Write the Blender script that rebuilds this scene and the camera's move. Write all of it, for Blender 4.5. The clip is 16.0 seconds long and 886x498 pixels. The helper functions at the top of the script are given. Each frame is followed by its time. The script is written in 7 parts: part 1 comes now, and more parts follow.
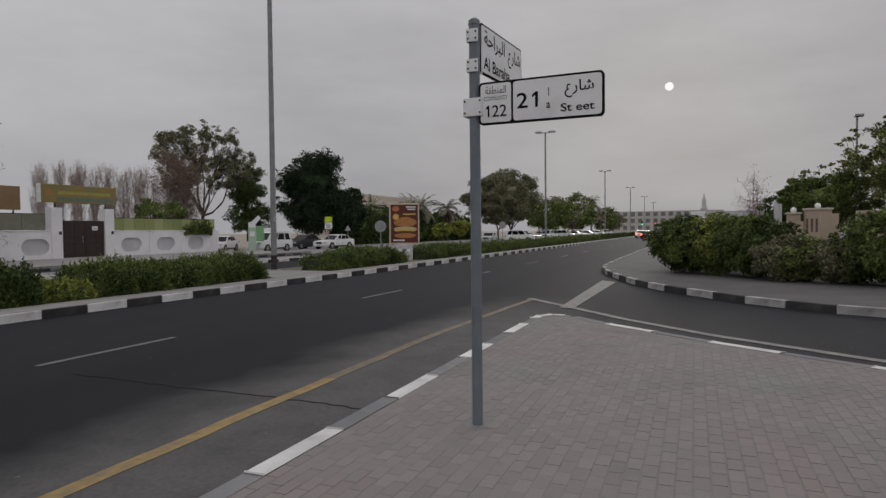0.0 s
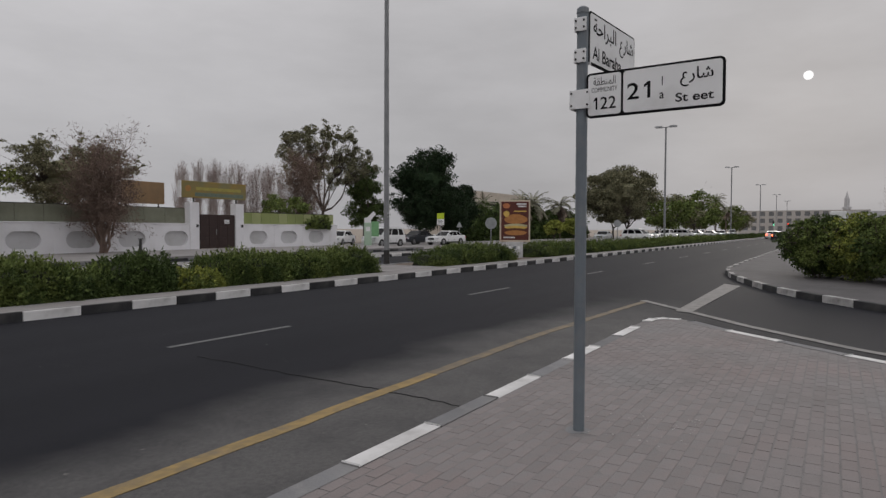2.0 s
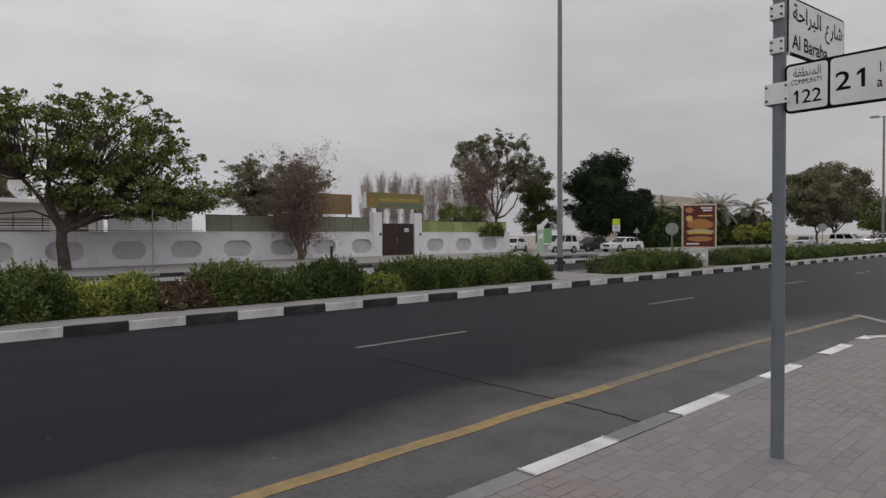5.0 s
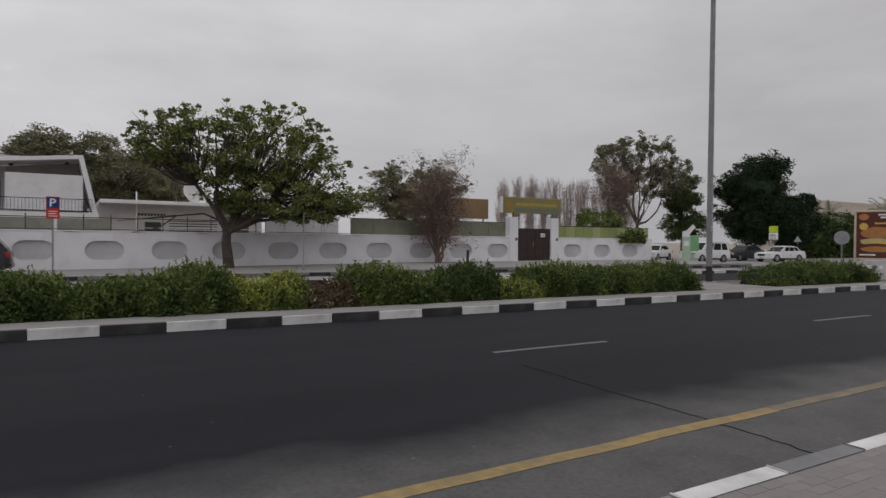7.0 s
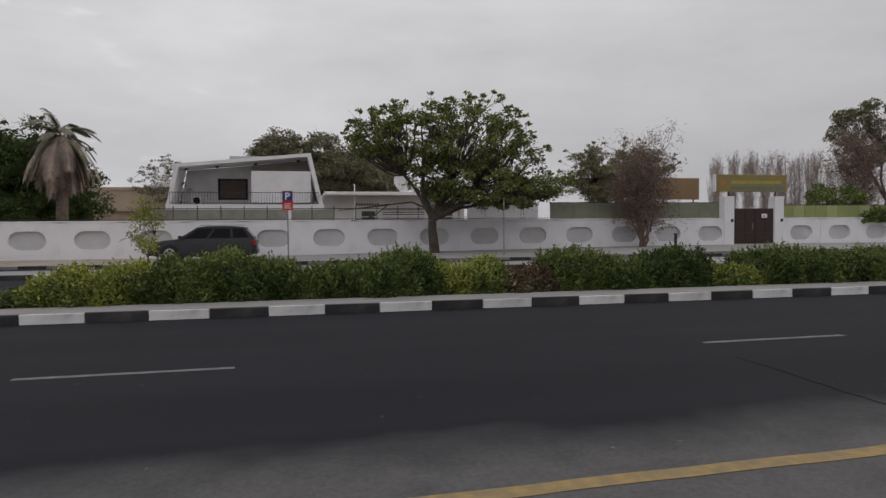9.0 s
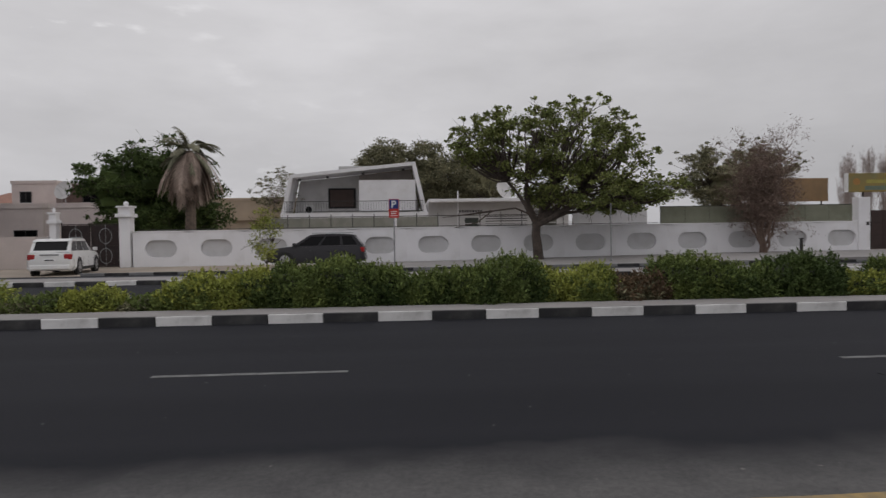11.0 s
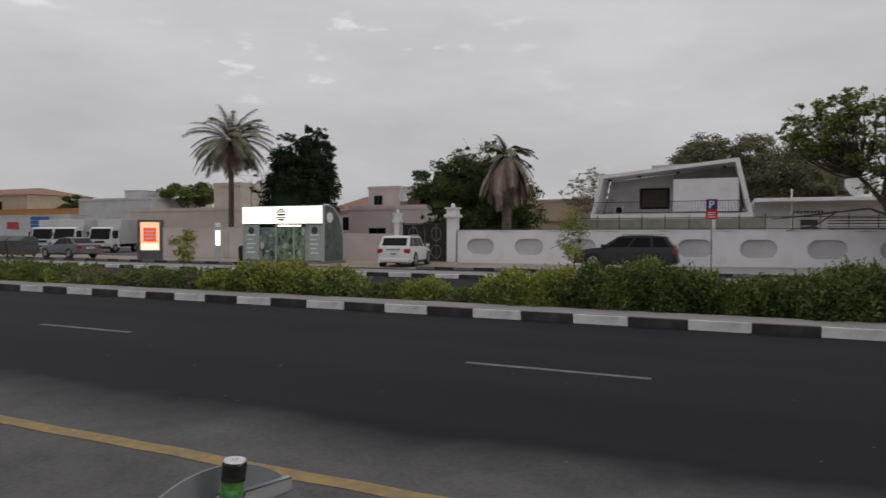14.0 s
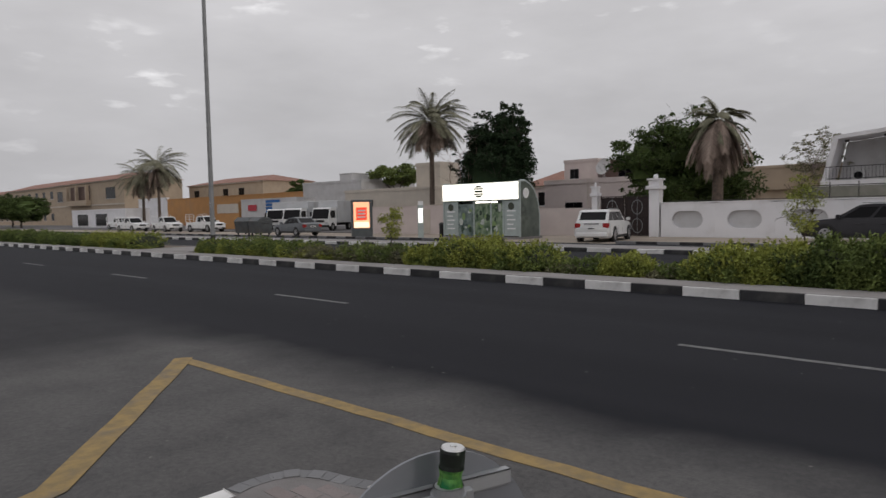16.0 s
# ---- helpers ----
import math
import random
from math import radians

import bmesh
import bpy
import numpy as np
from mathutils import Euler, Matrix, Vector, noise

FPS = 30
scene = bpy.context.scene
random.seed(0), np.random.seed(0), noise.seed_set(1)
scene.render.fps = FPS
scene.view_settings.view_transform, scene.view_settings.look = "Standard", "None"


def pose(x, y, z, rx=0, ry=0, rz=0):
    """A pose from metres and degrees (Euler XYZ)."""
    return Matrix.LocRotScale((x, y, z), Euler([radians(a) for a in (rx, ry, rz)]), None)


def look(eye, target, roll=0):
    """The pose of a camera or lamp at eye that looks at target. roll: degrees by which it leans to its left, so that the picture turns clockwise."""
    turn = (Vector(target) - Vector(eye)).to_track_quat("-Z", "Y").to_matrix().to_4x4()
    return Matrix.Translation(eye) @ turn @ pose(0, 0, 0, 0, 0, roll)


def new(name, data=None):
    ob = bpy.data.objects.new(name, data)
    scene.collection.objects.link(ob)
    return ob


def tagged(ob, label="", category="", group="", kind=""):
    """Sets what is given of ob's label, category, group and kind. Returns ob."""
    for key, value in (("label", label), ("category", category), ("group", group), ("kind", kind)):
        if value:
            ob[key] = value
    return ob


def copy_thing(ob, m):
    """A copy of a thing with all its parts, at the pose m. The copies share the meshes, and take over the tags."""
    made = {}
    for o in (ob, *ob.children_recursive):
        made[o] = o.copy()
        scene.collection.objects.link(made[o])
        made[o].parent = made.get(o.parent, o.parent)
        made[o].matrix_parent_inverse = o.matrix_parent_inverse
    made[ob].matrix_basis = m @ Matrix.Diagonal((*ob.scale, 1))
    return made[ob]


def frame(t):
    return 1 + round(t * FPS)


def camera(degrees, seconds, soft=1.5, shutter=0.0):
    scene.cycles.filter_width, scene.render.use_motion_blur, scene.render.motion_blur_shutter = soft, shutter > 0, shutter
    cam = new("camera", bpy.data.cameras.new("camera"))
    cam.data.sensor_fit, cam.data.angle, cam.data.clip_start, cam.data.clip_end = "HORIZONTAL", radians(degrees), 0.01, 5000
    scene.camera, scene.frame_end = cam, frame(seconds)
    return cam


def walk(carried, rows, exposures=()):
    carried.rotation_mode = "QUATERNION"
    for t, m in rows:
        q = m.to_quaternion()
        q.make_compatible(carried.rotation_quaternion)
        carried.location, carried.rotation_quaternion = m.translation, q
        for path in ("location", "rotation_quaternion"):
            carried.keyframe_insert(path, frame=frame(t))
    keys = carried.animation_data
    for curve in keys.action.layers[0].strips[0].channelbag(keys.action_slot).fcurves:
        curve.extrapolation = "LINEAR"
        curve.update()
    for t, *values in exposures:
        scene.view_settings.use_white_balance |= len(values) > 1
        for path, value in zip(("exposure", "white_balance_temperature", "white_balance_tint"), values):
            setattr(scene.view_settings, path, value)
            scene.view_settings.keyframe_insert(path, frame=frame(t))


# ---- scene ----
cam = camera(69.9, 16.0, soft=1.4, shutter=0.25)
PATH = [
    (0, (-0.044, 0.022, 1.621), (1.814, 0.76, 1.566), -0.6),
    (0.5, (0.014, 0.025, 1.617), (1.836, 0.847, 1.549), -0.5),
    (1, (0.043, 0.006, 1.622), (1.812, 0.939, 1.565), 0.0),
    (1.5, (0.063, -0.004, 1.62), (1.786, 1.009, 1.554), 0.6),
    (2, (0.074, -0.011, 1.617), (1.774, 1.04, 1.554), 0.2),
    (2.5, (0.065, -0.027, 1.621), (1.718, 1.098, 1.584), -0.2),
    (3, (0.072, -0.046, 1.615), (1.66, 1.17, 1.57), -0.1),
    (3.5, (0.06, -0.065, 1.622), (1.61, 1.197, 1.552), -0.2),
    (4, (0.058, -0.07, 1.619), (1.553, 1.256, 1.546), -0.4),
    (4.5, (0.044, -0.044, 1.623), (1.447, 1.378, 1.532), -1.3),
    (4.7, (0.048, -0.026, 1.626), (1.436, 1.413, 1.563), -0.7),
    (6.8, (0.034, 0.078, 1.642), (1.104, 1.767, 1.6), -0.2),
    (7, (0.06, 0.115, 1.621), (1.079, 1.836, 1.594), 0.6),
    (7.5, (0.08, 0.106, 1.615), (0.962, 1.901, 1.589), -0.4),
    (8, (0.091, 0.103, 1.622), (0.754, 1.989, 1.592), -0.5),
    (8.5, (0.104, 0.097, 1.624), (0.667, 2.015, 1.577), -0.6),
    (9, (0.095, 0.111, 1.614), (0.533, 2.061, 1.538), -0.4),
    (9.2, (0.074, 0.105, 1.612), (0.483, 2.061, 1.53), -0.5),
    (11.3, (0.028, 0.161, 1.625), (0.024, 2.16, 1.576), -0.1),
    (11.5, (0.054, 0.142, 1.628), (-0.045, 2.139, 1.579), 0.5),
    (12, (0.117, 0.166, 1.63), (-0.113, 2.153, 1.584), 0.5),
    (12.5, (0.089, 0.164, 1.629), (-0.264, 2.132, 1.602), 1.2),
    (13, (0.095, 0.155, 1.638), (-0.398, 2.093, 1.611), 1.1),
    (13.5, (0.082, 0.116, 1.638), (-0.519, 2.024, 1.616), 0.3),
    (14, (0.092, 0.123, 1.632), (-0.721, 1.949, 1.588), 0.1),
    (14.5, (0.077, 0.14, 1.617), (-0.947, 1.856, 1.54), 0.1),
    (15, (0.067, 0.164, 1.621), (-1.042, 1.825, 1.517), -0.4),
    (15.5, (-0.024, 0.176, 1.62), (-1.229, 1.77, 1.53), -0.2),
    (16, (-0.074, 0.256, 1.617), (-1.398, 1.75, 1.501), -1.1),
]
walk(cam, [(t, look(eye, target, roll)) for t, eye, target, roll in PATH],
     exposures=[(0.0, -0.15), (1.0, -0.07), (2.5, 0.0), (4.5, 0.12), (7.0, 0.02), (9.0, 0.06), (12.0, -0.03), (14.0, -0.1), (16.0, -0.07)])

# ---------------------------------------------------------------- light
SUN_AZ, SUN_EL = 2.0, 11.9          # the pale sun stands low over the far end of the road
sun_dir = Vector((math.cos(radians(SUN_AZ)) * math.cos(radians(SUN_EL)), math.sin(radians(SUN_AZ)) * math.cos(radians(SUN_EL)), math.sin(radians(SUN_EL))))
world = bpy.data.worlds.new("overcast_dusk")
scene.world = world
world.use_nodes = True
wt = world.node_tree
wt.nodes.clear()


def wn(kind, **kw):
    n = wt.nodes.new(kind)
    for k, v in kw.items():
        setattr(n, k, v)
    return n


sky = wn("ShaderNodeTexSky", sky_type="NISHITA", sun_disc=False, sun_elevation=radians(SUN_EL), sun_rotation=radians(90 - SUN_AZ), dust_density=4.0)
geo = wn("ShaderNodeTexCoord")
sep = wn("ShaderNodeSeparateXYZ")
wt.links.new(geo.outputs["Generated"], sep.inputs[0])
ramp = wn("ShaderNodeValToRGB")          # haze at the horizon, brighter cloud overhead
ramp.color_ramp.elements[0].position, ramp.color_ramp.elements[0].color = 0.0, (0.357, 0.352, 0.366, 1)
ramp.color_ramp.elements[1].position, ramp.color_ramp.elements[1].color = 1.0, (0.717, 0.71, 0.733, 1)
for p, c in ((0.12, (0.398, 0.393, 0.406, 1)), (0.35, (0.468, 0.46, 0.473, 1))):
    e = ramp.color_ramp.elements.new(p)
    e.color = c
wt.links.new(sep.outputs["Z"], ramp.inputs[0])
flat = wn("ShaderNodeVectorMath", operation="MULTIPLY")
flat.inputs[1].default_value = (1.0, 1.0, 3.2)
wt.links.new(geo.outputs["Generated"], flat.inputs[0])
cl = wn("ShaderNodeTexNoise")
cl.inputs["Scale"].default_value, cl.inputs["Detail"].default_value, cl.inputs["Roughness"].default_value = 3.2, 6.0, 0.55
wt.links.new(flat.outputs[0], cl.inputs["Vector"])
clr = wn("ShaderNodeMapRange")
clr.inputs[1].default_value, clr.inputs[2].default_value, clr.inputs[3].default_value, clr.inputs[4].default_value = 0.3, 0.7, 0.9, 1.1
wt.links.new(cl.outputs["Fac"], clr.inputs[0])
mul = wn("ShaderNodeVectorMath", operation="MULTIPLY")
wt.links.new(ramp.outputs[0], mul.inputs[0])
wt.links.new(clr.outputs[0], mul.inputs[1])
# the cloud thins away from the veiled sun's end of the sky
az = wn("ShaderNodeMapRange")
az.interpolation_type = "SMOOTHSTEP"
az.inputs[1].default_value, az.inputs[2].default_value, az.inputs[3].default_value, az.inputs[4].default_value = -0.1, 1.0, 1.34, 1.04
wt.links.new(sep.outputs["X"], az.inputs[0])
mul2 = wn("ShaderNodeVectorMath", operation="MULTIPLY")
wt.links.new(mul.outputs[0], mul2.inputs[0])
wt.links.new(az.outputs[0], mul2.inputs[1])
mul = mul2
# thin bright breaks in the cloud
br = wn("ShaderNodeTexNoise")
br.inputs["Scale"].default_value, br.inputs["Detail"].default_value, br.inputs["Roughness"].default_value = 13.0, 4.0, 0.5
wt.links.new(flat.outputs[0], br.inputs["Vector"])
brr = wn("ShaderNodeMapRange")
brr.inputs[1].default_value, brr.inputs[2].default_value, brr.inputs[3].default_value, brr.inputs[4].default_value = 0.6, 0.74, 0.0, 0.3
wt.links.new(br.outputs["Fac"], brr.inputs[0])
side = wn("ShaderNodeMapRange")
side.inputs[1].default_value, side.inputs[2].default_value = 0.1, -0.7
wt.links.new(sep.outputs["X"], side.inputs[0])
brm = wn("ShaderNodeMath", operation="MULTIPLY")
wt.links.new(brr.outputs[0], brm.inputs[0])
wt.links.new(side.outputs[0], brm.inputs[1])
pat = wn("ShaderNodeTexNoise")
pat.inputs["Scale"].default_value, pat.inputs["Detail"].default_value = 2.6, 2.0
wt.links.new(flat.outputs[0], pat.inputs["Vector"])
patr = wn("ShaderNodeMapRange")
patr.inputs[1].default_value, patr.inputs[2].default_value = 0.49, 0.62
wt.links.new(pat.outputs["Fac"], patr.inputs[0])
brm2 = wn("ShaderNodeMath", operation="MULTIPLY")
wt.links.new(brm.outputs[0], brm2.inputs[0])
wt.links.new(patr.outputs[0], brm2.inputs[1])
brm = brm2
add = wn("ShaderNodeVectorMath", operation="ADD")
wt.links.new(mul.outputs[0], add.inputs[0])
wt.links.new(brm.outputs[0], add.inputs[1])
# the clouded sun: a pale disc with a faint halo
nrm = wn("ShaderNodeVectorMath", operation="NORMALIZE")
wt.links.new(geo.outputs["Generated"], nrm.inputs[0])
dot = wn("ShaderNodeVectorMath", operation="DOT_PRODUCT")
dot.inputs[1].default_value = sun_dir
wt.links.new(nrm.outputs[0], dot.inputs[0])
disc = wn("ShaderNodeMapRange")
disc.inputs[1].default_value, disc.inputs[2].default_value, disc.inputs[3].default_value, disc.inputs[4].default_value = math.cos(radians(0.36)), math.cos(radians(0.32)), 0.0, 0.6
wt.links.new(dot.outputs["Value"], disc.inputs[0])
add2 = wn("ShaderNodeVectorMath", operation="ADD")
wt.links.new(add.outputs[0], add2.inputs[0])
wt.links.new(disc.outputs[0], add2.inputs[1])
b1 = wn("ShaderNodeBackground")
b1.inputs[1].default_value = 1.0
wt.links.new(add2.outputs[0], b1.inputs[0])
b2 = wn("ShaderNodeBackground")
b2.inputs[1].default_value = 0.0006
wt.links.new(sky.outputs[0], b2.inputs[0])
adds = wn("ShaderNodeAddShader")
wt.links.new(b1.outputs[0], adds.inputs[0])
wt.links.new(b2.outputs[0], adds.inputs[1])
wout = wn("ShaderNodeOutputWorld")
wt.links.new(adds.outputs[0], wout.inputs[0])
sun = new("sun", bpy.data.lights.new("sun", "SUN"))
sun.data.energy, sun.data.angle, sun.data.color = 0.5, radians(14), (1.0, 0.93, 0.86)
sun.matrix_world = look(sun_dir * 50, (0, 0, 0))

# ---------------------------------------------------------------- materials
MATS = {}


def material(name, base, base2=None, rough=0.8, scale=6.0, metal=0.0, bump=0.0, bscale=60.0, island=0.0, objr=0.0, spec=0.4, stain=None, sscale=0.6, coat=0.0):
    """A surface with two colours mixed by noise at one scale, stains at another, and fine relief."""
    if name in MATS:
        return MATS[name]
    m = bpy.data.materials.new(name)
    m.use_nodes = True
    t = m.node_tree
    b = t.nodes["Principled BSDF"]
    b.inputs["Roughness"].default_value, b.inputs["Metallic"].default_value = rough, metal
    b.inputs["Specular IOR Level"].default_value = spec
    b.inputs["Coat Weight"].default_value = coat
    base2 = base2 or tuple(c * 0.8 for c in base)
    tc = t.nodes.new("ShaderNodeTexCoord")
    n1 = t.nodes.new("ShaderNodeTexNoise")
    n1.inputs["Scale"].default_value, n1.inputs["Detail"].default_value = scale, 6
    t.links.new(tc.outputs["Object"], n1.inputs["Vector"])
    r1 = t.nodes.new("ShaderNodeMapRange")
    r1.inputs[1].default_value, r1.inputs[2].default_value = 0.35, 0.65
    t.links.new(n1.outputs["Fac"], r1.inputs[0])
    mx = t.nodes.new("ShaderNodeMixRGB")
    mx.inputs[1].default_value, mx.inputs[2].default_value = (*base, 1), (*base2, 1)
    t.links.new(r1.outputs[0], mx.inputs[0])
    out = mx.outputs[0]
    if stain:
        n2 = t.nodes.new("ShaderNodeTexNoise")
        n2.inputs["Scale"].default_value, n2.inputs["Detail"].default_value, n2.inputs["Roughness"].default_value = sscale, 8, 0.65
        t.links.new(tc.outputs["Object"], n2.inputs["Vector"])
        r2 = t.nodes.new("ShaderNodeMapRange")
        r2.inputs[1].default_value, r2.inputs[2].default_value, r2.inputs[4].default_value = 0.5, 0.75, 0.8
        t.links.new(n2.outputs["Fac"], r2.inputs[0])
        m2 = t.nodes.new("ShaderNodeMixRGB")
        m2.inputs[2].default_value = (*stain, 1)
        t.links.new(r2.outputs[0], m2.inputs[0])
        t.links.new(out, m2.inputs[1])
        out = m2.outputs[0]
    if island or objr:
        src = t.nodes.new("ShaderNodeNewGeometry").outputs["Random Per Island"] if island else t.nodes.new("ShaderNodeObjectInfo").outputs["Random"]
        a = island or objr
        r3 = t.nodes.new("ShaderNodeMapRange")
        r3.inputs[3].default_value, r3.inputs[4].default_value = 1 - a, 1 + a
        t.links.new(src, r3.inputs[0])
        h = t.nodes.new("ShaderNodeHueSaturation")
        t.links.new(r3.outputs[0], h.inputs["Value"])
        t.links.new(out, h.inputs["Color"])
        out = h.outputs[0]
    t.links.new(out, b.inputs["Base Color"])
    if bump:
        n3 = t.nodes.new("ShaderNodeTexNoise")
        n3.inputs["Scale"].default_value, n3.inputs["Detail"].default_value = bscale, 4
        t.links.new(tc.outputs["Object"], n3.inputs["Vector"])
        bu = t.nodes.new("ShaderNodeBump")
        bu.inputs["Strength"].default_value, bu.inputs["Distance"].default_value = bump, 0.02
        t.links.new(n3.outputs["Fac"], bu.inputs["Height"])
        t.links.new(bu.outputs[0], b.inputs["Normal"])
    MATS[name] = m
    return m


def glowing(name, colour, strength):
    m = bpy.data.materials.new(name)
    m.use_nodes = True
    b = m.node_tree.nodes["Principled BSDF"]
    b.inputs["Base Color"].default_value = (*colour, 1)
    b.inputs["Emission Color"].default_value, b.inputs["Emission Strength"].default_value = (*colour, 1), strength
    return m


def leafy(name, a, b_, var=0.45):
    m = material(name, a, b_, rough=0.75, scale=1.3, island=var, spec=0.12)
    return m


def asphalt_material():
    m = bpy.data.materials.new("asphalt")
    m.use_nodes = True
    t = m.node_tree
    b = t.nodes["Principled BSDF"]
    b.inputs["Roughness"].default_value, b.inputs["Specular IOR Level"].default_value = 0.8, 0.13
    tc = t.nodes.new("ShaderNodeTexCoord")
    sp = t.nodes.new("ShaderNodeSeparateXYZ")
    t.links.new(tc.outputs["Object"], sp.inputs[0])

    def noise_(scale, detail, vec=None, rough=0.6):
        n = t.nodes.new("ShaderNodeTexNoise")
        n.inputs["Scale"].default_value, n.inputs["Detail"].default_value, n.inputs["Roughness"].default_value = scale, detail, rough
        t.links.new(vec or tc.outputs["Object"], n.inputs["Vector"])
        return n.outputs["Fac"]

    def ranged(src, a, b2, c, d):
        r = t.nodes.new("ShaderNodeMapRange")
        for i, v in enumerate((a, b2, c, d)):
            r.inputs[i + 1].default_value = v
        t.links.new(src, r.inputs[0])
        return r.outputs[0]

    def maths(op, p, q):
        n = t.nodes.new("ShaderNodeMath")
        n.operation = op
        for i, v in enumerate((p, q)):
            if isinstance(v, (int, float)):
                n.inputs[i].default_value = v
            else:
                t.links.new(v, n.inputs[i])
        return n.outputs[0]
    wob = maths("MULTIPLY", maths("SUBTRACT", noise_(0.5, 5), 0.5), 1.6)
    yy = maths("ADD", sp.outputs["Y"], wob)
    dust = ranged(yy, 3.95, 4.95, 1.0, 0.0)                    # dusty margin beside the kerb
    dust = maths("MULTIPLY", dust, ranged(sp.outputs["X"], 10.5, 15.5, 1.0, 0.1))
    dust = maths("MULTIPLY", dust, ranged(sp.outputs["X"], -9.5, -7.6, 0.25, 1.0))
    side_street = maths("MULTIPLY", ranged(sp.outputs["X"], 7.5, 9.0, 0.0, 1.0), ranged(sp.outputs["Y"], 2.9, 1.8, 0.0, 0.85))
    dust = maths("MULTIPLY", dust, maths("SUBTRACT", 1.0, side_street))
    dust = maths("MULTIPLY", dust, ranged(noise_(1.7, 6), 0.3, 0.6, 0.7, 1.0))
    dust = maths("MULTIPLY", dust, ranged(noise_(22, 5, None, 0.75), 0.35, 0.62, 0.72, 1.08))
    # wheel tracks along the lanes
    lane = t.nodes.new("ShaderNodeVectorMath")
    lane.operation = "MULTIPLY"
    lane.inputs[1].default_value = (0.03, 0.9, 1)
    t.links.new(tc.outputs["Object"], lane.inputs[0])
    tracks = ranged(noise_(1.0, 4, lane.outputs[0]), 0.3, 0.7, 0.0, 1.0)
    fine = noise_(140, 3)
    c1 = t.nodes.new("ShaderNodeMixRGB")
    c1.inputs[1].default_value, c1.inputs[2].default_value = (0.0098, 0.0104, 0.014, 1), (0.016, 0.0165, 0.021, 1)
    t.links.new(tracks, c1.inputs[0])
    c2 = t.nodes.new("ShaderNodeMixRGB")
    c2.inputs[2].default_value = (0.115, 0.111, 0.109, 1)
    t.links.new(c1.outputs[0], c2.inputs[1])
    t.links.new(dust, c2.inputs[0])
    c3 = t.nodes.new("ShaderNodeHueSaturation")
    t.links.new(ranged(fine, 0.3, 0.7, 0.75, 1.25), c3.inputs["Value"])
    t.links.new(c2.outputs[0], c3.inputs["Color"])
    # scattered pale specks of grit
    sk = ranged(noise_(9.0, 2), 0.735, 0.76, 0.0, 0.6)
    c4 = t.nodes.new("ShaderNodeMixRGB")
    c4.inputs[2].default_value = (0.2, 0.19, 0.18, 1)
    t.links.new(sk, c4.inputs[0])
    t.links.new(c3.outputs[0], c4.inputs[1])
    t.links.new(c4.outputs[0], b.inputs["Base Color"])
    bu = t.nodes.new("ShaderNodeBump")
    bu.inputs["Strength"].default_value, bu.inputs["Distance"].default_value = 0.35, 0.006
    t.links.new(fine, bu.inputs["Height"])
    t.links.new(bu.outputs[0], b.inputs["Normal"])
    return m


ASPHALT = asphalt_material()
SAND = material("sandy_ground", (0.34, 0.29, 0.24), (0.26, 0.22, 0.18), 0.95, 0.4, bump=0.3, bscale=20)
PAVING = material("grey_paving", (0.27, 0.256, 0.25), (0.225, 0.212, 0.208), 0.9, 1.2, bump=0.25, bscale=50, stain=(0.2, 0.185, 0.175), sscale=0.5)
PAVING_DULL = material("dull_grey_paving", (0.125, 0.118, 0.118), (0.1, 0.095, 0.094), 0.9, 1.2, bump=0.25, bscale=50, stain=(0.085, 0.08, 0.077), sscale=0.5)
KERB_D = material("dirty_white_kerb_paint", (0.44, 0.43, 0.42), (0.3, 0.29, 0.285), 0.8, 4, bump=0.25, stain=(0.17, 0.165, 0.16), sscale=3.0, objr=0.15)
JOINT = material("paving_joint", (0.205, 0.194, 0.191), (0.175, 0.164, 0.16), 0.95, 8, bump=0.4, bscale=90)
BRICK = material("paver_brick", (0.208, 0.197, 0.195), (0.228, 0.192, 0.185), 0.9, 0.7, bump=0.3, bscale=60, island=0.06, stain=(0.165, 0.152, 0.147), sscale=1.3)
BRICK1 = material("paver_brick_single", (0.208, 0.197, 0.195), (0.226, 0.194, 0.187), 0.9, 3.0, bump=0.3, bscale=60, objr=0.07)
KERB_W = material("white_kerb_paint", (0.74, 0.73, 0.72), (0.64, 0.63, 0.62), 0.75, 3, bump=0.2, stain=(0.42, 0.41, 0.4), sscale=2.2, objr=0.1)
KERB_B = material("black_kerb_paint", (0.022, 0.022, 0.025), (0.036, 0.036, 0.037), 0.75, 3, bump=0.2, stain=(0.075, 0.072, 0.07), sscale=2.5, objr=0.2)
KERB_G = material("bare_kerb_concrete", (0.2, 0.2, 0.205), (0.16, 0.16, 0.165), 0.9, 3, bump=0.3, stain=(0.28, 0.27, 0.26), sscale=1.5, objr=0.12)
YELLOW = material("worn_yellow_paint", (0.32, 0.22, 0.085), (0.22, 0.16, 0.075), 0.8, 9, bump=0.2, stain=(0.14, 0.125, 0.11), sscale=3.0)
PALE_LINE = material("worn_grey_paint", (0.26, 0.25, 0.24), (0.2, 0.19, 0.18), 0.85, 5, stain=(0.12, 0.12, 0.12), sscale=3.0)
DASH = material("worn_white_paint", (0.17, 0.17, 0.17), (0.11, 0.11, 0.11), 0.8, 6, stain=(0.1, 0.1, 0.1), sscale=4.0)
WHITEWALL = material("white_wall_paint", (0.80, 0.79, 0.81), (0.74, 0.73, 0.75), 0.85, 0.8, bump=0.15, bscale=25, stain=(0.62, 0.60, 0.59), sscale=0.7)
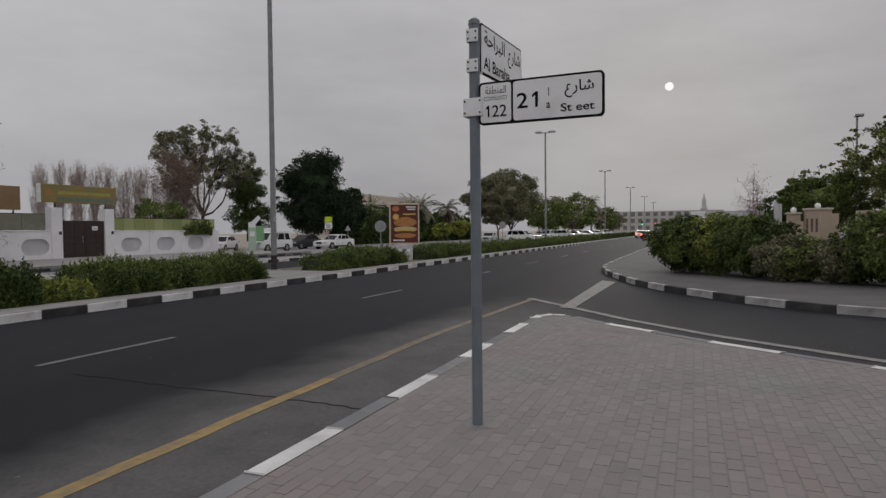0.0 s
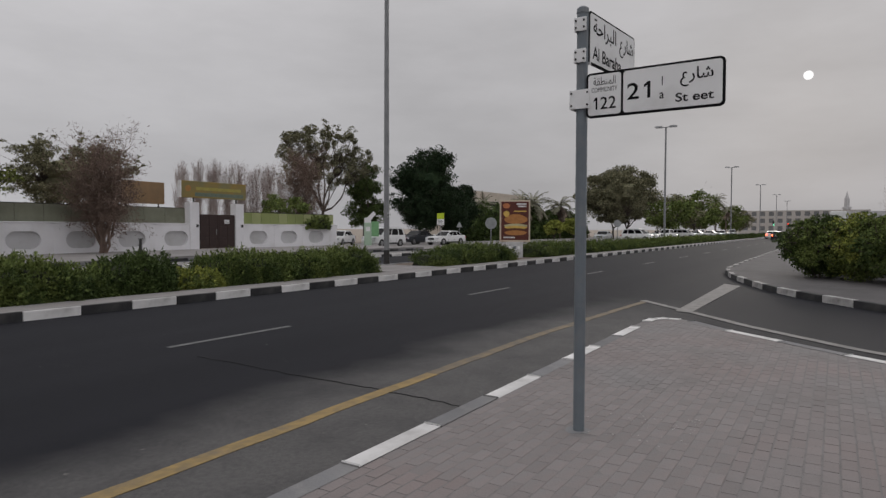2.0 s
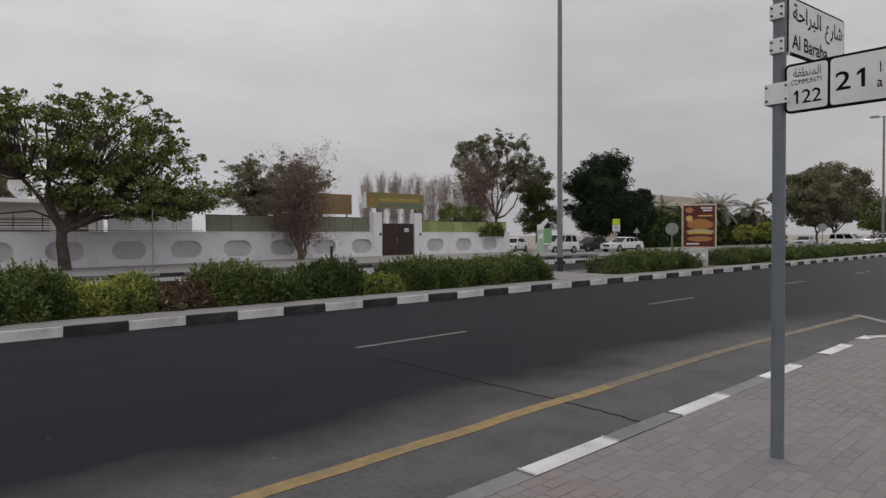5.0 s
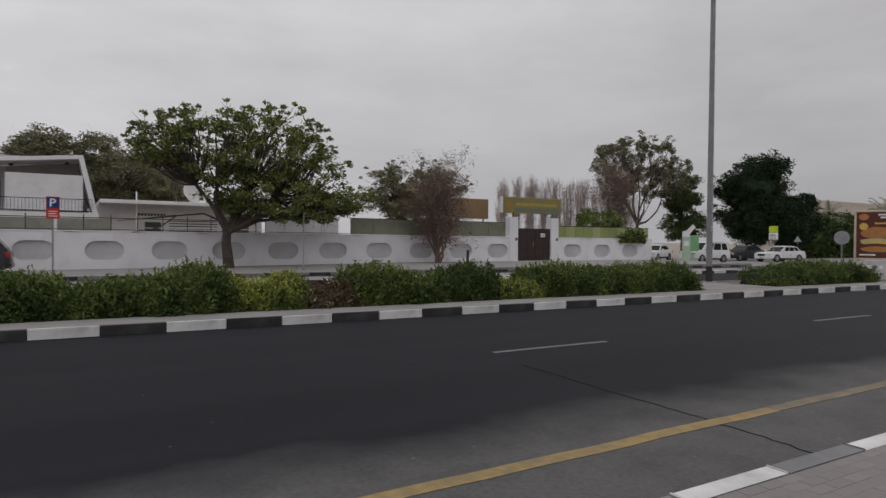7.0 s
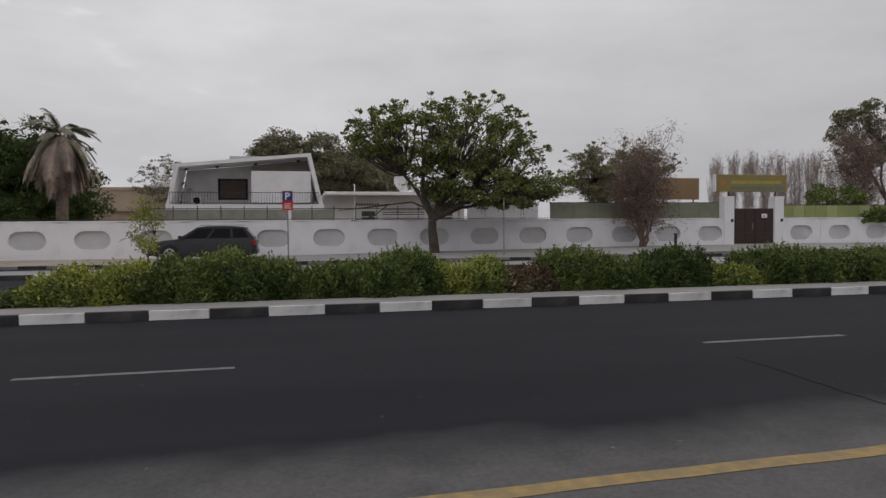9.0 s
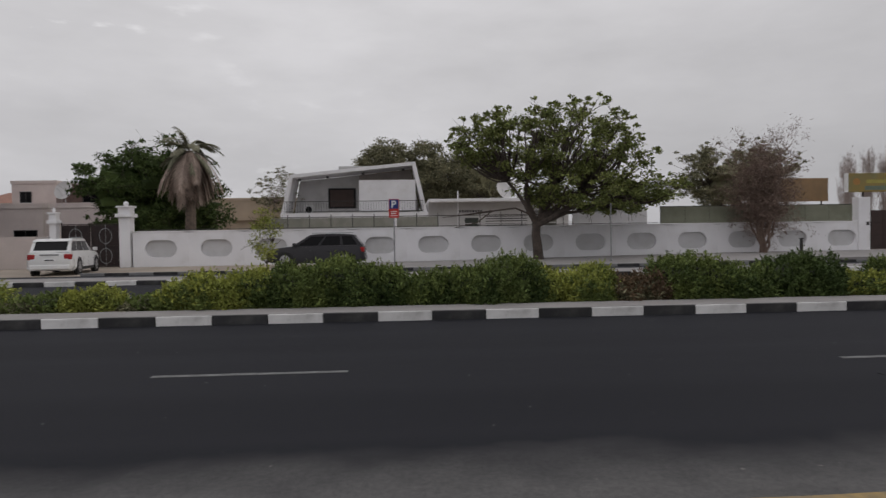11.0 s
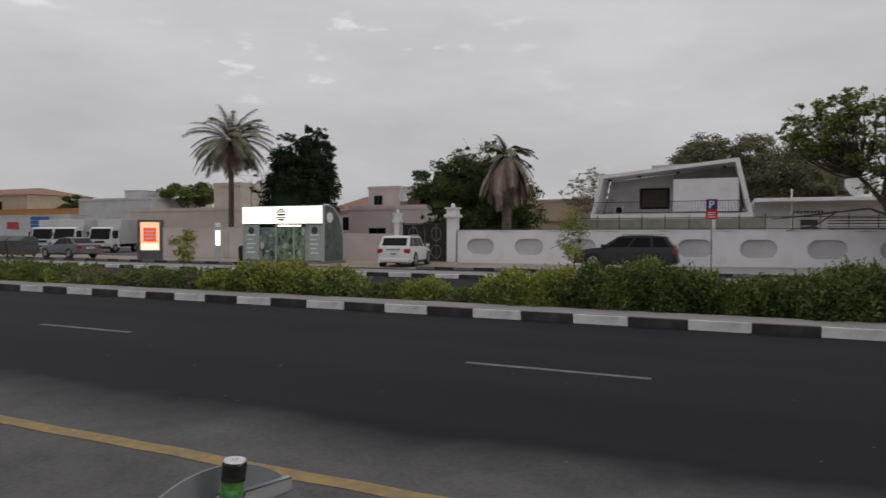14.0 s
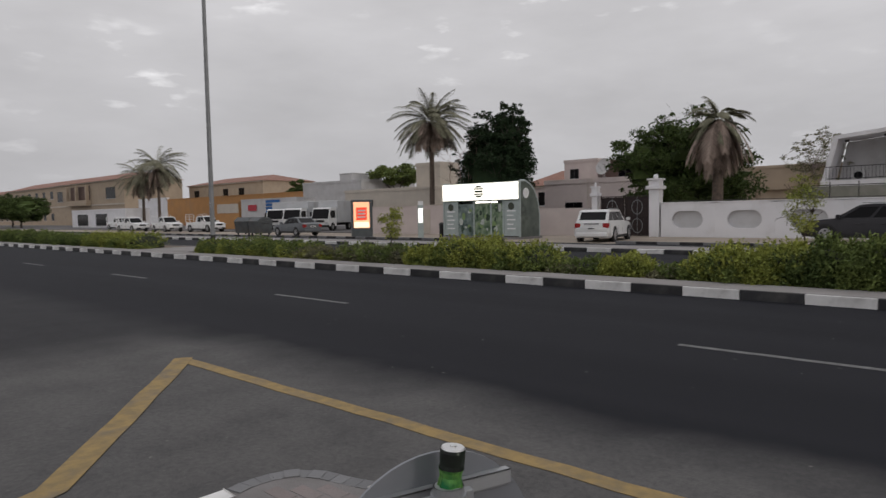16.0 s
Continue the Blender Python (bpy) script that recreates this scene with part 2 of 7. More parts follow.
GREYPOLE = material("grey_pole_paint", (0.16, 0.185, 0.205), (0.13, 0.15, 0.17), 0.5, 4, bump=0.05, stain=(0.2, 0.2, 0.2), sscale=5)
GALV = material("galvanised_steel", (0.36, 0.37, 0.38), (0.28, 0.29, 0.3), 0.5, 5, metal=0.5)
DARKMETAL = material("dark_metal", (0.05, 0.045, 0.042), (0.03, 0.03, 0.03), 0.5, 4, metal=0.3)
BLACK = material("black_print", (0.01, 0.01, 0.011), rough=0.8, spec=0.1)
SIGNWHITE = material("white_sign_sheet", (0.82, 0.82, 0.82), (0.77, 0.77, 0.77), 0.45, 3, stain=(0.58, 0.57, 0.56), sscale=2)
SOIL = material("dry_soil", (0.17, 0.135, 0.105), (0.12, 0.095, 0.075), 0.95, 4, bump=0.8, bscale=15)
BARK = material("tree_bark", (0.095, 0.075, 0.062), (0.06, 0.048, 0.042), 0.95, 6, bump=0.8, bscale=14)
DEADWOOD = material("dry_twig", (0.15, 0.105, 0.085), (0.21, 0.15, 0.12), 0.9, 3)
# pinkish grey, paled to carry the haze over far bare trees
PALEWOOD = material("hazed_pale_twig", (0.27, 0.22, 0.205), (0.32, 0.265, 0.245), 0.9, 3)
LEAF_DARK = leafy("dark_leaf", (0.078, 0.108, 0.033), (0.05, 0.076, 0.025))
LEAF_MID = leafy("mid_green_leaf", (0.155, 0.19, 0.054), (0.1, 0.135, 0.042))
LEAF_LIME = leafy("yellow_green_leaf", (0.32, 0.335, 0.075), (0.2, 0.23, 0.055))
# olive green, lightened so that far crowns carry haze in their colour
LEAF_OLIVE = leafy("hazed_olive_leaf", (0.205, 0.195, 0.118), (0.145, 0.142, 0.085))
LEAF_DRY = leafy("dry_brown_leaf", (0.15, 0.1, 0.06), (0.1, 0.07, 0.045))
LEAF_TREE = leafy("broad_leaf", (0.195, 0.215, 0.068), (0.125, 0.15, 0.05))
LEAF_EVER = leafy("evergreen_leaf", (0.03, 0.05, 0.022), (0.02, 0.036, 0.018))
FROND = leafy("palm_leaf", (0.26, 0.25, 0.18), (0.18, 0.178, 0.125), 0.3)
FROND_DRY = leafy("dry_palm_leaf", (0.4, 0.32, 0.27), (0.27, 0.21, 0.18), 0.3)
GLASS_DARK = material("dark_window_glass", (0.006, 0.006, 0.007), rough=0.1, spec=0.14)
RUBBER = material("tyre_rubber", (0.02, 0.02, 0.02), rough=0.8)
RIM = material("alloy_rim", (0.4, 0.4, 0.41), rough=0.35, metal=0.8)
CHROME = material("chrome_trim", (0.6, 0.6, 0.6), rough=0.2, metal=1.0)
REDLAMP = material("red_tail_light", (0.35, 0.02, 0.02), rough=0.25)
HEADLAMP = material("clear_headlight", (0.55, 0.56, 0.58), rough=0.15)
PLASTIC = material("black_plastic", (0.02, 0.02, 0.021), rough=0.6)
# near-black green that puts the shade inside a hedge into the colour
TWIGSHADE = material("inner_twig_shade", (0.03, 0.036, 0.018), (0.02, 0.022, 0.013), 0.9, 9, bump=1.0, bscale=12)

# ---------------------------------------------------------------- building helpers


def part(name, bm, mat, parent=None, label="", smooth=False):
    """Link a bmesh as one mesh object, under a thing or a part when one is given."""
    me = bpy.data.meshes.new(name)
    bm.normal_update()
    bm.to_mesh(me)
    bm.free()
    if smooth:
        me.shade_smooth()
        if smooth == "creased":
            me.set_sharp_from_angle(angle=radians(26))
    me.materials.append(mat)
    ob = new(name, me)
    if parent:
        ob.parent = parent
    if label:
        ob["label"] = label
    return ob


def thing(name, label, category, x=0, y=0, z=0, rz=0, group="", kind=""):
    ob = new(name)
    ob.empty_display_size = 0.1
    ob.matrix_basis = pose(x, y, z, 0, 0, rz)
    return tagged(ob, label, category, group, kind)


def box(bm, x0, y0, z0, x1, y1, z1, bevel=0.0):
    vs = bmesh.ops.create_cube(bm, size=1.0)["verts"]
    for v in vs:
        v.co = Vector(((x0 + x1) / 2 + v.co.x * (x1 - x0), (y0 + y1) / 2 + v.co.y * (y1 - y0), (z0 + z1) / 2 + v.co.z * (z1 - z0)))
    if bevel:
        es = list({e for v in vs for e in v.link_edges})
        bmesh.ops.bevel(bm, geom=es, offset=bevel, segments=2, affect="EDGES", profile=0.5)
    return bm


def nb():
    return bmesh.new()


def bx(*a, **k):
    return box(nb(), *a, **k)


def rod(bm, p, q, r0, r1=None, n=10, cap=True):
    p, q = Vector(p), Vector(q)
    r1 = r0 if r1 is None else r1
    d = (q - p)
    m = d.to_track_quat("Z", "Y").to_matrix()
    rings = []
    for c, r in ((p, r0), (q, r1)):
        rings.append([bm.verts.new(c + m @ Vector((r * math.cos(2 * math.pi * i / n), r * math.sin(2 * math.pi * i / n), 0))) for i in range(n)])
    for i in range(n):
        bm.faces.new((rings[0][i], rings[0][(i + 1) % n], rings[1][(i + 1) % n], rings[1][i]))
    if cap:
        bm.faces.new(rings[0][::-1])
        bm.faces.new(rings[1])
    return bm


def prism(bm, pts, a, b, axis="y"):
    """Extrude a closed outline of 2D points from a to b along an axis. y: points are (x, z); x: (y, z); z: (x, y)."""
    def at(p, d):
        return (p[0], d, p[1]) if axis == "y" else (d, p[0], p[1]) if axis == "x" else (p[0], p[1], d)
    va, vb = [bm.verts.new(at(p, a)) for p in pts], [bm.verts.new(at(p, b)) for p in pts]
    bm.faces.new(va)
    bm.faces.new(vb[::-1])
    for i in range(len(pts)):
        j = (i + 1) % len(pts)
        bm.faces.new((va[j], va[i], vb[i], vb[j]))
    bmesh.ops.recalc_face_normals(bm, faces=bm.faces[:])
    return bm


def stadium(cx, cz, w, h, n=10):
    r = h / 2
    pts = []
    for k in range(n + 1):
        a = -math.pi / 2 + math.pi * k / n
        pts.append((cx + w / 2 - r + r * math.cos(a), cz + r * math.sin(a)))
    for k in range(n + 1):
        a = math.pi / 2 + math.pi * k / n
        pts.append((cx - w / 2 + r + r * math.cos(a), cz + r * math.sin(a)))
    return pts


def mesh_object(name, verts, faces, mat, parent=None, label=""):
    me = bpy.data.meshes.new(name)
    me.from_pydata(verts, [], faces)
    me.materials.append(mat)
    ob = new(name, me)
    if parent:
        ob.parent = parent
    if label:
        ob["label"] = label
    return ob


def leaf_mesh(name, centres, size, mat, parent, rng, length=1.8, droop=0.0, out=None, label=""):
    """Many small diamond leaves, each folded along its middle, at the given places."""
    n = len(centres)
    d = rng.normal(size=(n, 3))
    if out is not None:
        d = d * 0.75 + out
    d[:, 2] -= droop
    d /= np.linalg.norm(d, axis=1)[:, None] + 1e-9
    s = rng.normal(size=(n, 3))
    s -= d * np.sum(s * d, axis=1)[:, None]
    s /= np.linalg.norm(s, axis=1)[:, None] + 1e-9
    k = size * rng.uniform(0.6, 1.35, size=(n, 1))
    up = np.cross(d, s)
    v = np.empty((n, 4, 3))
    v[:, 0] = centres - d * k * length / 2
    v[:, 1] = centres + s * k * 0.5 + up * k * 0.15
    v[:, 2] = centres + d * k * length / 2
    v[:, 3] = centres - s * k * 0.5 + up * k * 0.15
    me = bpy.data.meshes.new(name)
    idx = np.arange(n * 4).reshape(n, 4)
    f = np.concatenate((idx[:, [0, 1, 2]], idx[:, [0, 2, 3]]), axis=1).reshape(-1, 3)
    me.vertices.add(n * 4)
    me.vertices.foreach_set("co", v.reshape(-1).astype(np.float32))
    me.loops.add(len(f) * 3)
    me.loops.foreach_set("vertex_index", f.reshape(-1).astype(np.int32))
    me.polygons.add(len(f))
    me.polygons.foreach_set("loop_start", np.arange(0, len(f) * 3, 3, dtype=np.int32))
    me.update(calc_edges=True)
    me.materials.append(mat)
    ob = new(name, me)
    if parent:
        ob.parent = parent
    if label:
        ob["label"] = label
    return ob


def far_z(x):
    """The far pavement climbs gently along the road."""
    return -0.06 + 0.28 * min(1.0, max(0.0, (x + 6) / 26))


# ---------------------------------------------------------------- ground and roads
ground = part("ground", bx(-2500, -2500, -0.5, 2500, 2500, -0.04), SAND)
tagged(ground, "pale sandy ground reaching to the horizon", "ground", kind="structure")
road = part("road", bx(-420, -80, -0.3, 700, 27.6, 0.0), ASPHALT)
tagged(road, "dark asphalt road with a dusty grey margin", "road", kind="structure")


def flat_poly(name, pts, z, mat, label, category="road marking", parent=None, thick=0.003, kind="structure"):
    ob = part(name, prism(nb(), pts, z - thick, z, "z"), mat, parent)
    if parent is None:
        tagged(ob, label, category, kind=kind)
    return ob


def ribbon(pts, w):
    """The outline of a line of width w along points."""
    left, right = [], []
    for i, p in enumerate(pts):
        a, b = Vector(pts[max(0, i - 1)]), Vector(pts[min(len(pts) - 1, i + 1)])
        d = (b - a).normalized()
        nrm_ = Vector((-d.y, d.x)) * w / 2
        left.append(tuple(Vector(p) + nrm_))
        right.append(tuple(Vector(p) - nrm_))
    return left + right[::-1]


rng0 = random.Random(5)
# yellow edge lines, slightly ragged
def ragged(pts, step=0.35, amount=0.012):
    res = []
    for a, b in zip(pts, pts[1:]):
        n = max(1, int((Vector(b) - Vector(a)).length / step))
        for k in range(n):
            p = Vector(a).lerp(Vector(b), k / n)
            res.append((p.x + rng0.uniform(-amount, amount), p.y + rng0.uniform(-amount, amount)))
    return res + [pts[-1]]


flat_poly("yellow_line", ribbon(ragged([(-7.02, 3.6), (-4, 3.62), (-1.7, 3.62), (0, 3.67), (5, 3.77), (6.0, 3.783)]), 0.15), 0.005, YELLOW, "worn yellow edge line painted along the road")
YELLOW_OLD = material("faded_yellow_paint", (0.215, 0.165, 0.1), (0.14, 0.12, 0.095), 0.85, 6, bump=0.2, stain=(0.1, 0.095, 0.09), sscale=2.5)
flat_poly("yellow_line", ribbon(ragged([(6.0, 3.783), (9, 3.82), (12.0, 3.72), (14.6, 3.6)]), 0.15), 0.005, YELLOW_OLD, "faded yellow edge line along the road")
flat_poly("yellow_line", ribbon(ragged([(14.75, 3.68), (13.1, 2.3), (11.7, 1.14), (10.3, -0.29), (8.97, -2.08), (6.5, -5.5), (4, -10)]), 0.17), 0.009, PALE_LINE, "faded edge line turning into the side street")
flat_poly("yellow_line", ribbon(ragged([(-7.08, 3.66), (-5.0, 2.03), (-4.28, 1.45), (-3.9, 0.4), (-4.2, -2.0), (-6.5, -7.0)]), 0.2), 0.009, YELLOW, "worn yellow edge line turning into the side street")
flat_poly("stop_bar", [(13.13, 2.65), (13.03, 2.34), (20.02, 2.27), (20.58, 2.77)], 0.013, PALE_LINE, "faded pale bar across the side street mouth")
for k in range(-7, 22):
    x0 = 5.37 + 8.29 * k
    flat_poly("lane_dash", ribbon(ragged([(x0, 7.63), (x0 + 2.26, 7.63)], 0.3, 0.008), 0.1), 0.005, DASH, "worn white lane dash on asphalt")
TAR = material("dark_crack", (0.012, 0.012, 0.013), rough=0.9)
for pts in ([(5.2, 6.78), (5.18, 6.05), (5.12, 5.1), (5.12, 4.53), (5.12, 3.86)], [(5.09, 3.7), (5.08, 3.3), (5.02, 2.75)]):
    flat_poly("road_crack", ribbon(ragged(pts, 0.1, 0.02), 0.014), 0.006, TAR, "thin dark crack across the asphalt", "crack")

# ---------------------------------------------------------------- near pavement
EDGE = [(-2.4, 2.65), (10.6, 2.67), (11.05, 2.66), (11.32, 2.52), (11.4, 2.3), (11.2, 1.94), (10.45, 1.26), (9.88, 0.56), (9.25, -0.17), (8.7, -0.93), (8.15, -1.73), (6.4, -4.3), (3.4, -9.0)]
LEFT = [(-7.5, -9.0), (-5.2, -4.0), (-3.9, -0.5), (-3.45, 0.9), (-3.3, 1.6), (-3.27, 1.95), (-3.3, 2.15), (-3.27, 2.32), (-3.18, 2.45), (-3.03, 2.53), (-2.85, 2.57), (-2.7, 2.61)]
near_pavement = part("pavement", prism(nb(), LEFT + EDGE, -0.2, 0.0984, "z"), JOINT)
tagged(near_pavement, "grey and pinkish block-paved pavement beside the road", "pavement", kind="structure")


def inside(p, poly):
    hit, j = False, len(poly) - 1
    for i in range(len(poly)):
        a, b = poly[i], poly[j]
        if (a[1] > p[1]) != (b[1] > p[1]) and p[0] < (b[0] - a[0]) * (p[1] - a[1]) / (b[1] - a[1]) + a[0]:
            hit = not hit
        j = i
    return hit


def along(poly, step):
    """Points and directions at even steps along an open line."""
    res, carry = [], 0.0
    for a, b in zip(poly, poly[1:]):
        a, b = Vector(a), Vector(b)
        L = (b - a).length
        d = (b - a) / L
        s = carry
        while s < L:
            res.append((a + d * s, d))
            s += step
        carry = s - L
    return res


def kerb_line(line, step, inner, height, mats, parent, first=0, z0=-0.1, gap=0.012, width=0.15, bevel=0.012):
    """Kerb stones set end to end along a line; inner: +1 when the pavement lies to the left of it."""
    pts = along(line, step)
    meshes = {}
    for k, (a, b) in enumerate(zip(pts, pts[1:])):
        p, q = a[0], b[0]
        L = (q - p).length - gap
        key = (round(L, 2), (k + first) % len(mats))
        if key not in meshes:
            bm = box(nb(), 0, 0, z0, key[0], width * inner, height, bevel)
            bmesh.ops.recalc_face_normals(bm, faces=bm.faces[:])
            me = bpy.data.meshes.new("kerbstone")
            bm.to_mesh(me)
            bm.free()
            me.materials.append(mats[key[1]])
            meshes[key] = me
        ob = new("kerbstone", meshes[key])
        d = (q - p).normalized()
        ob.matrix_basis = pose(p.x, p.y, rng0.uniform(-0.004, 0.004), 0, 0, math.degrees(math.atan2(d.y, d.x)) + rng0.uniform(-0.15, 0.15))
        ob.parent = parent

# ---------------------------------------------------------------- the median and its kerb
median = thing("median", "long raised median with paved edge and soil under shrubs", "median", kind="structure")
part("paved_edge", bx(-400, 12.0, -0.2, 600, 12.95, 0.155), PAVING, median)
part("planting_soil", bx(-400, 12.95, -0.2, 600, 15.85, 0.13), SOIL, median)
part("paved_gap", bx(17.4, 12.951, 0.0, 20.9, 15.849, 0.16), PAVING, median)
part("paved_gap", bx(-30.2, 12.951, 0.0, -25.8, 15.849, 0.16), PAVING, median)
part("back_kerb", bx(-400, 15.85, -0.2, 600, 16.0, 0.15), KERB_G, median)
kerb_line([(-70.48, 11.84), (180, 11.84)], 1.0, 1, 0.172, [KERB_W, KERB_B], median, first=0)
part("kerb_top", bx(-70, 11.872, 0.1, 180, 11.999, 0.179), PAVING, median)
part("far_kerb", bx(180, 11.84, -0.1, 600, 12.0, 0.17), KERB_G, median)
part("far_kerb", bx(-400, 11.84, -0.1, -70.6, 12.0, 0.17), KERB_G, median)

# narrow island between service road and parking lane, then the far pavement
island = thing("island", "narrow paved traffic island with black and white kerbs", "island", kind="structure")
part("island_top", bx(-300, 22.12, -0.2, 37, 24.2, 0.135), PAVING, island)
kerb_line([(-58, 22.0), (37, 22.0)], 1.0, 1, 0.15, [KERB_W, KERB_B], island)
part("island_back", bx(-300, 24.2, -0.2, 37, 24.35, 0.14), KERB_G, island)
far_pavement = thing("pavement", "light grey paved pavement along the white garden wall", "pavement", kind="structure")


def slope_slab(x0, x1, y0, y1, nx=24):
    bm = nb()
    top, bot = [], []
    for i in range(nx + 1):
        x = x0 + (x1 - x0) * i / nx
        top.append([bm.verts.new((x, y, far_z(x))) for y in (y0, y1)])
        bot.append([bm.verts.new((x, y, -0.2)) for y in (y0, y1)])
    for i in range(nx):
        bm.faces.new((top[i][0], top[i + 1][0], top[i + 1][1], top[i][1]))
        bm.faces.new((bot[i][0], bot[i + 1][0], top[i + 1][0], top[i][0]))
    return bm


part("paving", slope_slab(-13.6, 42, 27.72, 36.2), PAVING, far_pavement)
part("paving", slope_slab(-110, -19.2, 27.72, 36.2), PAVING, far_pavement)
part("driveway", slope_slab(-19.2, -13.6, 27.6, 40), ASPHALT, far_pavement)
kerb_line([(-13.6, 27.6), (42, 27.6)], 1.0, 1, 0.12, [KERB_G, KERB_B], far_pavement)
kerb_line([(-110, 27.6), (-19.2, 27.6)], 1.0, 1, 0.12, [KERB_G, KERB_B], far_pavement)
lot = part("parking_lot", bx(42, 16.0, -0.25, 420, 44, 0.02), PAVING)
tagged(lot, "grey paved parking area beside the road", "parking area", kind="structure")
yard = part("yard", bx(-300, 36.2, -0.25, -19.3, 60, 0.03), PAVING_DULL)
tagged(yard, "dusty grey open lot behind the pavement", "ground", kind="structure")

# corner island across the side street, with its curved kerb
CORNER = [(600, 3.7), (60, 3.7), (35, 3.68), (27, 3.6), (24.8, 3.3), (23.0, 2.9), (21.4, 2.4), (19.5, 1.75), (17.84, 1.0), (16.07, -0.17), (14.65, -1.3), (13.57, -2.61), (12.9, -4.2), (12.3, -7), (11.4, -14), (10, -40)]
corner = thing("pavement", "grey corner pavement with a curved painted kerb", "pavement", kind="structure")
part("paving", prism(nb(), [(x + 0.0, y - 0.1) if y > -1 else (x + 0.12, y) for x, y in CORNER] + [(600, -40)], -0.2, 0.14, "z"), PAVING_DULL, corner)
kerb_line([c for c in CORNER if c[0] < 61][::1], 1.0, 1, 0.16, [KERB_D, KERB_B], corner)

# ---------------------------------------------------------------- white garden wall with oval recesses
WY = 35.88          # the street face of the wall
garden_wall = thing("wall_garden", "white painted garden wall with rows of oval recesses", "wall", kind="structure")


def bay_mesh(w, z0, z1, ow=1.72, oh=0.95, oz=0.95, depth=0.16):
    """A wall bay with a stadium-shaped opening, its reveal and the panel behind it."""
    bm = nb()
    inner = stadium(0, oz, ow, oh)
    outer = []
    for (x, z) in inner:
        dx, dz = x, z - oz
        k = min((w / 2) / abs(dx) if abs(dx) > 1e-6 else 1e9, ((z1 - oz) if dz > 0 else (oz - z0)) / abs(dz) if abs(dz) > 1e-6 else 1e9)
        outer.append((dx * k, oz + dz * k))
    vi = [bm.verts.new((x, 0, z)) for x, z in inner]
    vo = [bm.verts.new((x, 0, z)) for x, z in outer]
    vb = [bm.verts.new((x, depth, z)) for x, z in inner]
    n = len(inner)
    for i in range(n):
        j = (i + 1) % n
        bm.faces.new((vo[i], vo[j], vi[j], vi[i]))
        bm.faces.new((vi[i], vi[j], vb[j], vb[i]))
    # corners that the rays skip
    for cx, cz in ((-w / 2, z0), (w / 2, z0), (w / 2, z1), (-w / 2, z1)):
        near = sorted(range(n), key=lambda i: (outer[i][0] - cx) ** 2 + (outer[i][1] - cz) ** 2)[:2]
        c = bm.verts.new((cx, 0, cz))
        try:
            bm.faces.new((vo[near[0]], vo[near[1]], c))
        except ValueError:
            pass
    bmesh.ops.recalc_face_normals(bm, faces=bm.faces[:])
    return bm


WTOP = 1.88
OVAL = material("light_grey_render", (0.56, 0.555, 0.565), (0.5, 0.495, 0.5), 0.85, 0.9, stain=(0.42, 0.41, 0.4), sscale=0.8)
bay0 = part("wall_bay", bay_mesh(3.0, -0.1, WTOP), WHITEWALL, garden_wall)
bay0.location = (-13.36, WY, 0)
for k in range(1, 14):
    o = new("wall_bay", bay0.data)
    o.location = (-13.36 + 3 * k, WY, 0)
    o.parent = garden_wall
part("wall_end", bx(27.14 - 0.005, WY, -0.1, 27.35, WY + 0.2, WTOP), WHITEWALL, garden_wall)
for k, x in enumerate((32.45, 35.47, 38.48)):
    o = new("wall_bay", bay0.data)
    o.location = (x + 0.02, WY, 0)
    o.parent = garden_wall
part("wall_end", bx(39.985, WY, -0.1, 41.0, WY + 0.27, WTOP), WHITEWALL, garden_wall)
part("wall_core", bx(-14.86, WY + 0.155, -0.1, 27.14, WY + 0.27, WTOP - 0.002), OVAL, garden_wall)
part("wall_core", bx(30.97, WY + 0.155, -0.1, 39.98, WY + 0.27, WTOP - 0.002), OVAL, garden_wall)
part("coping", bx(-14.86, WY - 0.03, WTOP, 27.34, WY + 0.28, WTOP + 0.05, bevel=0.01), WHITEWALL, garden_wall)
part("coping", bx(31.06, WY - 0.03, WTOP, 41.02, WY + 0.28, WTOP + 0.05, bevel=0.01), WHITEWALL, garden_wall)
part("wall_return", bx(40.8, WY + 0.271, -0.1, 41.0, 60, WTOP), WHITEWALL, garden_wall)

# ---------------------------------------------------------------- plants


class Wood:
    """Tapered branches gathered into one mesh."""

    def __init__(self):
        self.v, self.f = [], []

    def limb(self, pts, r0, r1, n=6):
        base = None
        for i, p in enumerate(pts):
            p = Vector(p)
            d = (Vector(pts[min(i + 1, len(pts) - 1)]) - Vector(pts[max(i - 1, 0)])).normalized()
            a = d.orthogonal().normalized()
            b = d.cross(a)
            r = r0 + (r1 - r0) * i / (len(pts) - 1)
            ring = len(self.v)
            for k in range(n):
                t = 2 * math.pi * k / n
                self.v.append(tuple(p + (a * math.cos(t) + b * math.sin(t)) * r))
            if base is not None:
                for k in range(n):
                    self.f.append((base + k, base + (k + 1) % n, ring + (k + 1) % n, ring + k))
            base = ring

    def put(self, name, mat, parent, label=""):
        return mesh_object(name, self.v, self.f, mat, parent, label)


def wander(rng, p, q, bend=0.12, n=5):
    p, q = np.array(p, float), np.array(q, float)
    L = np.linalg.norm(q - p)
    off = rng.normal(size=3) * bend * L
    res = []
    for i in range(n + 1):
        t = i / n
        res.append(tuple(p + (q - p) * t + off * 4 * t * (1 - t) * 0.5 + (rng.normal(size=3) * 0.015 * L if 0 < i < n else 0)))
    return res


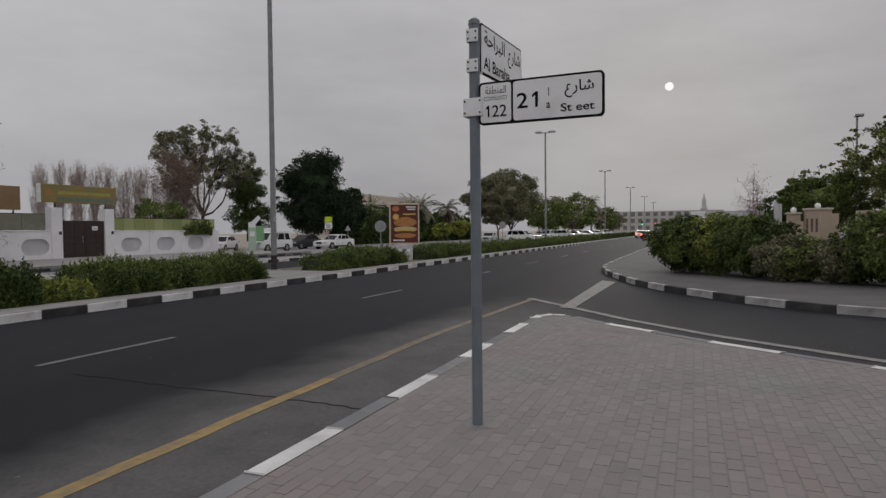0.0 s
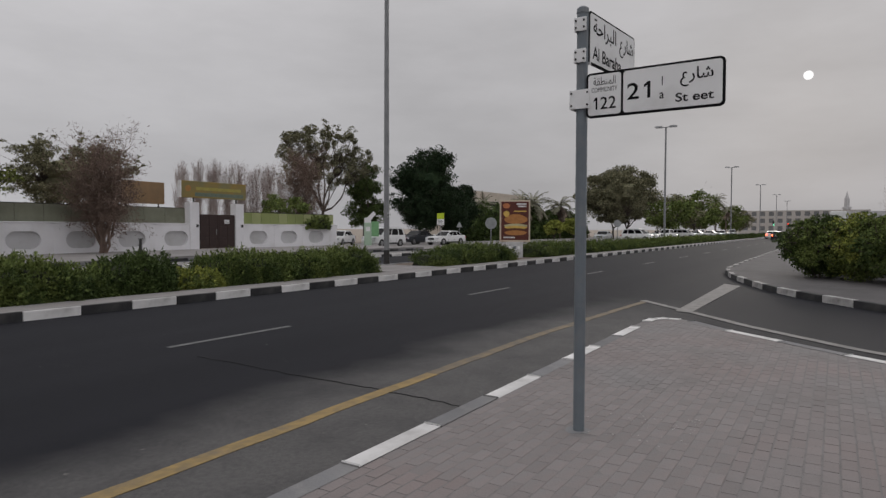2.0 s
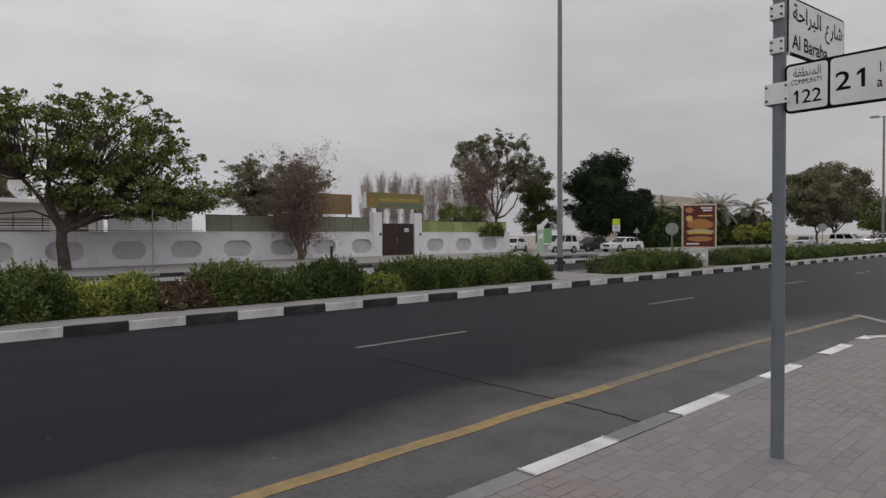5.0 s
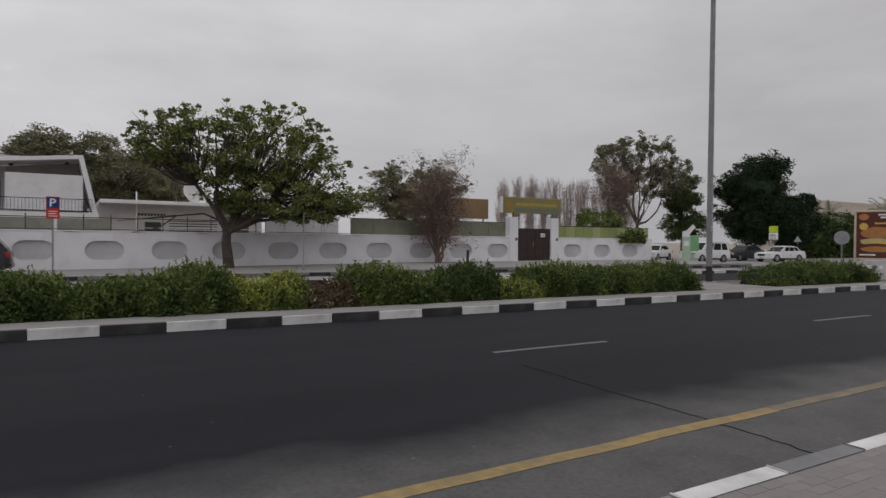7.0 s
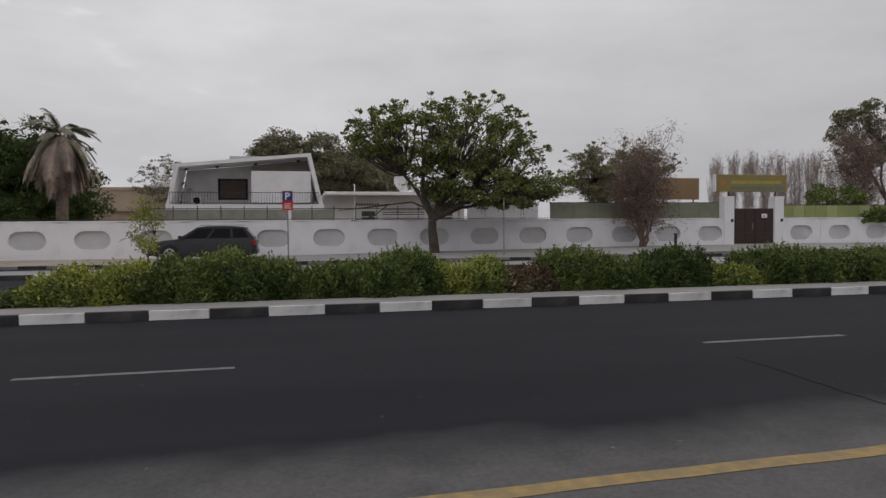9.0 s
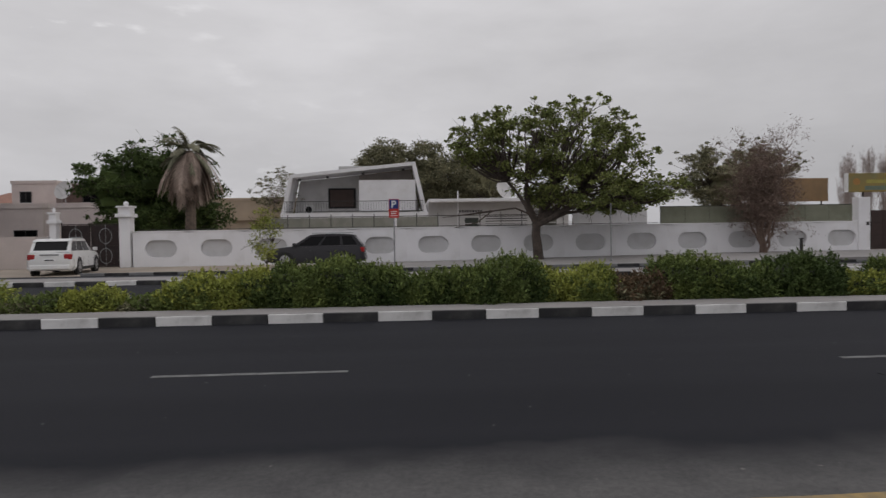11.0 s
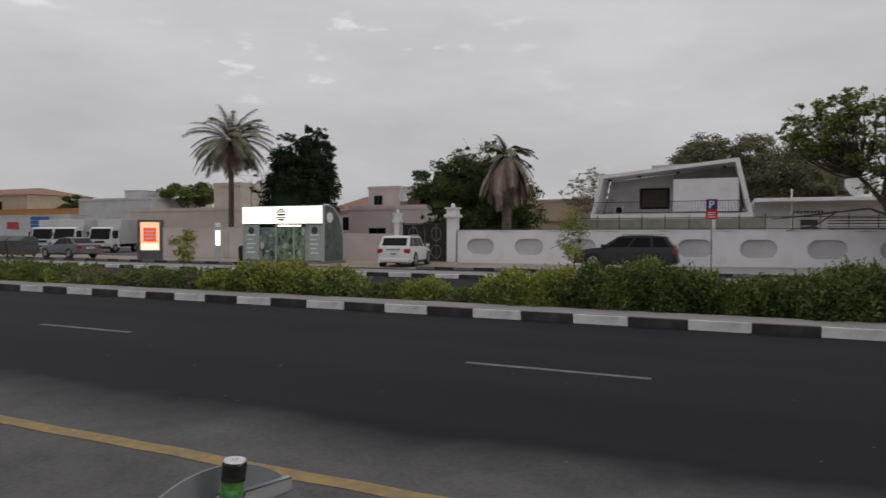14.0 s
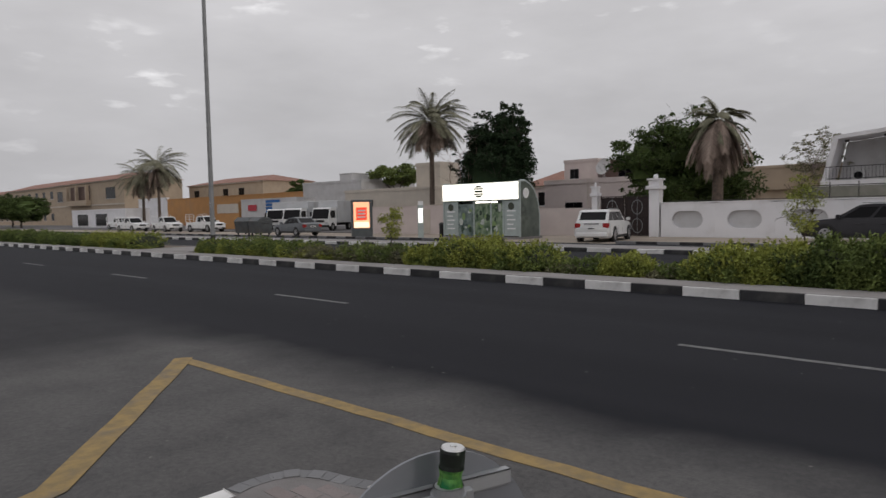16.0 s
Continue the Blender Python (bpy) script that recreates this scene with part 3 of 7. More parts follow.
def tree(label, x, y, z, top, trunk_h, crown, leafmat, n, size, seed, clumps=40, trunk_r=0.2, spread=0.55, stems=1, mat=None, tufts=0, lean=0.0, flatten=0.6, category="tree", centre=(0, 0), name="tree", lowest=None, leaf2=None, tuft_r=0.26, group="", lobes=None, core=0.0, rz=0, boughs=()):
    """A tree with forked limbs; crown: half widths (rx, ry) about a centre, from lowest to top."""
    rng = np.random.default_rng(seed)
    t = thing(name, label, category, x, y, z, rz, group=group)
    h = top - z
    low = (trunk_h * 0.9 if lowest is None else lowest - z)
    cz, rz_ = (h + low) / 2, (h - low) / 2
    w = Wood()
    cs = []
    lobes = lobes or [(centre[0], centre[1], cz, crown[0], crown[1], rz_)]
    rc = spread * (sum(q[3] * q[4] * q[5] for q in lobes) ** (1 / 3)) * 0.62
    share = np.array([(q[3] * q[4] * q[5]) ** 0.667 for q in lobes])
    share /= share.sum()
    for i in rng.choice(len(lobes), clumps, p=share):
        lx, ly, lz, lrx, lry, lrz = lobes[i]
        d = rng.normal(size=3)
        d /= np.linalg.norm(d)
        k = rng.uniform(0.45, 1.0) ** 0.6
        if d[2] < -0.3:
            k *= 0.8
        cs.append(np.array((lx + d[0] * lrx * k, ly + d[1] * lry * k, lz + d[2] * lrz * k)))
    if core:
        b = nb()
        for lx, ly, lz, lrx, lry, lrz in lobes:
            for v in bmesh.ops.create_icosphere(b, subdivisions=3, radius=1.0)["verts"]:
                k = core * 0.84 * (1 + 0.55 * noise.noise(v.co * 2.6 + Vector((seed, lx, lz))) + 0.3 * noise.noise(v.co * 6.5 + Vector((lz, seed, 0))))
                v.co = Vector((lx + v.co.x * lrx * k, ly + v.co.y * lry * k, lz + v.co.z * lrz * k))
        part("inner_crown", b, leafmat, t, "shaded inner foliage")
    forks = []
    for s in range(stems):
        a = rng.uniform(0, 6.28)
        foot = (0.06 * s * math.cos(a) * (stems > 1), 0.06 * s * math.sin(a) * (stems > 1), -0.15)
        fork = (foot[0] * 2 + lean, foot[1] * 2, trunk_h * rng.uniform(0.9, 1.1))
        w.limb(wander(rng, foot, fork, 0.06, 6), trunk_r, trunk_r * 0.72, 10)
        forks.append(np.array(fork))
    mains = []
    for k, line in enumerate(boughs):
        w.limb(line, trunk_r * (0.5 if k < 2 else 0.2), trunk_r * 0.06, 7)
    for i in range(max(len(lobes), 6 if stems == 1 else 4)):
        f = forks[rng.integers(len(forks))]
        c = cs[rng.integers(len(cs))] if i >= len(lobes) or len(lobes) == 1 else np.array(lobes[i][:3])
        m = f + (c - f) * 0.55
        w.limb(wander(rng, f - np.array((0, 0, 0.1)), m, 0.15, 5), trunk_r * 0.55, trunk_r * 0.25, 7)
        mains.append(m)
    for c in cs:
        m = min(mains, key=lambda q: np.linalg.norm(q - c))
        w.limb(wander(rng, m, c, 0.14, 4), trunk_r * 0.2, trunk_r * 0.05, 5)
        for _ in range(3):
            tip = c + rng.normal(size=3) * rc * 0.6
            w.limb(wander(rng, c, tip, 0.1, 3), trunk_r * 0.05, 0.006, 4)
    tips = []
    for _ in range(tufts):
        d = rng.normal(size=3)
        d[2] = abs(d[2]) * 1.2 + 0.1
        d /= np.linalg.norm(d)
        k = rng.uniform(0.98, 1.2)
        lx, ly, lz, lrx, lry, lrz = lobes[rng.choice(len(lobes), p=share)]
        q = np.array((lx + d[0] * lrx * k, ly + d[1] * lry * k, lz + d[2] * lrz * k))
        c = min(cs, key=lambda p_: np.linalg.norm(p_ - q))
        w.limb(wander(rng, c, q, 0.08, 3), 0.02, 0.008, 4)
        tips.append(q)
    w.put("trunk", mat or BARK, t)
    per = max(1, int(n / clumps))
    pts, outs = [], []
    for c in cs:
        q = rng.normal(size=(per, 3))
        q /= np.linalg.norm(q, axis=1)[:, None]
        q *= (rng.uniform(0, 1, size=(per, 1)) ** 0.45) * rc * rng.uniform(0.6, 1.25)
        q[:, 2] *= flatten
        pts.append(c + q)
        outs.append(q / rc)
    for q in tips:
        o = rng.normal(size=(26, 3))
        o /= np.linalg.norm(o, axis=1)[:, None]
        pts.append(q + o * (tuft_r, tuft_r, tuft_r * 0.5) * rng.uniform(0.3, 1.0, size=(26, 1)))
        outs.append(o)
    allp, allo = np.concatenate(pts), np.concatenate(outs)
    if leaf2:
        s2 = (np.sin(allp[:, 0] * 3.1 + seed) + np.sin(allp[:, 1] * 2.7) + allp[:, 2] * 0.5 + rng.normal(size=len(allp)) * 0.5) > 0.9
        leaf_mesh("young_leaves", allp[s2], size, leaf2, t, rng, out=allo[s2])
        allp, allo = allp[~s2], allo[~s2]
    leaf_mesh("crown", allp, size, leafmat, t, rng, out=allo, droop=0.15)
    return t


def bare_tree(label, x, y, z, top, width, seed, mat, stems=5, twigs=60, name="bare_tree", upright=0.8, r=0.07, fuzz=0):
    rng = np.random.default_rng(seed)
    t = thing(name, label, "tree", x, y, z)
    w = Wood()
    h = top - z
    tips = []
    for s in range(stems):
        a = rng.uniform(0, 6.28)
        q = np.array((math.cos(a) * width * 0.5 * rng.uniform(0.1, 0.8), math.sin(a) * width * 0.5 * rng.uniform(0.1, 0.8), h * rng.uniform(0.65, 1.0)))
        base = np.array((rng.uniform(-0.15, 0.15), rng.uniform(-0.15, 0.15), -0.1))
        line = wander(rng, base, q, 0.08, 8)
        w.limb(line, r, r * 0.2, 6)
        for k in range(twigs // stems):
            i = rng.integers(3, 9)
            p = np.array(line[i])
            d = rng.normal(size=3) * (1, 1, 0.5) + np.array((0, 0, upright))
            d /= np.linalg.norm(d)
            L = width * rng.uniform(0.15, 0.4)
            e = p + d * L
            w.limb(wander(rng, p, e, 0.12, 4), r * 0.22, 0.008, 4)
            for _ in range(3):
                g = p + (e - p) * rng.uniform(0.3, 0.9)
                d2 = d * 0.6 + rng.normal(size=3) * 0.6
                g2 = g + d2 * L * 0.45
                w.limb([tuple(g), tuple((g + g2) / 2 + rng.normal(size=3) * 0.03), tuple(g2)], r * 0.09 + 0.003, 0.004, 3)
                tips.append(g2)
    w.put("trunk", mat, t)
    if fuzz:
        tp = np.array(tips)
        pts = tp[rng.integers(0, len(tp), fuzz)] + rng.normal(size=(fuzz, 3)) * width * 0.05
        leaf_mesh("twig_haze", pts, 0.03, mat, t, rng, length=7.0)
    return t


def palm(label, x, y, z, top, r, seed, fronds=64, dry=18, trunk_r=0.24, skirt=0.0, name="palm_tree", hang=None):
    """A date palm: ringed trunk, arching fronds of many leaflets, and a skirt of dry ones."""
    rng = np.random.default_rng(seed)
    t = thing(name, label, "palm tree", x, y, z)
    h = top - z - r * 0.45
    w = Wood()
    k = int(h / 0.16)
    prev = None
    pts = [(math.sin(i / k * 2.2) * 0.12, 0, h * i / k - 0.1) for i in range(k + 1)]
    for i in range(k):
        rr = trunk_r * (1.1 - 0.25 * i / k)
        w.limb([pts[i], pts[i + 1]], rr * 1.08, rr * 0.92, 10)
    w.put("trunk", material("palm_trunk", (0.16, 0.12, 0.095), (0.1, 0.08, 0.065), 0.95, 5, bump=0.8, bscale=18), t)
    head = np.array(pts[-1])

    def crown(nm, count, mat, lo, hi, droop, length, lab=""):
        v, f = [], []
        for i in range(count):
            az = 6.283 * i / count * 2.4 + rng.uniform(-0.2, 0.2)
            el = rng.uniform(lo, hi)
            L = length * rng.uniform(0.85, 1.1)
            d = np.array((math.cos(az) * math.cos(el), math.sin(az) * math.cos(el), math.sin(el)))
            p = head.copy() + (0, 0, rng.uniform(-0.2, 0.15))
            side_ = np.array((-math.sin(az), math.cos(az), 0.0))
            n = 16
            for s in range(n):
                q = p + d * L / n
                d = d + np.array((0, 0, -droop / n))
                d /= np.linalg.norm(d)
                u = np.cross(side_, d)
                # the stalk
                b0 = len(v)
                v += [tuple(p + side_ * 0.015), tuple(p - side_ * 0.015), tuple(q - side_ * 0.012), tuple(q + side_ * 0.012)]
                f.append((b0, b0 + 1, b0 + 2, b0 + 3))
                if s > 1:
                    ll = L * 0.17 * math.sin(math.pi * (s + 1.5) / (n + 3)) + 0.05
                    for sg in (-1, 1):
                        for o in (0.0, 0.25, 0.5, 0.75):
                            c = p + (q - p) * o
                            tipp = c + side_ * sg * ll * 0.8 + d * ll * 0.7 - np.array((0, 0, ll * (0.25 + 0.3 * rng.random())))
                            b0 = len(v)
                            v += [tuple(c - d * 0.022), tuple(c + d * 0.03), tuple((c + tipp) / 2 + d * 0.03 + u * 0.02), tuple(tipp)]
                            f.append((b0, b0 + 1, b0 + 2, b0 + 3))
                p = q
        mesh_object(nm, v, f, mat, t, lab)
    crown("crown", fronds, FROND, -0.25, 1.25, 1.5, r * 1.15)
    if dry:
        lo, hi, dr, ln = hang or (-0.9 - skirt * 0.9, -0.1 - skirt * 0.7, 1.6, r * (0.9 + skirt))
        crown("dry_fronds", dry, FROND_DRY, lo, hi, dr, ln, "grey-brown dry hanging fronds")
    return t


def hedge(label, x0, x1, h, y0, y1, mat, seed, dens=900, size=0.06, z=0.13, lump=0.12, mat2=None, name="hedge", group="shrubs in the median", cat="hedge", taper=0.5):
    """A lumpy clipped shrub: an inner shell coloured dark as the shade among its twigs, and leaves over its surface."""
    rng = np.random.default_rng(seed)
    cx, cy = (x0 + x1) / 2, (y0 + y1) / 2
    t = thing(name, label, cat, cx, cy, z, group=group)
    L, W = x1 - x0, y1 - y0
    ph = rng.uniform(0, 6.28, 12)

    knots = max(3, int(L / 0.75))
    tall = np.interp(np.linspace(0, 1, 400), np.linspace(0, 1, knots + 1), rng.uniform(0.6, 1.12, knots + 1))
    wide = np.interp(np.linspace(0, 1, 400), np.linspace(0, 1, knots + 1), rng.uniform(0.78, 1.06, knots + 1))

    def shape(u, a):
        """u along the row in -1..1, a round the section from street foot over the top to the back foot."""
        px = u * L / 2
        i = np.clip(((u + 1) * 199.5).astype(int), 0, 399)
        nz = 1 + lump * (np.sin(px * 2.1 + ph[0]) * 0.4 + np.sin(px * 4.7 + a * 2 + ph[1]) * 0.5 + np.sin(px * 8.3 + a * 5 + ph[2]) * 0.4 + np.sin(px * 13.1 - a * 7 + ph[3]) * 0.3)
        end = np.clip((1 - np.abs(u)) * L / 2 / taper, 0, 1) ** 0.5
        ca, sa = np.cos(a), np.sin(a)
        yy = -np.sign(ca) * np.abs(ca) ** 0.7 * W / 2 * nz * wide[i] * (0.04 + 0.96 * end)
        zz = np.abs(sa) ** 0.62 * h * nz * tall[i] * (0.03 + 0.97 * end)
        return np.stack((px + 0 * a, yy, zz), axis=-1)
    nu, na = max(8, int(L * 5)), 14
    v, f = [], []
    for i in range(nu + 1):
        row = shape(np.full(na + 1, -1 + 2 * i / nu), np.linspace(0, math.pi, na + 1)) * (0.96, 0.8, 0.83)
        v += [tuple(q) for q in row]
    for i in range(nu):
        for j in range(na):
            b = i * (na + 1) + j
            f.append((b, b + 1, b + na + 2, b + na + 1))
    # closed shell; its dark colour stands for shade between the leaves
    mesh_object("thicket", v, f, TWIGSHADE, t, "inner shell coloured dark as shade among twigs")
    n = int(dens * L * (h * 2 + W) * 0.75)
    u, a = rng.uniform(-1, 1, n), rng.uniform(0.0, math.pi * 0.92, n)
    foot = rng.random(n) < 0.45
    a = np.where(foot, 0.5 * rng.random(n) ** 2, a)
    caps = rng.random(n) < 0.12
    u = np.where(caps, np.sign(u) * (1 - taper * 0.5 * rng.random(n) ** 2 / (L / 2)), u)
    p = shape(u, a)
    out = np.stack((np.zeros(n), -np.cos(a), np.sin(a)), axis=-1)
    p = p * rng.uniform(0.86, 1.06, size=(n, 1)) + rng.normal(size=(n, 3)) * 0.025
    # feathery young shoots, each with leaves along it
    ns = int(n * 0.045)
    su, sa_ = rng.uniform(-0.98, 0.98, ns), rng.uniform(0.12, math.pi * 0.85, ns)
    root = shape(su, sa_) * 0.96
    way = np.stack((rng.normal(size=ns) * 0.35, -np.cos(sa_) * 0.7 + rng.normal(size=ns) * 0.25, np.sin(sa_) * 0.5 + 0.55 + rng.normal(size=ns) * 0.2), axis=-1)
    way /= np.linalg.norm(way, axis=1)[:, None]
    reach = rng.uniform(0.08, 0.26, ns) * min(1.6, max(1.0, size / 0.03)) * (1.0 if h > 0.5 else 0.7)
    steps = np.linspace(0.1, 1.0, 9)
    sp_ = (root[:, None, :] + way[:, None, :] * (reach[:, None] * steps)[:, :, None]).reshape(-1, 3) + rng.normal(size=(ns * 9, 3)) * 0.012
    so = np.repeat(way, 9, axis=0) * 1.3
    s = np.zeros(n, bool) if mat2 is None else (np.sin(u * L * 1.3 + ph[5]) + np.sin(u * L * 3.1 + a * 2 + ph[6]) + rng.normal(size=n) * 0.6) > 0.35
    leaf_mesh("foliage", p[~s], size, mat, t, rng, length=2.6, out=out[~s] * 0.8)
    young = np.concatenate((p[s], sp_))
    leaf_mesh("young_foliage", young, size, mat2 or mat, t, rng, length=2.6, out=np.concatenate((out[s] * 0.8, so)))
    return t


# shrubs of the median, from the far left to the far right
HEDGES = [
    (-58, -47, 0.75, LEAF_DARK, LEAF_MID, 300), (-47, -38, 0.7, LEAF_DARK, LEAF_MID, 350), (-38, -31.2, 0.72, LEAF_MID, LEAF_LIME, 450),
    (-25.6, -23.4, 0.45, LEAF_LIME, LEAF_MID, 500), (-23.3, -18.6, 0.62, LEAF_LIME, LEAF_MID, 500), (-18.6, -16.4, 0.4, LEAF_LIME, LEAF_OLIVE, 500),
    (-16.3, -13.0, 0.55, LEAF_OLIVE, LEAF_MID, 500), (-13.0, -8.5, 0.78, LEAF_MID, LEAF_LIME, 700),
    (-8.4, -6.9, 0.28, LEAF_OLIVE, LEAF_MID, 600), (-7.0, -5.9, 0.46, LEAF_LIME, None, 700), (-5.8, -5.0, 0.24, LEAF_OLIVE, LEAF_MID, 600),
    (-5.1, -2.7, 0.80, LEAF_MID, LEAF_LIME, 900), (-2.8, 0.2, 0.9, LEAF_DARK, LEAF_MID, 1000), (0.1, 3.0, 0.97, LEAF_DARK, LEAF_MID, 1000),
    (2.9, 4.5, 0.86, LEAF_MID, LEAF_LIME, 900), (4.4, 5.7, 0.62, LEAF_OLIVE, LEAF_DRY, 800), (5.5, 8.1, 0.92, LEAF_DARK, LEAF_MID, 900), (8.0, 9.6, 0.9, LEAF_DARK, None, 900),
    (9.6, 10.9, 0.5, LEAF_MID, LEAF_LIME, 800), (10.7, 13.7, 0.98, LEAF_DARK, LEAF_MID, 800), (13.6, 17.2, 1.0, LEAF_DARK, LEAF_MID, 800),
    (21.2, 23.0, 0.62, LEAF_MID, LEAF_DARK, 600), (22.8, 28.2, 0.95, LEAF_DARK, LEAF_MID, 600), (31.2, 37, 0.85, LEAF_DARK, LEAF_MID, 450),
    (37, 46, 0.75, LEAF_DARK, LEAF_MID, 350), (46, 58, 0.75, LEAF_DARK, LEAF_MID, 260), (58, 75, 0.7, LEAF_DARK, LEAF_MID, 160), (75, 100, 0.7, LEAF_DARK, LEAF_MID, 100), (100, 140, 0.7, LEAF_DARK, None, 60), (140, 210, 0.7, LEAF_DARK, None, 30)]
for i, (a, b, h, m1, m2, d) in enumerate(HEDGES):
    word = {"dark_leaf": "dark green", "mid_green_leaf": "mid-green", "yellow_green_leaf": "yellow-green", "hazed_olive_leaf": "dusty olive", "dry_brown_leaf": "dry brown"}[m1.name]
    lab = ("low sparse %s shrub on the median soil" if h < 0.6 else "dense clipped %s hedge on the median") % word
    hedge(lab, a - 0.12, b + 0.12, h * (0.82 if h > 0.6 else 0.95), 13.0, 14.9 if h > 0.6 else 14.5, m1, 100 + i, dens=d * 1.9, taper=0.3 if h > 0.6 else 0.5, size=0.032 if d > 400 else 0.034 * (400 / d) ** 0.5, mat2=m2, lump=0.17)

# shrubs on the corner pavement across the side street
for i, (x, y, w, top, m1, m2, lab) in enumerate((
        (23.0, 0.35, 1.1, 1.9, LEAF_DARK, LEAF_MID, "light green shrub with yellowing tips on a corner"),
        (22.3, -0.75, 1.15, 1.95, LEAF_MID, LEAF_LIME, "light green shrub with yellowing tips on a corner"),
        (21.2, -1.75, 1.15, 1.85, LEAF_DARK, LEAF_MID, "light green shrub with yellowing tips on a corner"),
        (20.0, -2.5, 0.95, 1.3, LEAF_MID, LEAF_OLIVE, "low dusty shrub between taller ones"),
        (19.6, -3.7, 1.0, 1.2, LEAF_DARK, LEAF_OLIVE, "dark green shrub with dry patches on a corner"),
        (18.9, -4.7, 1.35, 1.95, LEAF_DARK, LEAF_MID, "broad dark green shrub on a corner pavement"),
        (18.5, -6.6, 1.45, 2.05, LEAF_DARK, LEAF_MID, "broad dark green shrub on a corner pavement"),
        (18.2, -8.8, 1.5, 2.05, LEAF_DARK, LEAF_MID, "broad dark green shrub on a corner pavement"),
        (25.5, -0.6, 1.4, 1.75, LEAF_MID, LEAF_DARK, "green shrub behind others on a corner"),
        (28.5, -1.0, 1.8, 1.8, LEAF_MID, LEAF_DARK, "green shrub behind others on a corner"))):
    tree(lab, x, y, 0.14, top, 0.25, (w, w), m1, 17000, 0.046, 150 + i, clumps=150, trunk_r=0.022, spread=0.34, stems=4, core=0.62, flatten=1.1, name="shrub", category="shrub", lowest=0.02, leaf2=m2, tufts=130, tuft_r=0.15, group="corner shrubs")
hedge("dark green shrub row far along the pavement", 31, 60, 1.5, -3.4, -1.2, LEAF_MID, 154, dens=90, size=0.15, z=0.14, lump=0.25, mat2=LEAF_DARK, name="shrub_row", group="", cat="shrub", taper=1.3)

# saplings in the median
tree("young sapling with thin light green leaves in the median", -3.1, 14.75, 0.13, 2.3, 0.9, (0.34, 0.34), LEAF_LIME, 2100, 0.026, 21, clumps=34, trunk_r=0.022, spread=0.75, name="sapling", category="sapling", lowest=0.75)
tree("young sapling with sparse pale leaves in the median", -15.2, 14.75, 0.13, 1.9, 0.8, (0.36, 0.36), LEAF_LIME, 1500, 0.036, 22, clumps=26, trunk_r=0.02, spread=0.75, name="sapling", category="sapling", lowest=0.6)

# street trees on the far pavement
tree("broad street tree with a green crown beside a white wall", 7.25, 34.0, 0.1, 8.9, 2.1, (5.6, 4.6), LEAF_TREE, 31000, 0.095, 31, clumps=420, trunk_r=0.3, spread=0.2, lean=-0.1, flatten=0.55, tufts=230, tuft_r=0.22,
     lobes=[(-2.9, 0.2, 6.1, 1.7, 2.2, 1.5), (-1.0, 0, 6.0, 2.6, 3.0, 2.2), (2.0, 0, 5.9, 3.0, 3.4, 2.5), (4.3, -0.2, 4.9, 2.1, 2.6, 1.8), (6.3, 0.3, 3.6, 2.0, 2.2, 0.9), (2.2, -0.6, 3.7, 2.5, 2.8, 1.1), (0.3, 0.3, 4.0, 1.9, 2.2, 1.2), (3.8, -0.4, 3.0, 3.0, 2.6, 0.75), (1.0, 0, 3.2, 1.5, 2.0, 0.7)],
     boughs=[[(0.0, 0, 1.9), (0.8, -0.1, 2.7), (1.9, -0.2, 3.5), (3.6, -0.2, 4.4)], [(-0.1, 0, 2.0), (-0.5, 0.1, 3.0), (-0.6, 0.1, 4.2), (-1.2, 0, 5.6)], [(-0.2, -0.1, 2.3), (-1.3, -0.3, 2.75), (-2.6, -0.5, 2.6), (-3.4, -0.6, 2.0), (-4.6, -0.7, 1.75)], [(-2.6, -0.5, 2.6), (-3.8, -0.4, 2.45), (-5.2, -0.5, 2.3)]])
bare_tree("leafless brown street tree with many stems", 20.0, 34.4, 0.2, 6.0, 4.0, 32, DEADWOOD, stems=11, twigs=330, r=0.08, fuzz=15000, upright=0.45)

# gardens behind the wall
tree("olive-green garden tree behind a white wall", 25.0, 47, 0.2, 8.0, 2.2, (5.0, 3.8), LEAF_OLIVE, 24000, 0.09, 33, clumps=170, spread=0.26, lowest=2.2, core=0.5, tufts=40)
# their pale leaf colour includes the haze of distance
for i, (x, w, top) in enumerate(((-1.6, 3.6, 11.3), (2.6, 4.2, 11.0), (7.4, 4.4, 10.2))):
    tree("olive-green tree paled by haze behind a flat-roofed house", x, 66 + i, 0, top, 3.5, (w, w), LEAF_OLIVE, 26000, 0.115, 340 + i, clumps=150, spread=0.34, lowest=3.0, core=0.6)
tree("bushy green tree behind a white wall", -16.2, 41.5, 0, 7.9, 2.0, (3.9, 3.3), LEAF_DARK, 34000, 0.1, 36, clumps=200, spread=0.3, lowest=1.0, centre=(0.6, 0), core=0.7, tufts=50, lobes=[(-1.6, 0, 4.6, 2.8, 2.8, 2.2), (1.2, 0, 5.4, 2.8, 2.8, 2.4), (2.6, 0.3, 3.2, 2.4, 2.4, 2.2), (0.2, 0, 2.6, 3.4, 2.8, 1.8)])
palm("short palm with a skirt of dead brown fronds", -12.7, 38.6, 0, 7.6, 1.9, 37, fronds=26, dry=40, trunk_r=0.3, hang=(-1.5, -0.3, 1.9, 3.1))
tree("sparse tree paled by haze behind a garden wall", -10.0, 54, 0, 6.9, 2.0, (2.6, 2.2), LEAF_OLIVE, 3600, 0.075, 38, clumps=90, spread=0.24, trunk_r=0.1, lowest=2.6, mat=PALEWOOD, tufts=30)
bare_tree("leafless pale tree behind flat roofs", -22.0, 60, 0, 9.3, 5.0, 39, PALEWOOD, stems=5, twigs=70, r=0.07)
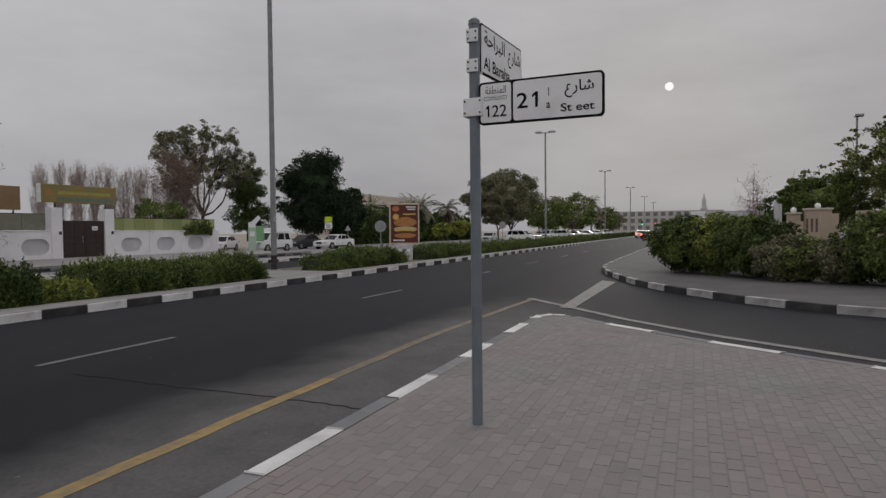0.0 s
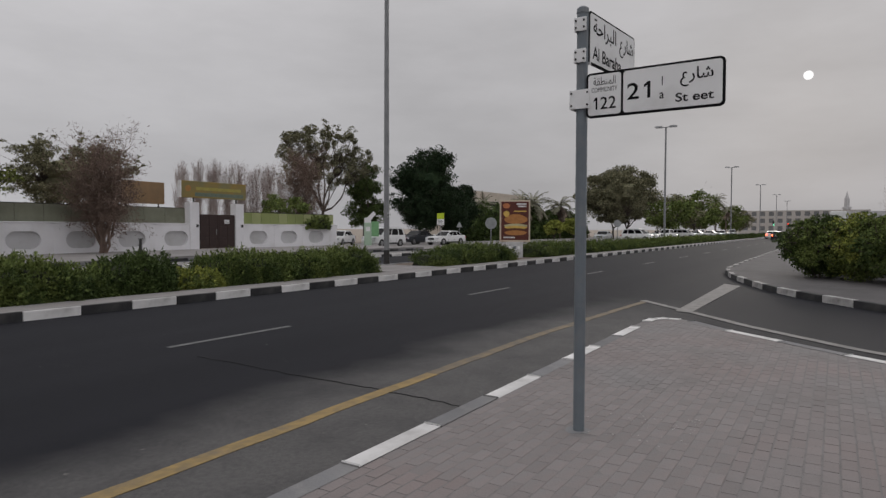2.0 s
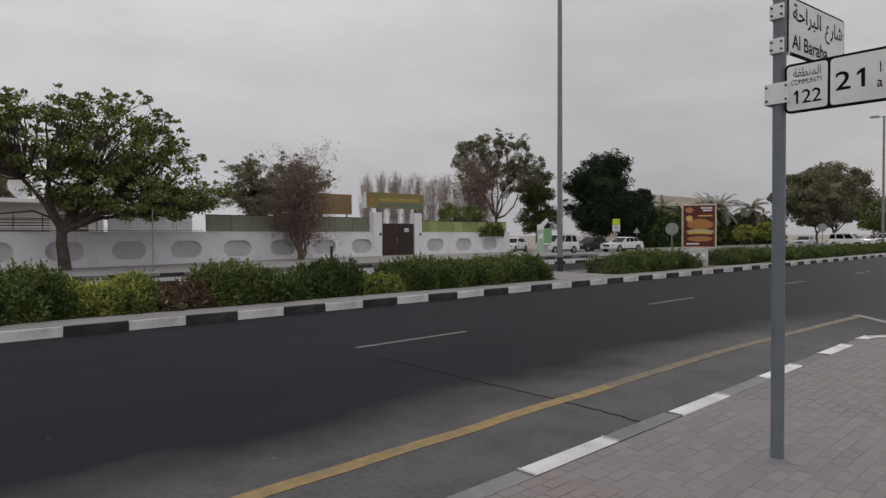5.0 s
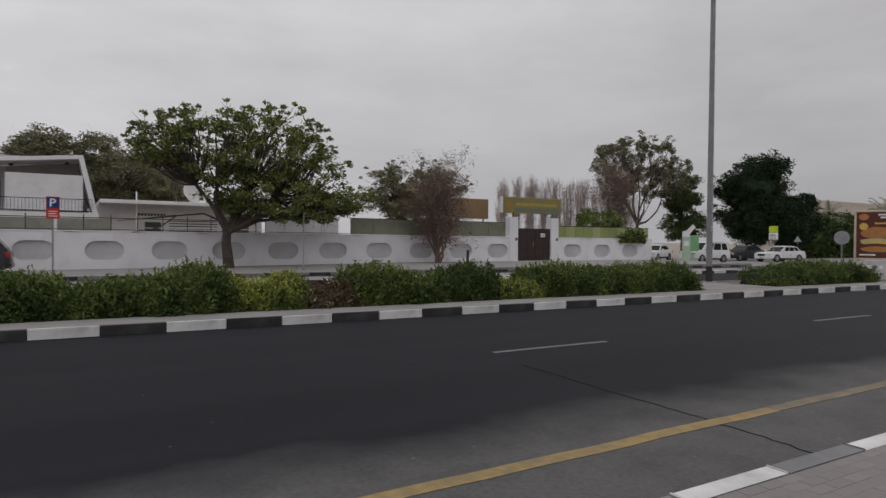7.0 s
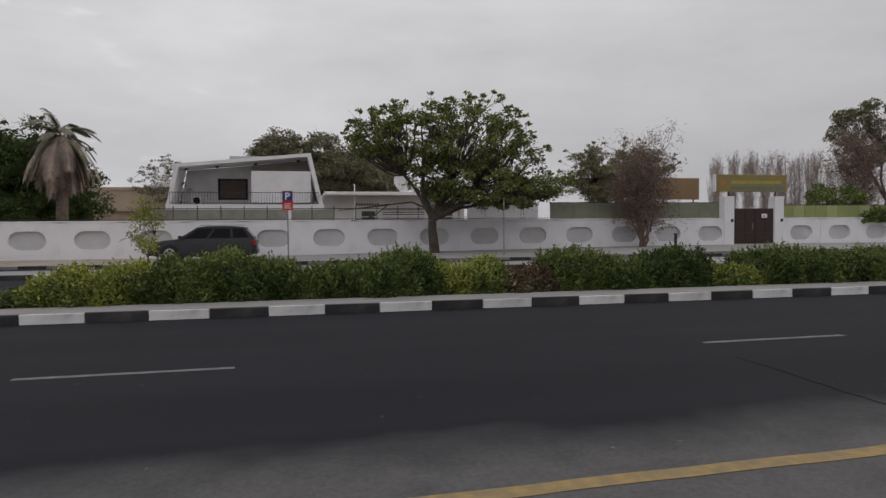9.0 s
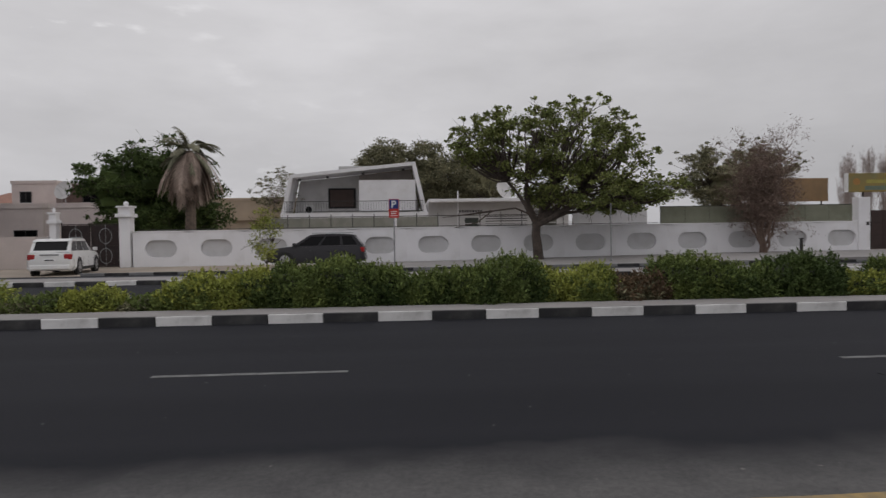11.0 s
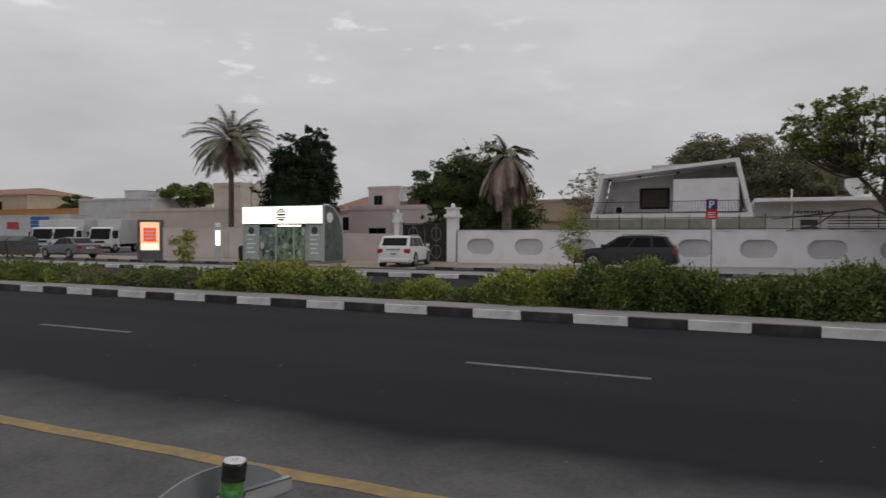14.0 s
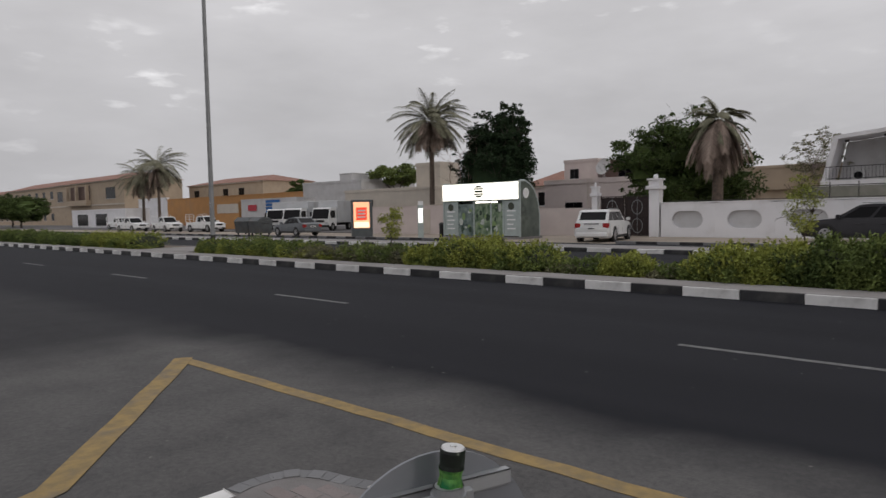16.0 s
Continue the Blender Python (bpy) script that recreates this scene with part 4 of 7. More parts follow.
tree("low green shrub tree beside a gate", 39.5, 40.3, 0.2, 4.6, 1.2, (2.4, 1.6), LEAF_MID, 6300, 0.101, 40, clumps=38, spread=0.55, lowest=1.8)
hedge("green creeper hanging over a white wall", 37.2, 40.2, 0.8, 35.55, 36.5, LEAF_MID, 41, dens=120, size=0.11, z=1.6, lump=0.4, name="creeper", group="", cat="creeper")


def poplar(x, y, top, seed):
    """A narrow leafless poplar: steep stems and a brush of upright twigs."""
    rng = np.random.default_rng(seed)
    t = thing("poplar", "tall leafless poplar behind the gate", "tree", x, y, 0, group="row of poplars")
    w = Wood()
    w.limb([(0, 0, -0.1), (0.05, 0, top * 0.4), (0, 0.03, top)], 0.09, 0.01, 6)
    w.put("trunk", PALEWOOD, t)
    w = Wood()
    pts = []
    for _ in range(46):
        z0 = top * rng.uniform(0.12, 0.8)
        L = min(top - z0, top * rng.uniform(0.2, 0.42)) * rng.uniform(0.75, 1.0)
        a = rng.uniform(0, 6.28)
        k = rng.uniform(0.12, 0.3)
        e = np.array((math.cos(a) * L * k, math.sin(a) * L * k, z0 + L))
        m = np.array((math.cos(a) * L * k * 0.75, math.sin(a) * L * k * 0.75, z0 + L * 0.45))
        w.limb([(0, 0, z0), tuple(m), tuple(e)], 0.03, 0.006, 4)
        f = rng.uniform(0.2, 1.05, size=(34, 1))
        pts.append((1 - f) * m + f * e + rng.normal(size=(34, 3)) * (0.13, 0.13, 0.2))
    w.put("branchwork", PALEWOOD, t)["kind"] = "stuff"
    p = np.concatenate(pts)
    leaf_mesh("twig_haze", p, 0.022, PALEWOOD, t, rng, length=13.0, out=np.tile((0.0, 0.0, 2.6), (len(p), 1)))


for i in range(19):
    poplar(44.6 + i * 0.84, 61 + (i * 37 % 5) * 0.8, 8.3 + (i * 53 % 7) * 0.22 + (0.5 if i > 11 else 0), 400 + i)
tree("tall sparse dark tree with an open crown", 52.6, 48.0, 0, 13.4, 3.6, (5, 4), LEAF_OLIVE, 26000, 0.1, 42, clumps=230, spread=0.2, trunk_r=0.22, rz=-48, flatten=0.9, tufts=90, tuft_r=0.35,
     lobes=[(-3.0, 0, 10.0, 2.1, 2.0, 2.1), (-0.6, 0, 10.9, 2.2, 2.2, 2.3), (2.3, 0, 10.4, 2.3, 2.2, 2.2), (4.4, 0, 8.6, 1.6, 1.8, 1.6), (1.2, 0, 7.6, 3.0, 2.4, 1.8), (-2.4, 0, 7.4, 2.0, 2.0, 1.6)],
     boughs=[[(0, 0, 3.4), (-1.0, 0, 5.6), (-2.6, 0, 8.2), (-3.4, 0, 10.6)], [(0, 0, 3.4), (0.2, 0, 6.5), (-0.3, 0, 11.8)], [(0, 0, 3.4), (1.4, 0, 6.2), (2.8, 0, 9.0), (3.6, 0, 11.4)]])
bare_tree("brown leafless bushy tree", 47.2, 45.5, 0, 8.3, 5.2, 43, DEADWOOD, stems=12, twigs=340, r=0.06, fuzz=26000, upright=0.9)
tree("dark leafy tree beside a parking area", 58.0, 46.6, 0, 9.6, 1.6, (2.5, 2.6), LEAF_DARK, 16000, 0.11, 44, clumps=90, spread=0.42, core=0.55, lobes=[(0, 0, 6.6, 2.1, 2.2, 2.8), (0.4, 0, 3.2, 2.4, 2.4, 2.4)])
tree("large dense dark green tree by parked cars", 65.0, 42.5, 0, 12.0, 1.6, (4.6, 4.8), LEAF_EVER, 46000, 0.125, 45, clumps=230, spread=0.3, core=0.72, rz=-57, tufts=40, tuft_r=0.4, flatten=0.8,
     lobes=[(0.1, 0, 7.4, 3.5, 3.6, 3.7), (0.0, 0, 4.2, 4.3, 4.2, 3.3), (1.0, 0, 9.4, 2.2, 2.2, 2.1), (-2.2, 0, 7.4, 2.0, 2.2, 2.2), (3.4, 0, 3.6, 2.2, 2.6, 2.6)])
tree("smaller dark green tree beside a larger one", 70.5, 42.0, 0, 7.6, 1.5, (3.2, 3.2), LEAF_EVER, 22000, 0.125, 46, clumps=110, spread=0.35, lowest=0.6, core=0.7)
hedge("long dark hedge behind a parking area", 73, 120, 4.4, 41, 44, LEAF_DARK, 47, dens=26, size=0.28, z=0, lump=0.2, group="", cat="hedge")
tree("large green roadside tree", 110.0, 33.0, 0, 12.6, 2.0, (6.3, 6.6), LEAF_OLIVE, 30000, 0.19, 48, clumps=150, spread=0.34, lowest=1.6, core=0.66)
tree("tall dark green roadside tree", 122.0, 34.0, 0, 13.6, 2.0, (6.0, 6.0), LEAF_OLIVE, 24000, 0.19, 49, clumps=120, spread=0.36, lowest=1.6, core=0.66)
for i, (x, y, top, w) in enumerate(((144, 32, 9.5, 6), (158, 33, 10.5, 6.5), (174, 31, 11.0, 7), (192, 33, 9.5, 6), (232, 30, 10, 6), (256, 31, 9, 6), (82, 30, 3.2, 1.6), (70, 28, 2.6, 1.3))):
    tree("green tree along a parking area" if top > 5 else "small light green tree by parked cars", x, y, 0, top, top * 0.25, (w, w), (LEAF_MID, LEAF_OLIVE)[i % 2] if top > 5 else LEAF_LIME, 4500, 0.34 if top > 5 else 0.16, 500 + i, clumps=36, spread=0.55, trunk_r=0.2 if top > 5 else 0.06, lowest=1.0)
for i, (x, y, top, r) in enumerate(((92, 42, 6.9, 3.0), (98, 43, 7.2, 3.2), (105, 41, 7.0, 3.0), (86, 46, 6.4, 2.6), (201, 30, 11.6, 3.6), (222, 30, 9.5, 3.4))):
    palm("date palm with dusty green fronds by the road", x, y, 0, top, r, 520 + i, fronds=40, dry=10)

# left end
palm("tall date palm with dry grey lower fronds", -37.4, 41.0, 0, 10.9, 3.3, 61, fronds=64, dry=34, trunk_r=0.22, hang=(-1.0, 0.3, 1.7, 3.0))
bare_tree("dry twiggy tree beside a palm", -34.2, 41.5, 0, 8.5, 3.4, 62, DEADWOOD, stems=5, twigs=60, r=0.06)
tree("dense dark evergreen tree behind a bus shelter", -32.4, 43.5, 0, 8.4, 1.6, (3.6, 2.8), LEAF_EVER, 34000, 0.105, 63, clumps=170, spread=0.34, lowest=0.5, core=0.72, tufts=30)
for i, (x, top) in enumerate(((-33.7, 9.9), (-31.0, 10.5))):
    tree("narrow dark evergreen tree behind a bus shelter", x, 43.9, 0, top, 2.5, (1.7, 1.6), LEAF_EVER, 14000, 0.1, 630 + i, clumps=90, spread=0.4, lowest=3.0, core=0.66, tufts=26)
tree("round umbrella-shaped green tree behind roofs", -61.0, 60, 0, 8.0, 4.6, (3.7, 3.7), LEAF_MID, 8100, 0.172, 64, clumps=57, spread=0.45, lowest=5.0)
for i, (x, y, top, r) in enumerate(((-104, 47.5, 12.0, 4.6), (-111, 48, 10.4, 4.4))):
    palm("date palm with spreading fronds behind a wall", x, y, 0, top, r, 640 + i, fronds=60, dry=34, hang=(-1.1, 0.0, 2.2, 3.6))
for i, (x, y, top, w) in enumerate(((-157, 42, 7.0, 6.2), (-171, 44, 7.4, 6.5), (-88, 66, 7.2, 3), (-96, 70, 8, 3))):
    tree("dark green tree by low buildings", x, y, 0, top, 2.0, (w, w), LEAF_DARK, 14000, 0.2, 660 + i, clumps=90, spread=0.36, lowest=0.8, core=0.66)

# behind the corner island
tree("leafy green tree behind a beige wall", 47, -8.0, 0, 5.3, 2.0, (3.0, 2.8), LEAF_MID, 16000, 0.1, 70, clumps=100, spread=0.34, lowest=1.4, core=0.55, tufts=30)
tree("large yellowing green tree behind a beige wall", 43, -11.6, 0, 7.9, 2.5, (3.3, 3.6), LEAF_TREE, 17000, 0.1, 71, clumps=150, spread=0.25, lowest=2.0, tufts=60)
tree("dark green tree behind a beige wall", 60, -8.4, 0, 4.9, 1.8, (3.6, 3.2), LEAF_DARK, 14000, 0.12, 72, clumps=90, spread=0.36, lowest=1.0, core=0.6)
bare_tree("leafless reddish tree behind a wall", 80, -6.2, 0, 6.6, 4.2, 73, DEADWOOD, stems=5, twigs=110, r=0.08, fuzz=2500)
tree("leafy branch tip of a garden tree", 40, -13.5, 0, 12.0, 4.0, (3.0, 3.0), LEAF_OLIVE, 4500, 0.125, 74, clumps=41, spread=0.35, lowest=5.0)

# ---------------------------------------------------------------- street furniture


def plate(bm, w, h, t, r, n=6):
    """A rounded plate in the local xz plane, centred, facing -y."""
    pts = []
    for cx, cz, a0 in ((w / 2 - r, h / 2 - r, 0), (-w / 2 + r, h / 2 - r, 90), (-w / 2 + r, -h / 2 + r, 180), (w / 2 - r, -h / 2 + r, 270)):
        for k in range(n + 1):
            a = radians(a0 + 90 * k / n)
            pts.append((cx + r * math.cos(a), cz + r * math.sin(a)))
    return prism(bm, pts, -t / 2, t / 2, "y")


def letters(text, size, parent, m, mat=None, name="lettering", bold=0.0):
    """Text as a thin mesh in the local xz plane, facing -y, centred on m; size: its width and height."""
    c = bpy.data.curves.new("t", "FONT")
    c.body, c.size, c.extrude, c.offset = text, 1.0, 0.0, bold
    tmp = new("t", c)
    me = bpy.data.meshes.new_from_object(tmp.evaluated_get(bpy.context.evaluated_depsgraph_get()))
    bpy.data.objects.remove(tmp)
    bpy.data.curves.remove(c)
    me.name = name
    xs, ys_ = [v.co.x for v in me.vertices], [v.co.y for v in me.vertices]
    kx, ky = size[0] / (max(xs) - min(xs)), size[1] / (max(ys_) - min(ys_))
    me.transform(m @ pose(0, 0, 0, 90) @ Matrix.Diagonal((kx, ky, 1, 1)) @ Matrix.Translation((-(max(xs) + min(xs)) / 2, -(max(ys_) + min(ys_)) / 2, 0)))
    whole = bmesh.new()
    whole.from_mesh(me)
    bpy.data.meshes.remove(me)
    left = set(whole.verts)
    while left:                       # each character stroke is a piece of its own
        todo = [left.pop()]
        seen = {todo[0]}
        while todo:
            for e in todo.pop().link_edges:
                for v in e.verts:
                    if v not in seen:
                        seen.add(v)
                        left.discard(v)
                        todo.append(v)
        b = bmesh.new()
        at = {v: b.verts.new(v.co) for v in seen}
        for f in {f for v in seen for f in v.link_faces}:
            b.faces.new([at[v] for v in f.verts])
        part("letter", b, mat or BLACK, parent)
    whole.free()


def ain(parent, x, y, z, w, h):
    """The letter ain standing alone: a small open bow above a wide one."""
    pts = []
    for k in range(9):
        a = radians(35 + 205 * k / 8)
        pts.append((0.02 + 0.24 * math.cos(a), 0.3 + 0.2 * math.sin(a)))
    for k in range(15):
        a = radians(100 + 205 * k / 14)
        pts.append((0.12 + 0.6 * math.cos(a), -0.18 + 0.32 * math.sin(a)))
    b = nb()
    rows = []
    for i, (px, pz) in enumerate(pts):
        (ax, az_), (cx, cz_) = pts[max(i - 1, 0)], pts[min(i + 1, len(pts) - 1)]
        dx, dz = (cx - ax) * w, (cz_ - az_) * h
        n = math.hypot(dx, dz) or 1.0
        k = h * 0.06 * (1.0 if 0 < i < len(pts) - 1 else 0.5)
        rows.append([b.verts.new((x + px * w - s * dz / n * k, y, z + pz * h + s * dx / n * k)) for s in (-1, 1)])
    for r0, r1 in zip(rows, rows[1:]):
        b.faces.new((r0[0], r1[0], r1[1], r0[1]))
    return part("letter", b, BLACK, parent)


def digit_one(parent, x, y, z, w, h, stroke):
    """The numeral one: an upright with a short flag."""
    r = x + w / 2
    pts = [(r - stroke, z - h / 2), (r, z - h / 2), (r, z + h / 2), (r - stroke * 0.9, z + h / 2), (r - w, z + h * 0.3), (r - w, z + h * 0.14), (r - stroke, z + h * 0.27)]
    b = nb()
    f = b.faces.new([b.verts.new((px, y, pz)) for px, pz in pts])
    f.normal_update()
    if f.normal.y > 0:
        f.normal_flip()
    return part("letter", b, BLACK, parent)


def bar(parent, x0, z0, x1, z1, y, mat, name="print_bar", t=0.003):
    return part(name, bx(x0, y - t, z0, x1, y, z1), mat, parent)


# the street-name post
post = thing("street_sign_post", "grey steel post carrying two black-edged street name plates", "street sign", 4.662, 1.612, 0.088)
b = nb()
rod(b, (0, 0, -0.1), (0, 0, 3.14), 0.042, 0.042, 20)
part("pole", b, GREYPOLE, post, smooth=False)
b = nb()
rod(b, (0, 0, 3.13), (0, 0, 3.165), 0.047, 0.044, 20)
rod(b, (0, 0, 3.165), (0, 0, 3.18), 0.044, 0.025, 20)
part("pole_cap", b, GREYPOLE, post)
part("base_patch", prism(nb(), [(0.1 * math.cos(a) * (1 + 0.25 * math.sin(3 * a)), 0.1 * math.sin(a)) for a in [k * 0.4 for k in range(16)]], 0.0, 0.012, "z"), KERB_G, post, "rough mortar ring")


def clamp(z0, z1, parent, rz, half=0.047):
    b = box(nb(), -half, -0.056, z0, half, -0.044, z1, 0.003)
    box(b, -half, 0.044, z0, half, 0.056, z1, 0.003)
    box(b, -half, -0.044, z0, -half + 0.012, 0.044, z1, 0.003)
    o = part("clamp", b, SIGNWHITE, parent, "white clamp with bolts")
    o.matrix_basis = pose(0, 0, 0, 0, 0, rz)
    for x in (-half + 0.016, half - 0.016):
        for z in (z0 + 0.025, z1 - 0.025):
            b = nb()
            rod(b, (x, -0.056, z), (x, -0.064, z), 0.008, 0.007, 8)
            part("bolt", b, DARKMETAL, o)
    return o


def street_plate(parent, x, y, z, rz, w, h, name="name_plate"):
    """A white plate with a black rim, from the post outwards."""
    rim = part(name, plate(nb(), w, h, 0.02, 0.035), BLACK, parent, "white plate with rounded black rim")
    rim.matrix_basis = pose(x, y, z, 0, 0, rz)
    return rim


# lower plate: runs from the post towards the pavement, faces along the road
lp = street_plate(post, 0.0 - 0.045, -0.52, 2.508, -92, 0.95, 0.325)
part("panel", plate(nb(), 0.243, 0.293, 0.026, 0.022), SIGNWHITE, lp).location = (-0.337, 0, 0)
part("panel", plate(nb(), 0.657, 0.293, 0.026, 0.022), SIGNWHITE, lp).location = (0.13, 0, 0)
YF = -0.0145
letters("\ufe94\ufed8\ufec4\ufee8\ufee4\ufedf\ufe8d", (0.165, 0.06), lp, pose(-0.337, YF, 0.098))
letters("COMMUNITY", (0.19, 0.034), lp, pose(-0.337, YF, 0.036))
digit_one(lp, -0.402, YF, -0.062, 0.028, 0.088, 0.013)
letters("22", (0.115, 0.088), lp, pose(-0.308, YF, -0.062), bold=0.006)
letters("2", (0.085, 0.115), lp, pose(-0.128, YF, -0.002), bold=0.01)
digit_one(lp, -0.03, YF, -0.002, 0.045, 0.115, 0.021)
letters("\ufe8d", (0.008, 0.062), lp, pose(0.073, YF, 0.045))
letters("a", (0.03, 0.042), lp, pose(0.07, YF, -0.055), bold=0.01)
letters("\u0631\ufe8e\ufeb7", (0.155, 0.105), lp, pose(0.325, YF, 0.06), bold=0.012)
ain(lp, 0.222, YF, 0.038, 0.055, 0.09)
letters("St eet", (0.245, 0.06), lp, pose(0.285, YF, -0.08), bold=0.015)
clamp(2.42, 2.56, post, -92, 0.078)
# upper plate: runs along the road, away from the camera
up_ = street_plate(post, 0.479, -0.076, 2.965, -6, 0.9, 0.39)
part("panel", plate(nb(), 0.872, 0.362, 0.026, 0.025), SIGNWHITE, up_)
letters("\u0631\ufe8e\ufeb7", (0.21, 0.14), up_, pose(0.3, YF, 0.065), bold=0.012)
ain(up_, 0.155, YF, 0.035, 0.075, 0.12)
letters("\ufe94\ufea3\ufe8d\ufeae\ufe92\ufedf\ufe8d", (0.43, 0.15), up_, pose(-0.17, YF, 0.08), bold=0.012)
letters("Al Baraha", (0.55, 0.1), up_, pose(-0.12, YF, -0.105), bold=0.015)
clamp(2.99, 3.09, post, -92)
clamp(2.76, 2.86, post, -92)

# grit and chips at the foot of the post
rs = random.Random(9)
CHIP = material("pale_chip", (0.4, 0.38, 0.36), rough=0.9)
b = nb()
for _ in range(60):
    x, y = 4.67 + rs.uniform(-0.1, 0.75), 1.6 + rs.uniform(-0.75, 0.12)
    s = rs.uniform(0.003, 0.009)
    q = bmesh.ops.create_icosphere(b, subdivisions=1, radius=s)["verts"]
    for v in q:
        v.co = Vector((v.co.x * 1.5 + x, v.co.y + y, v.co.z * 0.4 + 0.108))
tagged(part("grit", b, CHIP), "pale stone chips scattered on paving", "grit", kind="stuff")

# round road sign seen from its back, with a drink can stuck in the pipe
low = thing("road_sign", "low round grey road sign on a pipe, back view", "road sign", -1.055, 1.365, 0.0, 70)
b = nb()
for r0, r1, z0, z1 in ((0.038, 0.038, 0.05, 0.965), (0.033, 0.033, 0.965, 0.93)):
    rod(b, (0, 0, z0), (0, 0, z1), r0, r1, 20, cap=(z1 == 0.93))
part("pipe", b, GALV, low)
disc_ = nb()
rod(disc_, (0, 0.075, 0.72), (0, 0.083, 0.72), 0.3, 0.3, 48)
part("disc", disc_, material("grey_sign_back", (0.24, 0.25, 0.27), (0.2, 0.21, 0.23), 0.5, 3, metal=0.3), low, "plain grey back of the sign")
for z in (0.922, 0.66):
    b = box(nb(), -0.215, 0.05, z - 0.02, 0.215, 0.054, z + 0.02)
    box(b, -0.215, 0.05, z + 0.016, 0.215, 0.074, z + 0.02)
    box(b, -0.215, 0.05, z - 0.02, 0.215, 0.074, z - 0.016)
    part("channel", b, GALV, low, "folded steel channel")
    b = nb()
    for zz in (z - 0.018, z + 0.018):
        rod(b, (0, 0, zz - 0.006), (0, 0, zz + 0.006), 0.044, 0.044, 20)
    box(b, 0.04, -0.012, z - 0.024, 0.065, 0.012, z + 0.024, 0.003)
    box(b, -0.065, -0.012, z - 0.024, -0.04, 0.012, z + 0.024, 0.003)
    part("pipe_clamp", b, GALV, low)
can = thing("drink_can", "dented green and black drink can stuck in a pipe", "can", -1.055, 1.365, 0.918, 20)
can.rotation_euler = (radians(-3), radians(4), radians(20))
GREENCAN = material("green_can_print", (0.012, 0.15, 0.05), (0.2, 0.45, 0.09), 0.35, 26, metal=0.4, stain=(0.01, 0.03, 0.015), sscale=30)
b = nb()
prof = [(0.0, 0.024), (0.012, 0.0312), (0.04, 0.0305), (0.055, 0.0295), (0.068, 0.0265), (0.08, 0.0285), (0.09, 0.031)]
for (z0, r0), (z1, r1) in zip(prof, prof[1:]):
    rod(b, (0, 0, z0), (0, 0, z1), r0, r1, 24, cap=False)
for v in b.verts:
    k = 1 + 0.1 * noise.noise(v.co * 60) - (0.16 if 0.035 < v.co.z < 0.08 and v.co.y < -0.01 else 0)
    v.co.x, v.co.y = v.co.x * k, v.co.y * k
part("body", b, GREENCAN, can)
b = nb()
prof = [(0.09, 0.031), (0.1, 0.0295), (0.112, 0.0308), (0.13, 0.031), (0.137, 0.029)]
for (z0, r0), (z1, r1) in zip(prof, prof[1:]):
    rod(b, (0.002, 0, z0), (0.002, 0, z1), r0, r1, 24, cap=False)
part("upper_band", b, material("black_can_print", (0.012, 0.012, 0.012), (0.02, 0.03, 0.02), 0.3, 20, metal=0.3), can, smooth=True)
b = nb()
rod(b, (0.002, 0, 0.137), (0.002, 0, 0.141), 0.029, 0.027, 24)
rod(b, (0.002, 0, 0.141), (0.002, 0, 0.145), 0.009, 0.008, 10)
part("lid", b, material("bare_aluminium", (0.75, 0.75, 0.75), rough=0.35, metal=0.7), can, "silver can lid with tab")

# street lamps along the median
def street_lamp(x, y=15.6, z=0.15, h=12.45, single=False):
    t = thing("street_lamp", "tall grey steel street lamp with twin arms on the median" if not single else "tall grey street lamp with one lamp head", "street lamp", x, y, z, group="street lamps")
    b = nb()
    rod(b, (0, 0, 0.55), (0, 0, h), 0.115 if not single else 0.075, 0.085 if not single else 0.055, 14)
    part("pole", b, GALVPOLE, t)
    b = nb()
    rod(b, (0, 0, -0.02), (0, 0, 0.6), 0.125, 0.118, 14)
    part("pole_foot", b, DARKMETAL, t, "black painted foot")
    b = box(nb(), -0.28, -0.28, -0.02, 0.28, 0.28, 0.03, 0.01)
    part("base_plate", b, KERB_G, t)
    if single:
        part("lamp_head", bx(-0.2, -0.35, h - 0.02, 0.2, 0.15, h + 0.16, bevel=0.05), GALV, t)
    for s in ((-1, 1) if not single else ()):
        b = nb()
        rod(b, (0, 0, h - 0.04), (0, s * 0.5, h + 0.02), 0.04, 0.035, 8)
        a = part("arm", b, GALVPOLE, t)
        b = nb()
        prism(b, [(s * 0.28, h - 0.02), (s * 0.42, h + 0.13), (s * 1.0, h + 0.14), (s * 1.18, h + 0.06), (s * 1.05, h - 0.05), (s * 0.35, h - 0.06)], -0.16, 0.16, "x")
        part("lamp_head", b, GALV, a)
    o = part("number_tag", bx(-0.06, -0.104, 1.93, 0.06, -0.1, 2.13), SIGNWHITE, t, "small white tag")
    part("print_bar", bx(-0.035, -0.108, 1.98, 0.035, -0.104, 2.08), BLACK, o)
    return t


GALVPOLE = material("weathered_grey_pole", (0.27, 0.275, 0.28), (0.22, 0.225, 0.23), 0.55, 3, metal=0.25)
for x, y in ((-28.3, 15.6), (20.93, 15.6), (70.6, 15.6), (121.5, 15.6), (172, 15.6), (222, 15.6), (272, 15.6)):
    street_lamp(x, y)
street_lamp(46, -9.3, 0.0, 8.45, single=True)

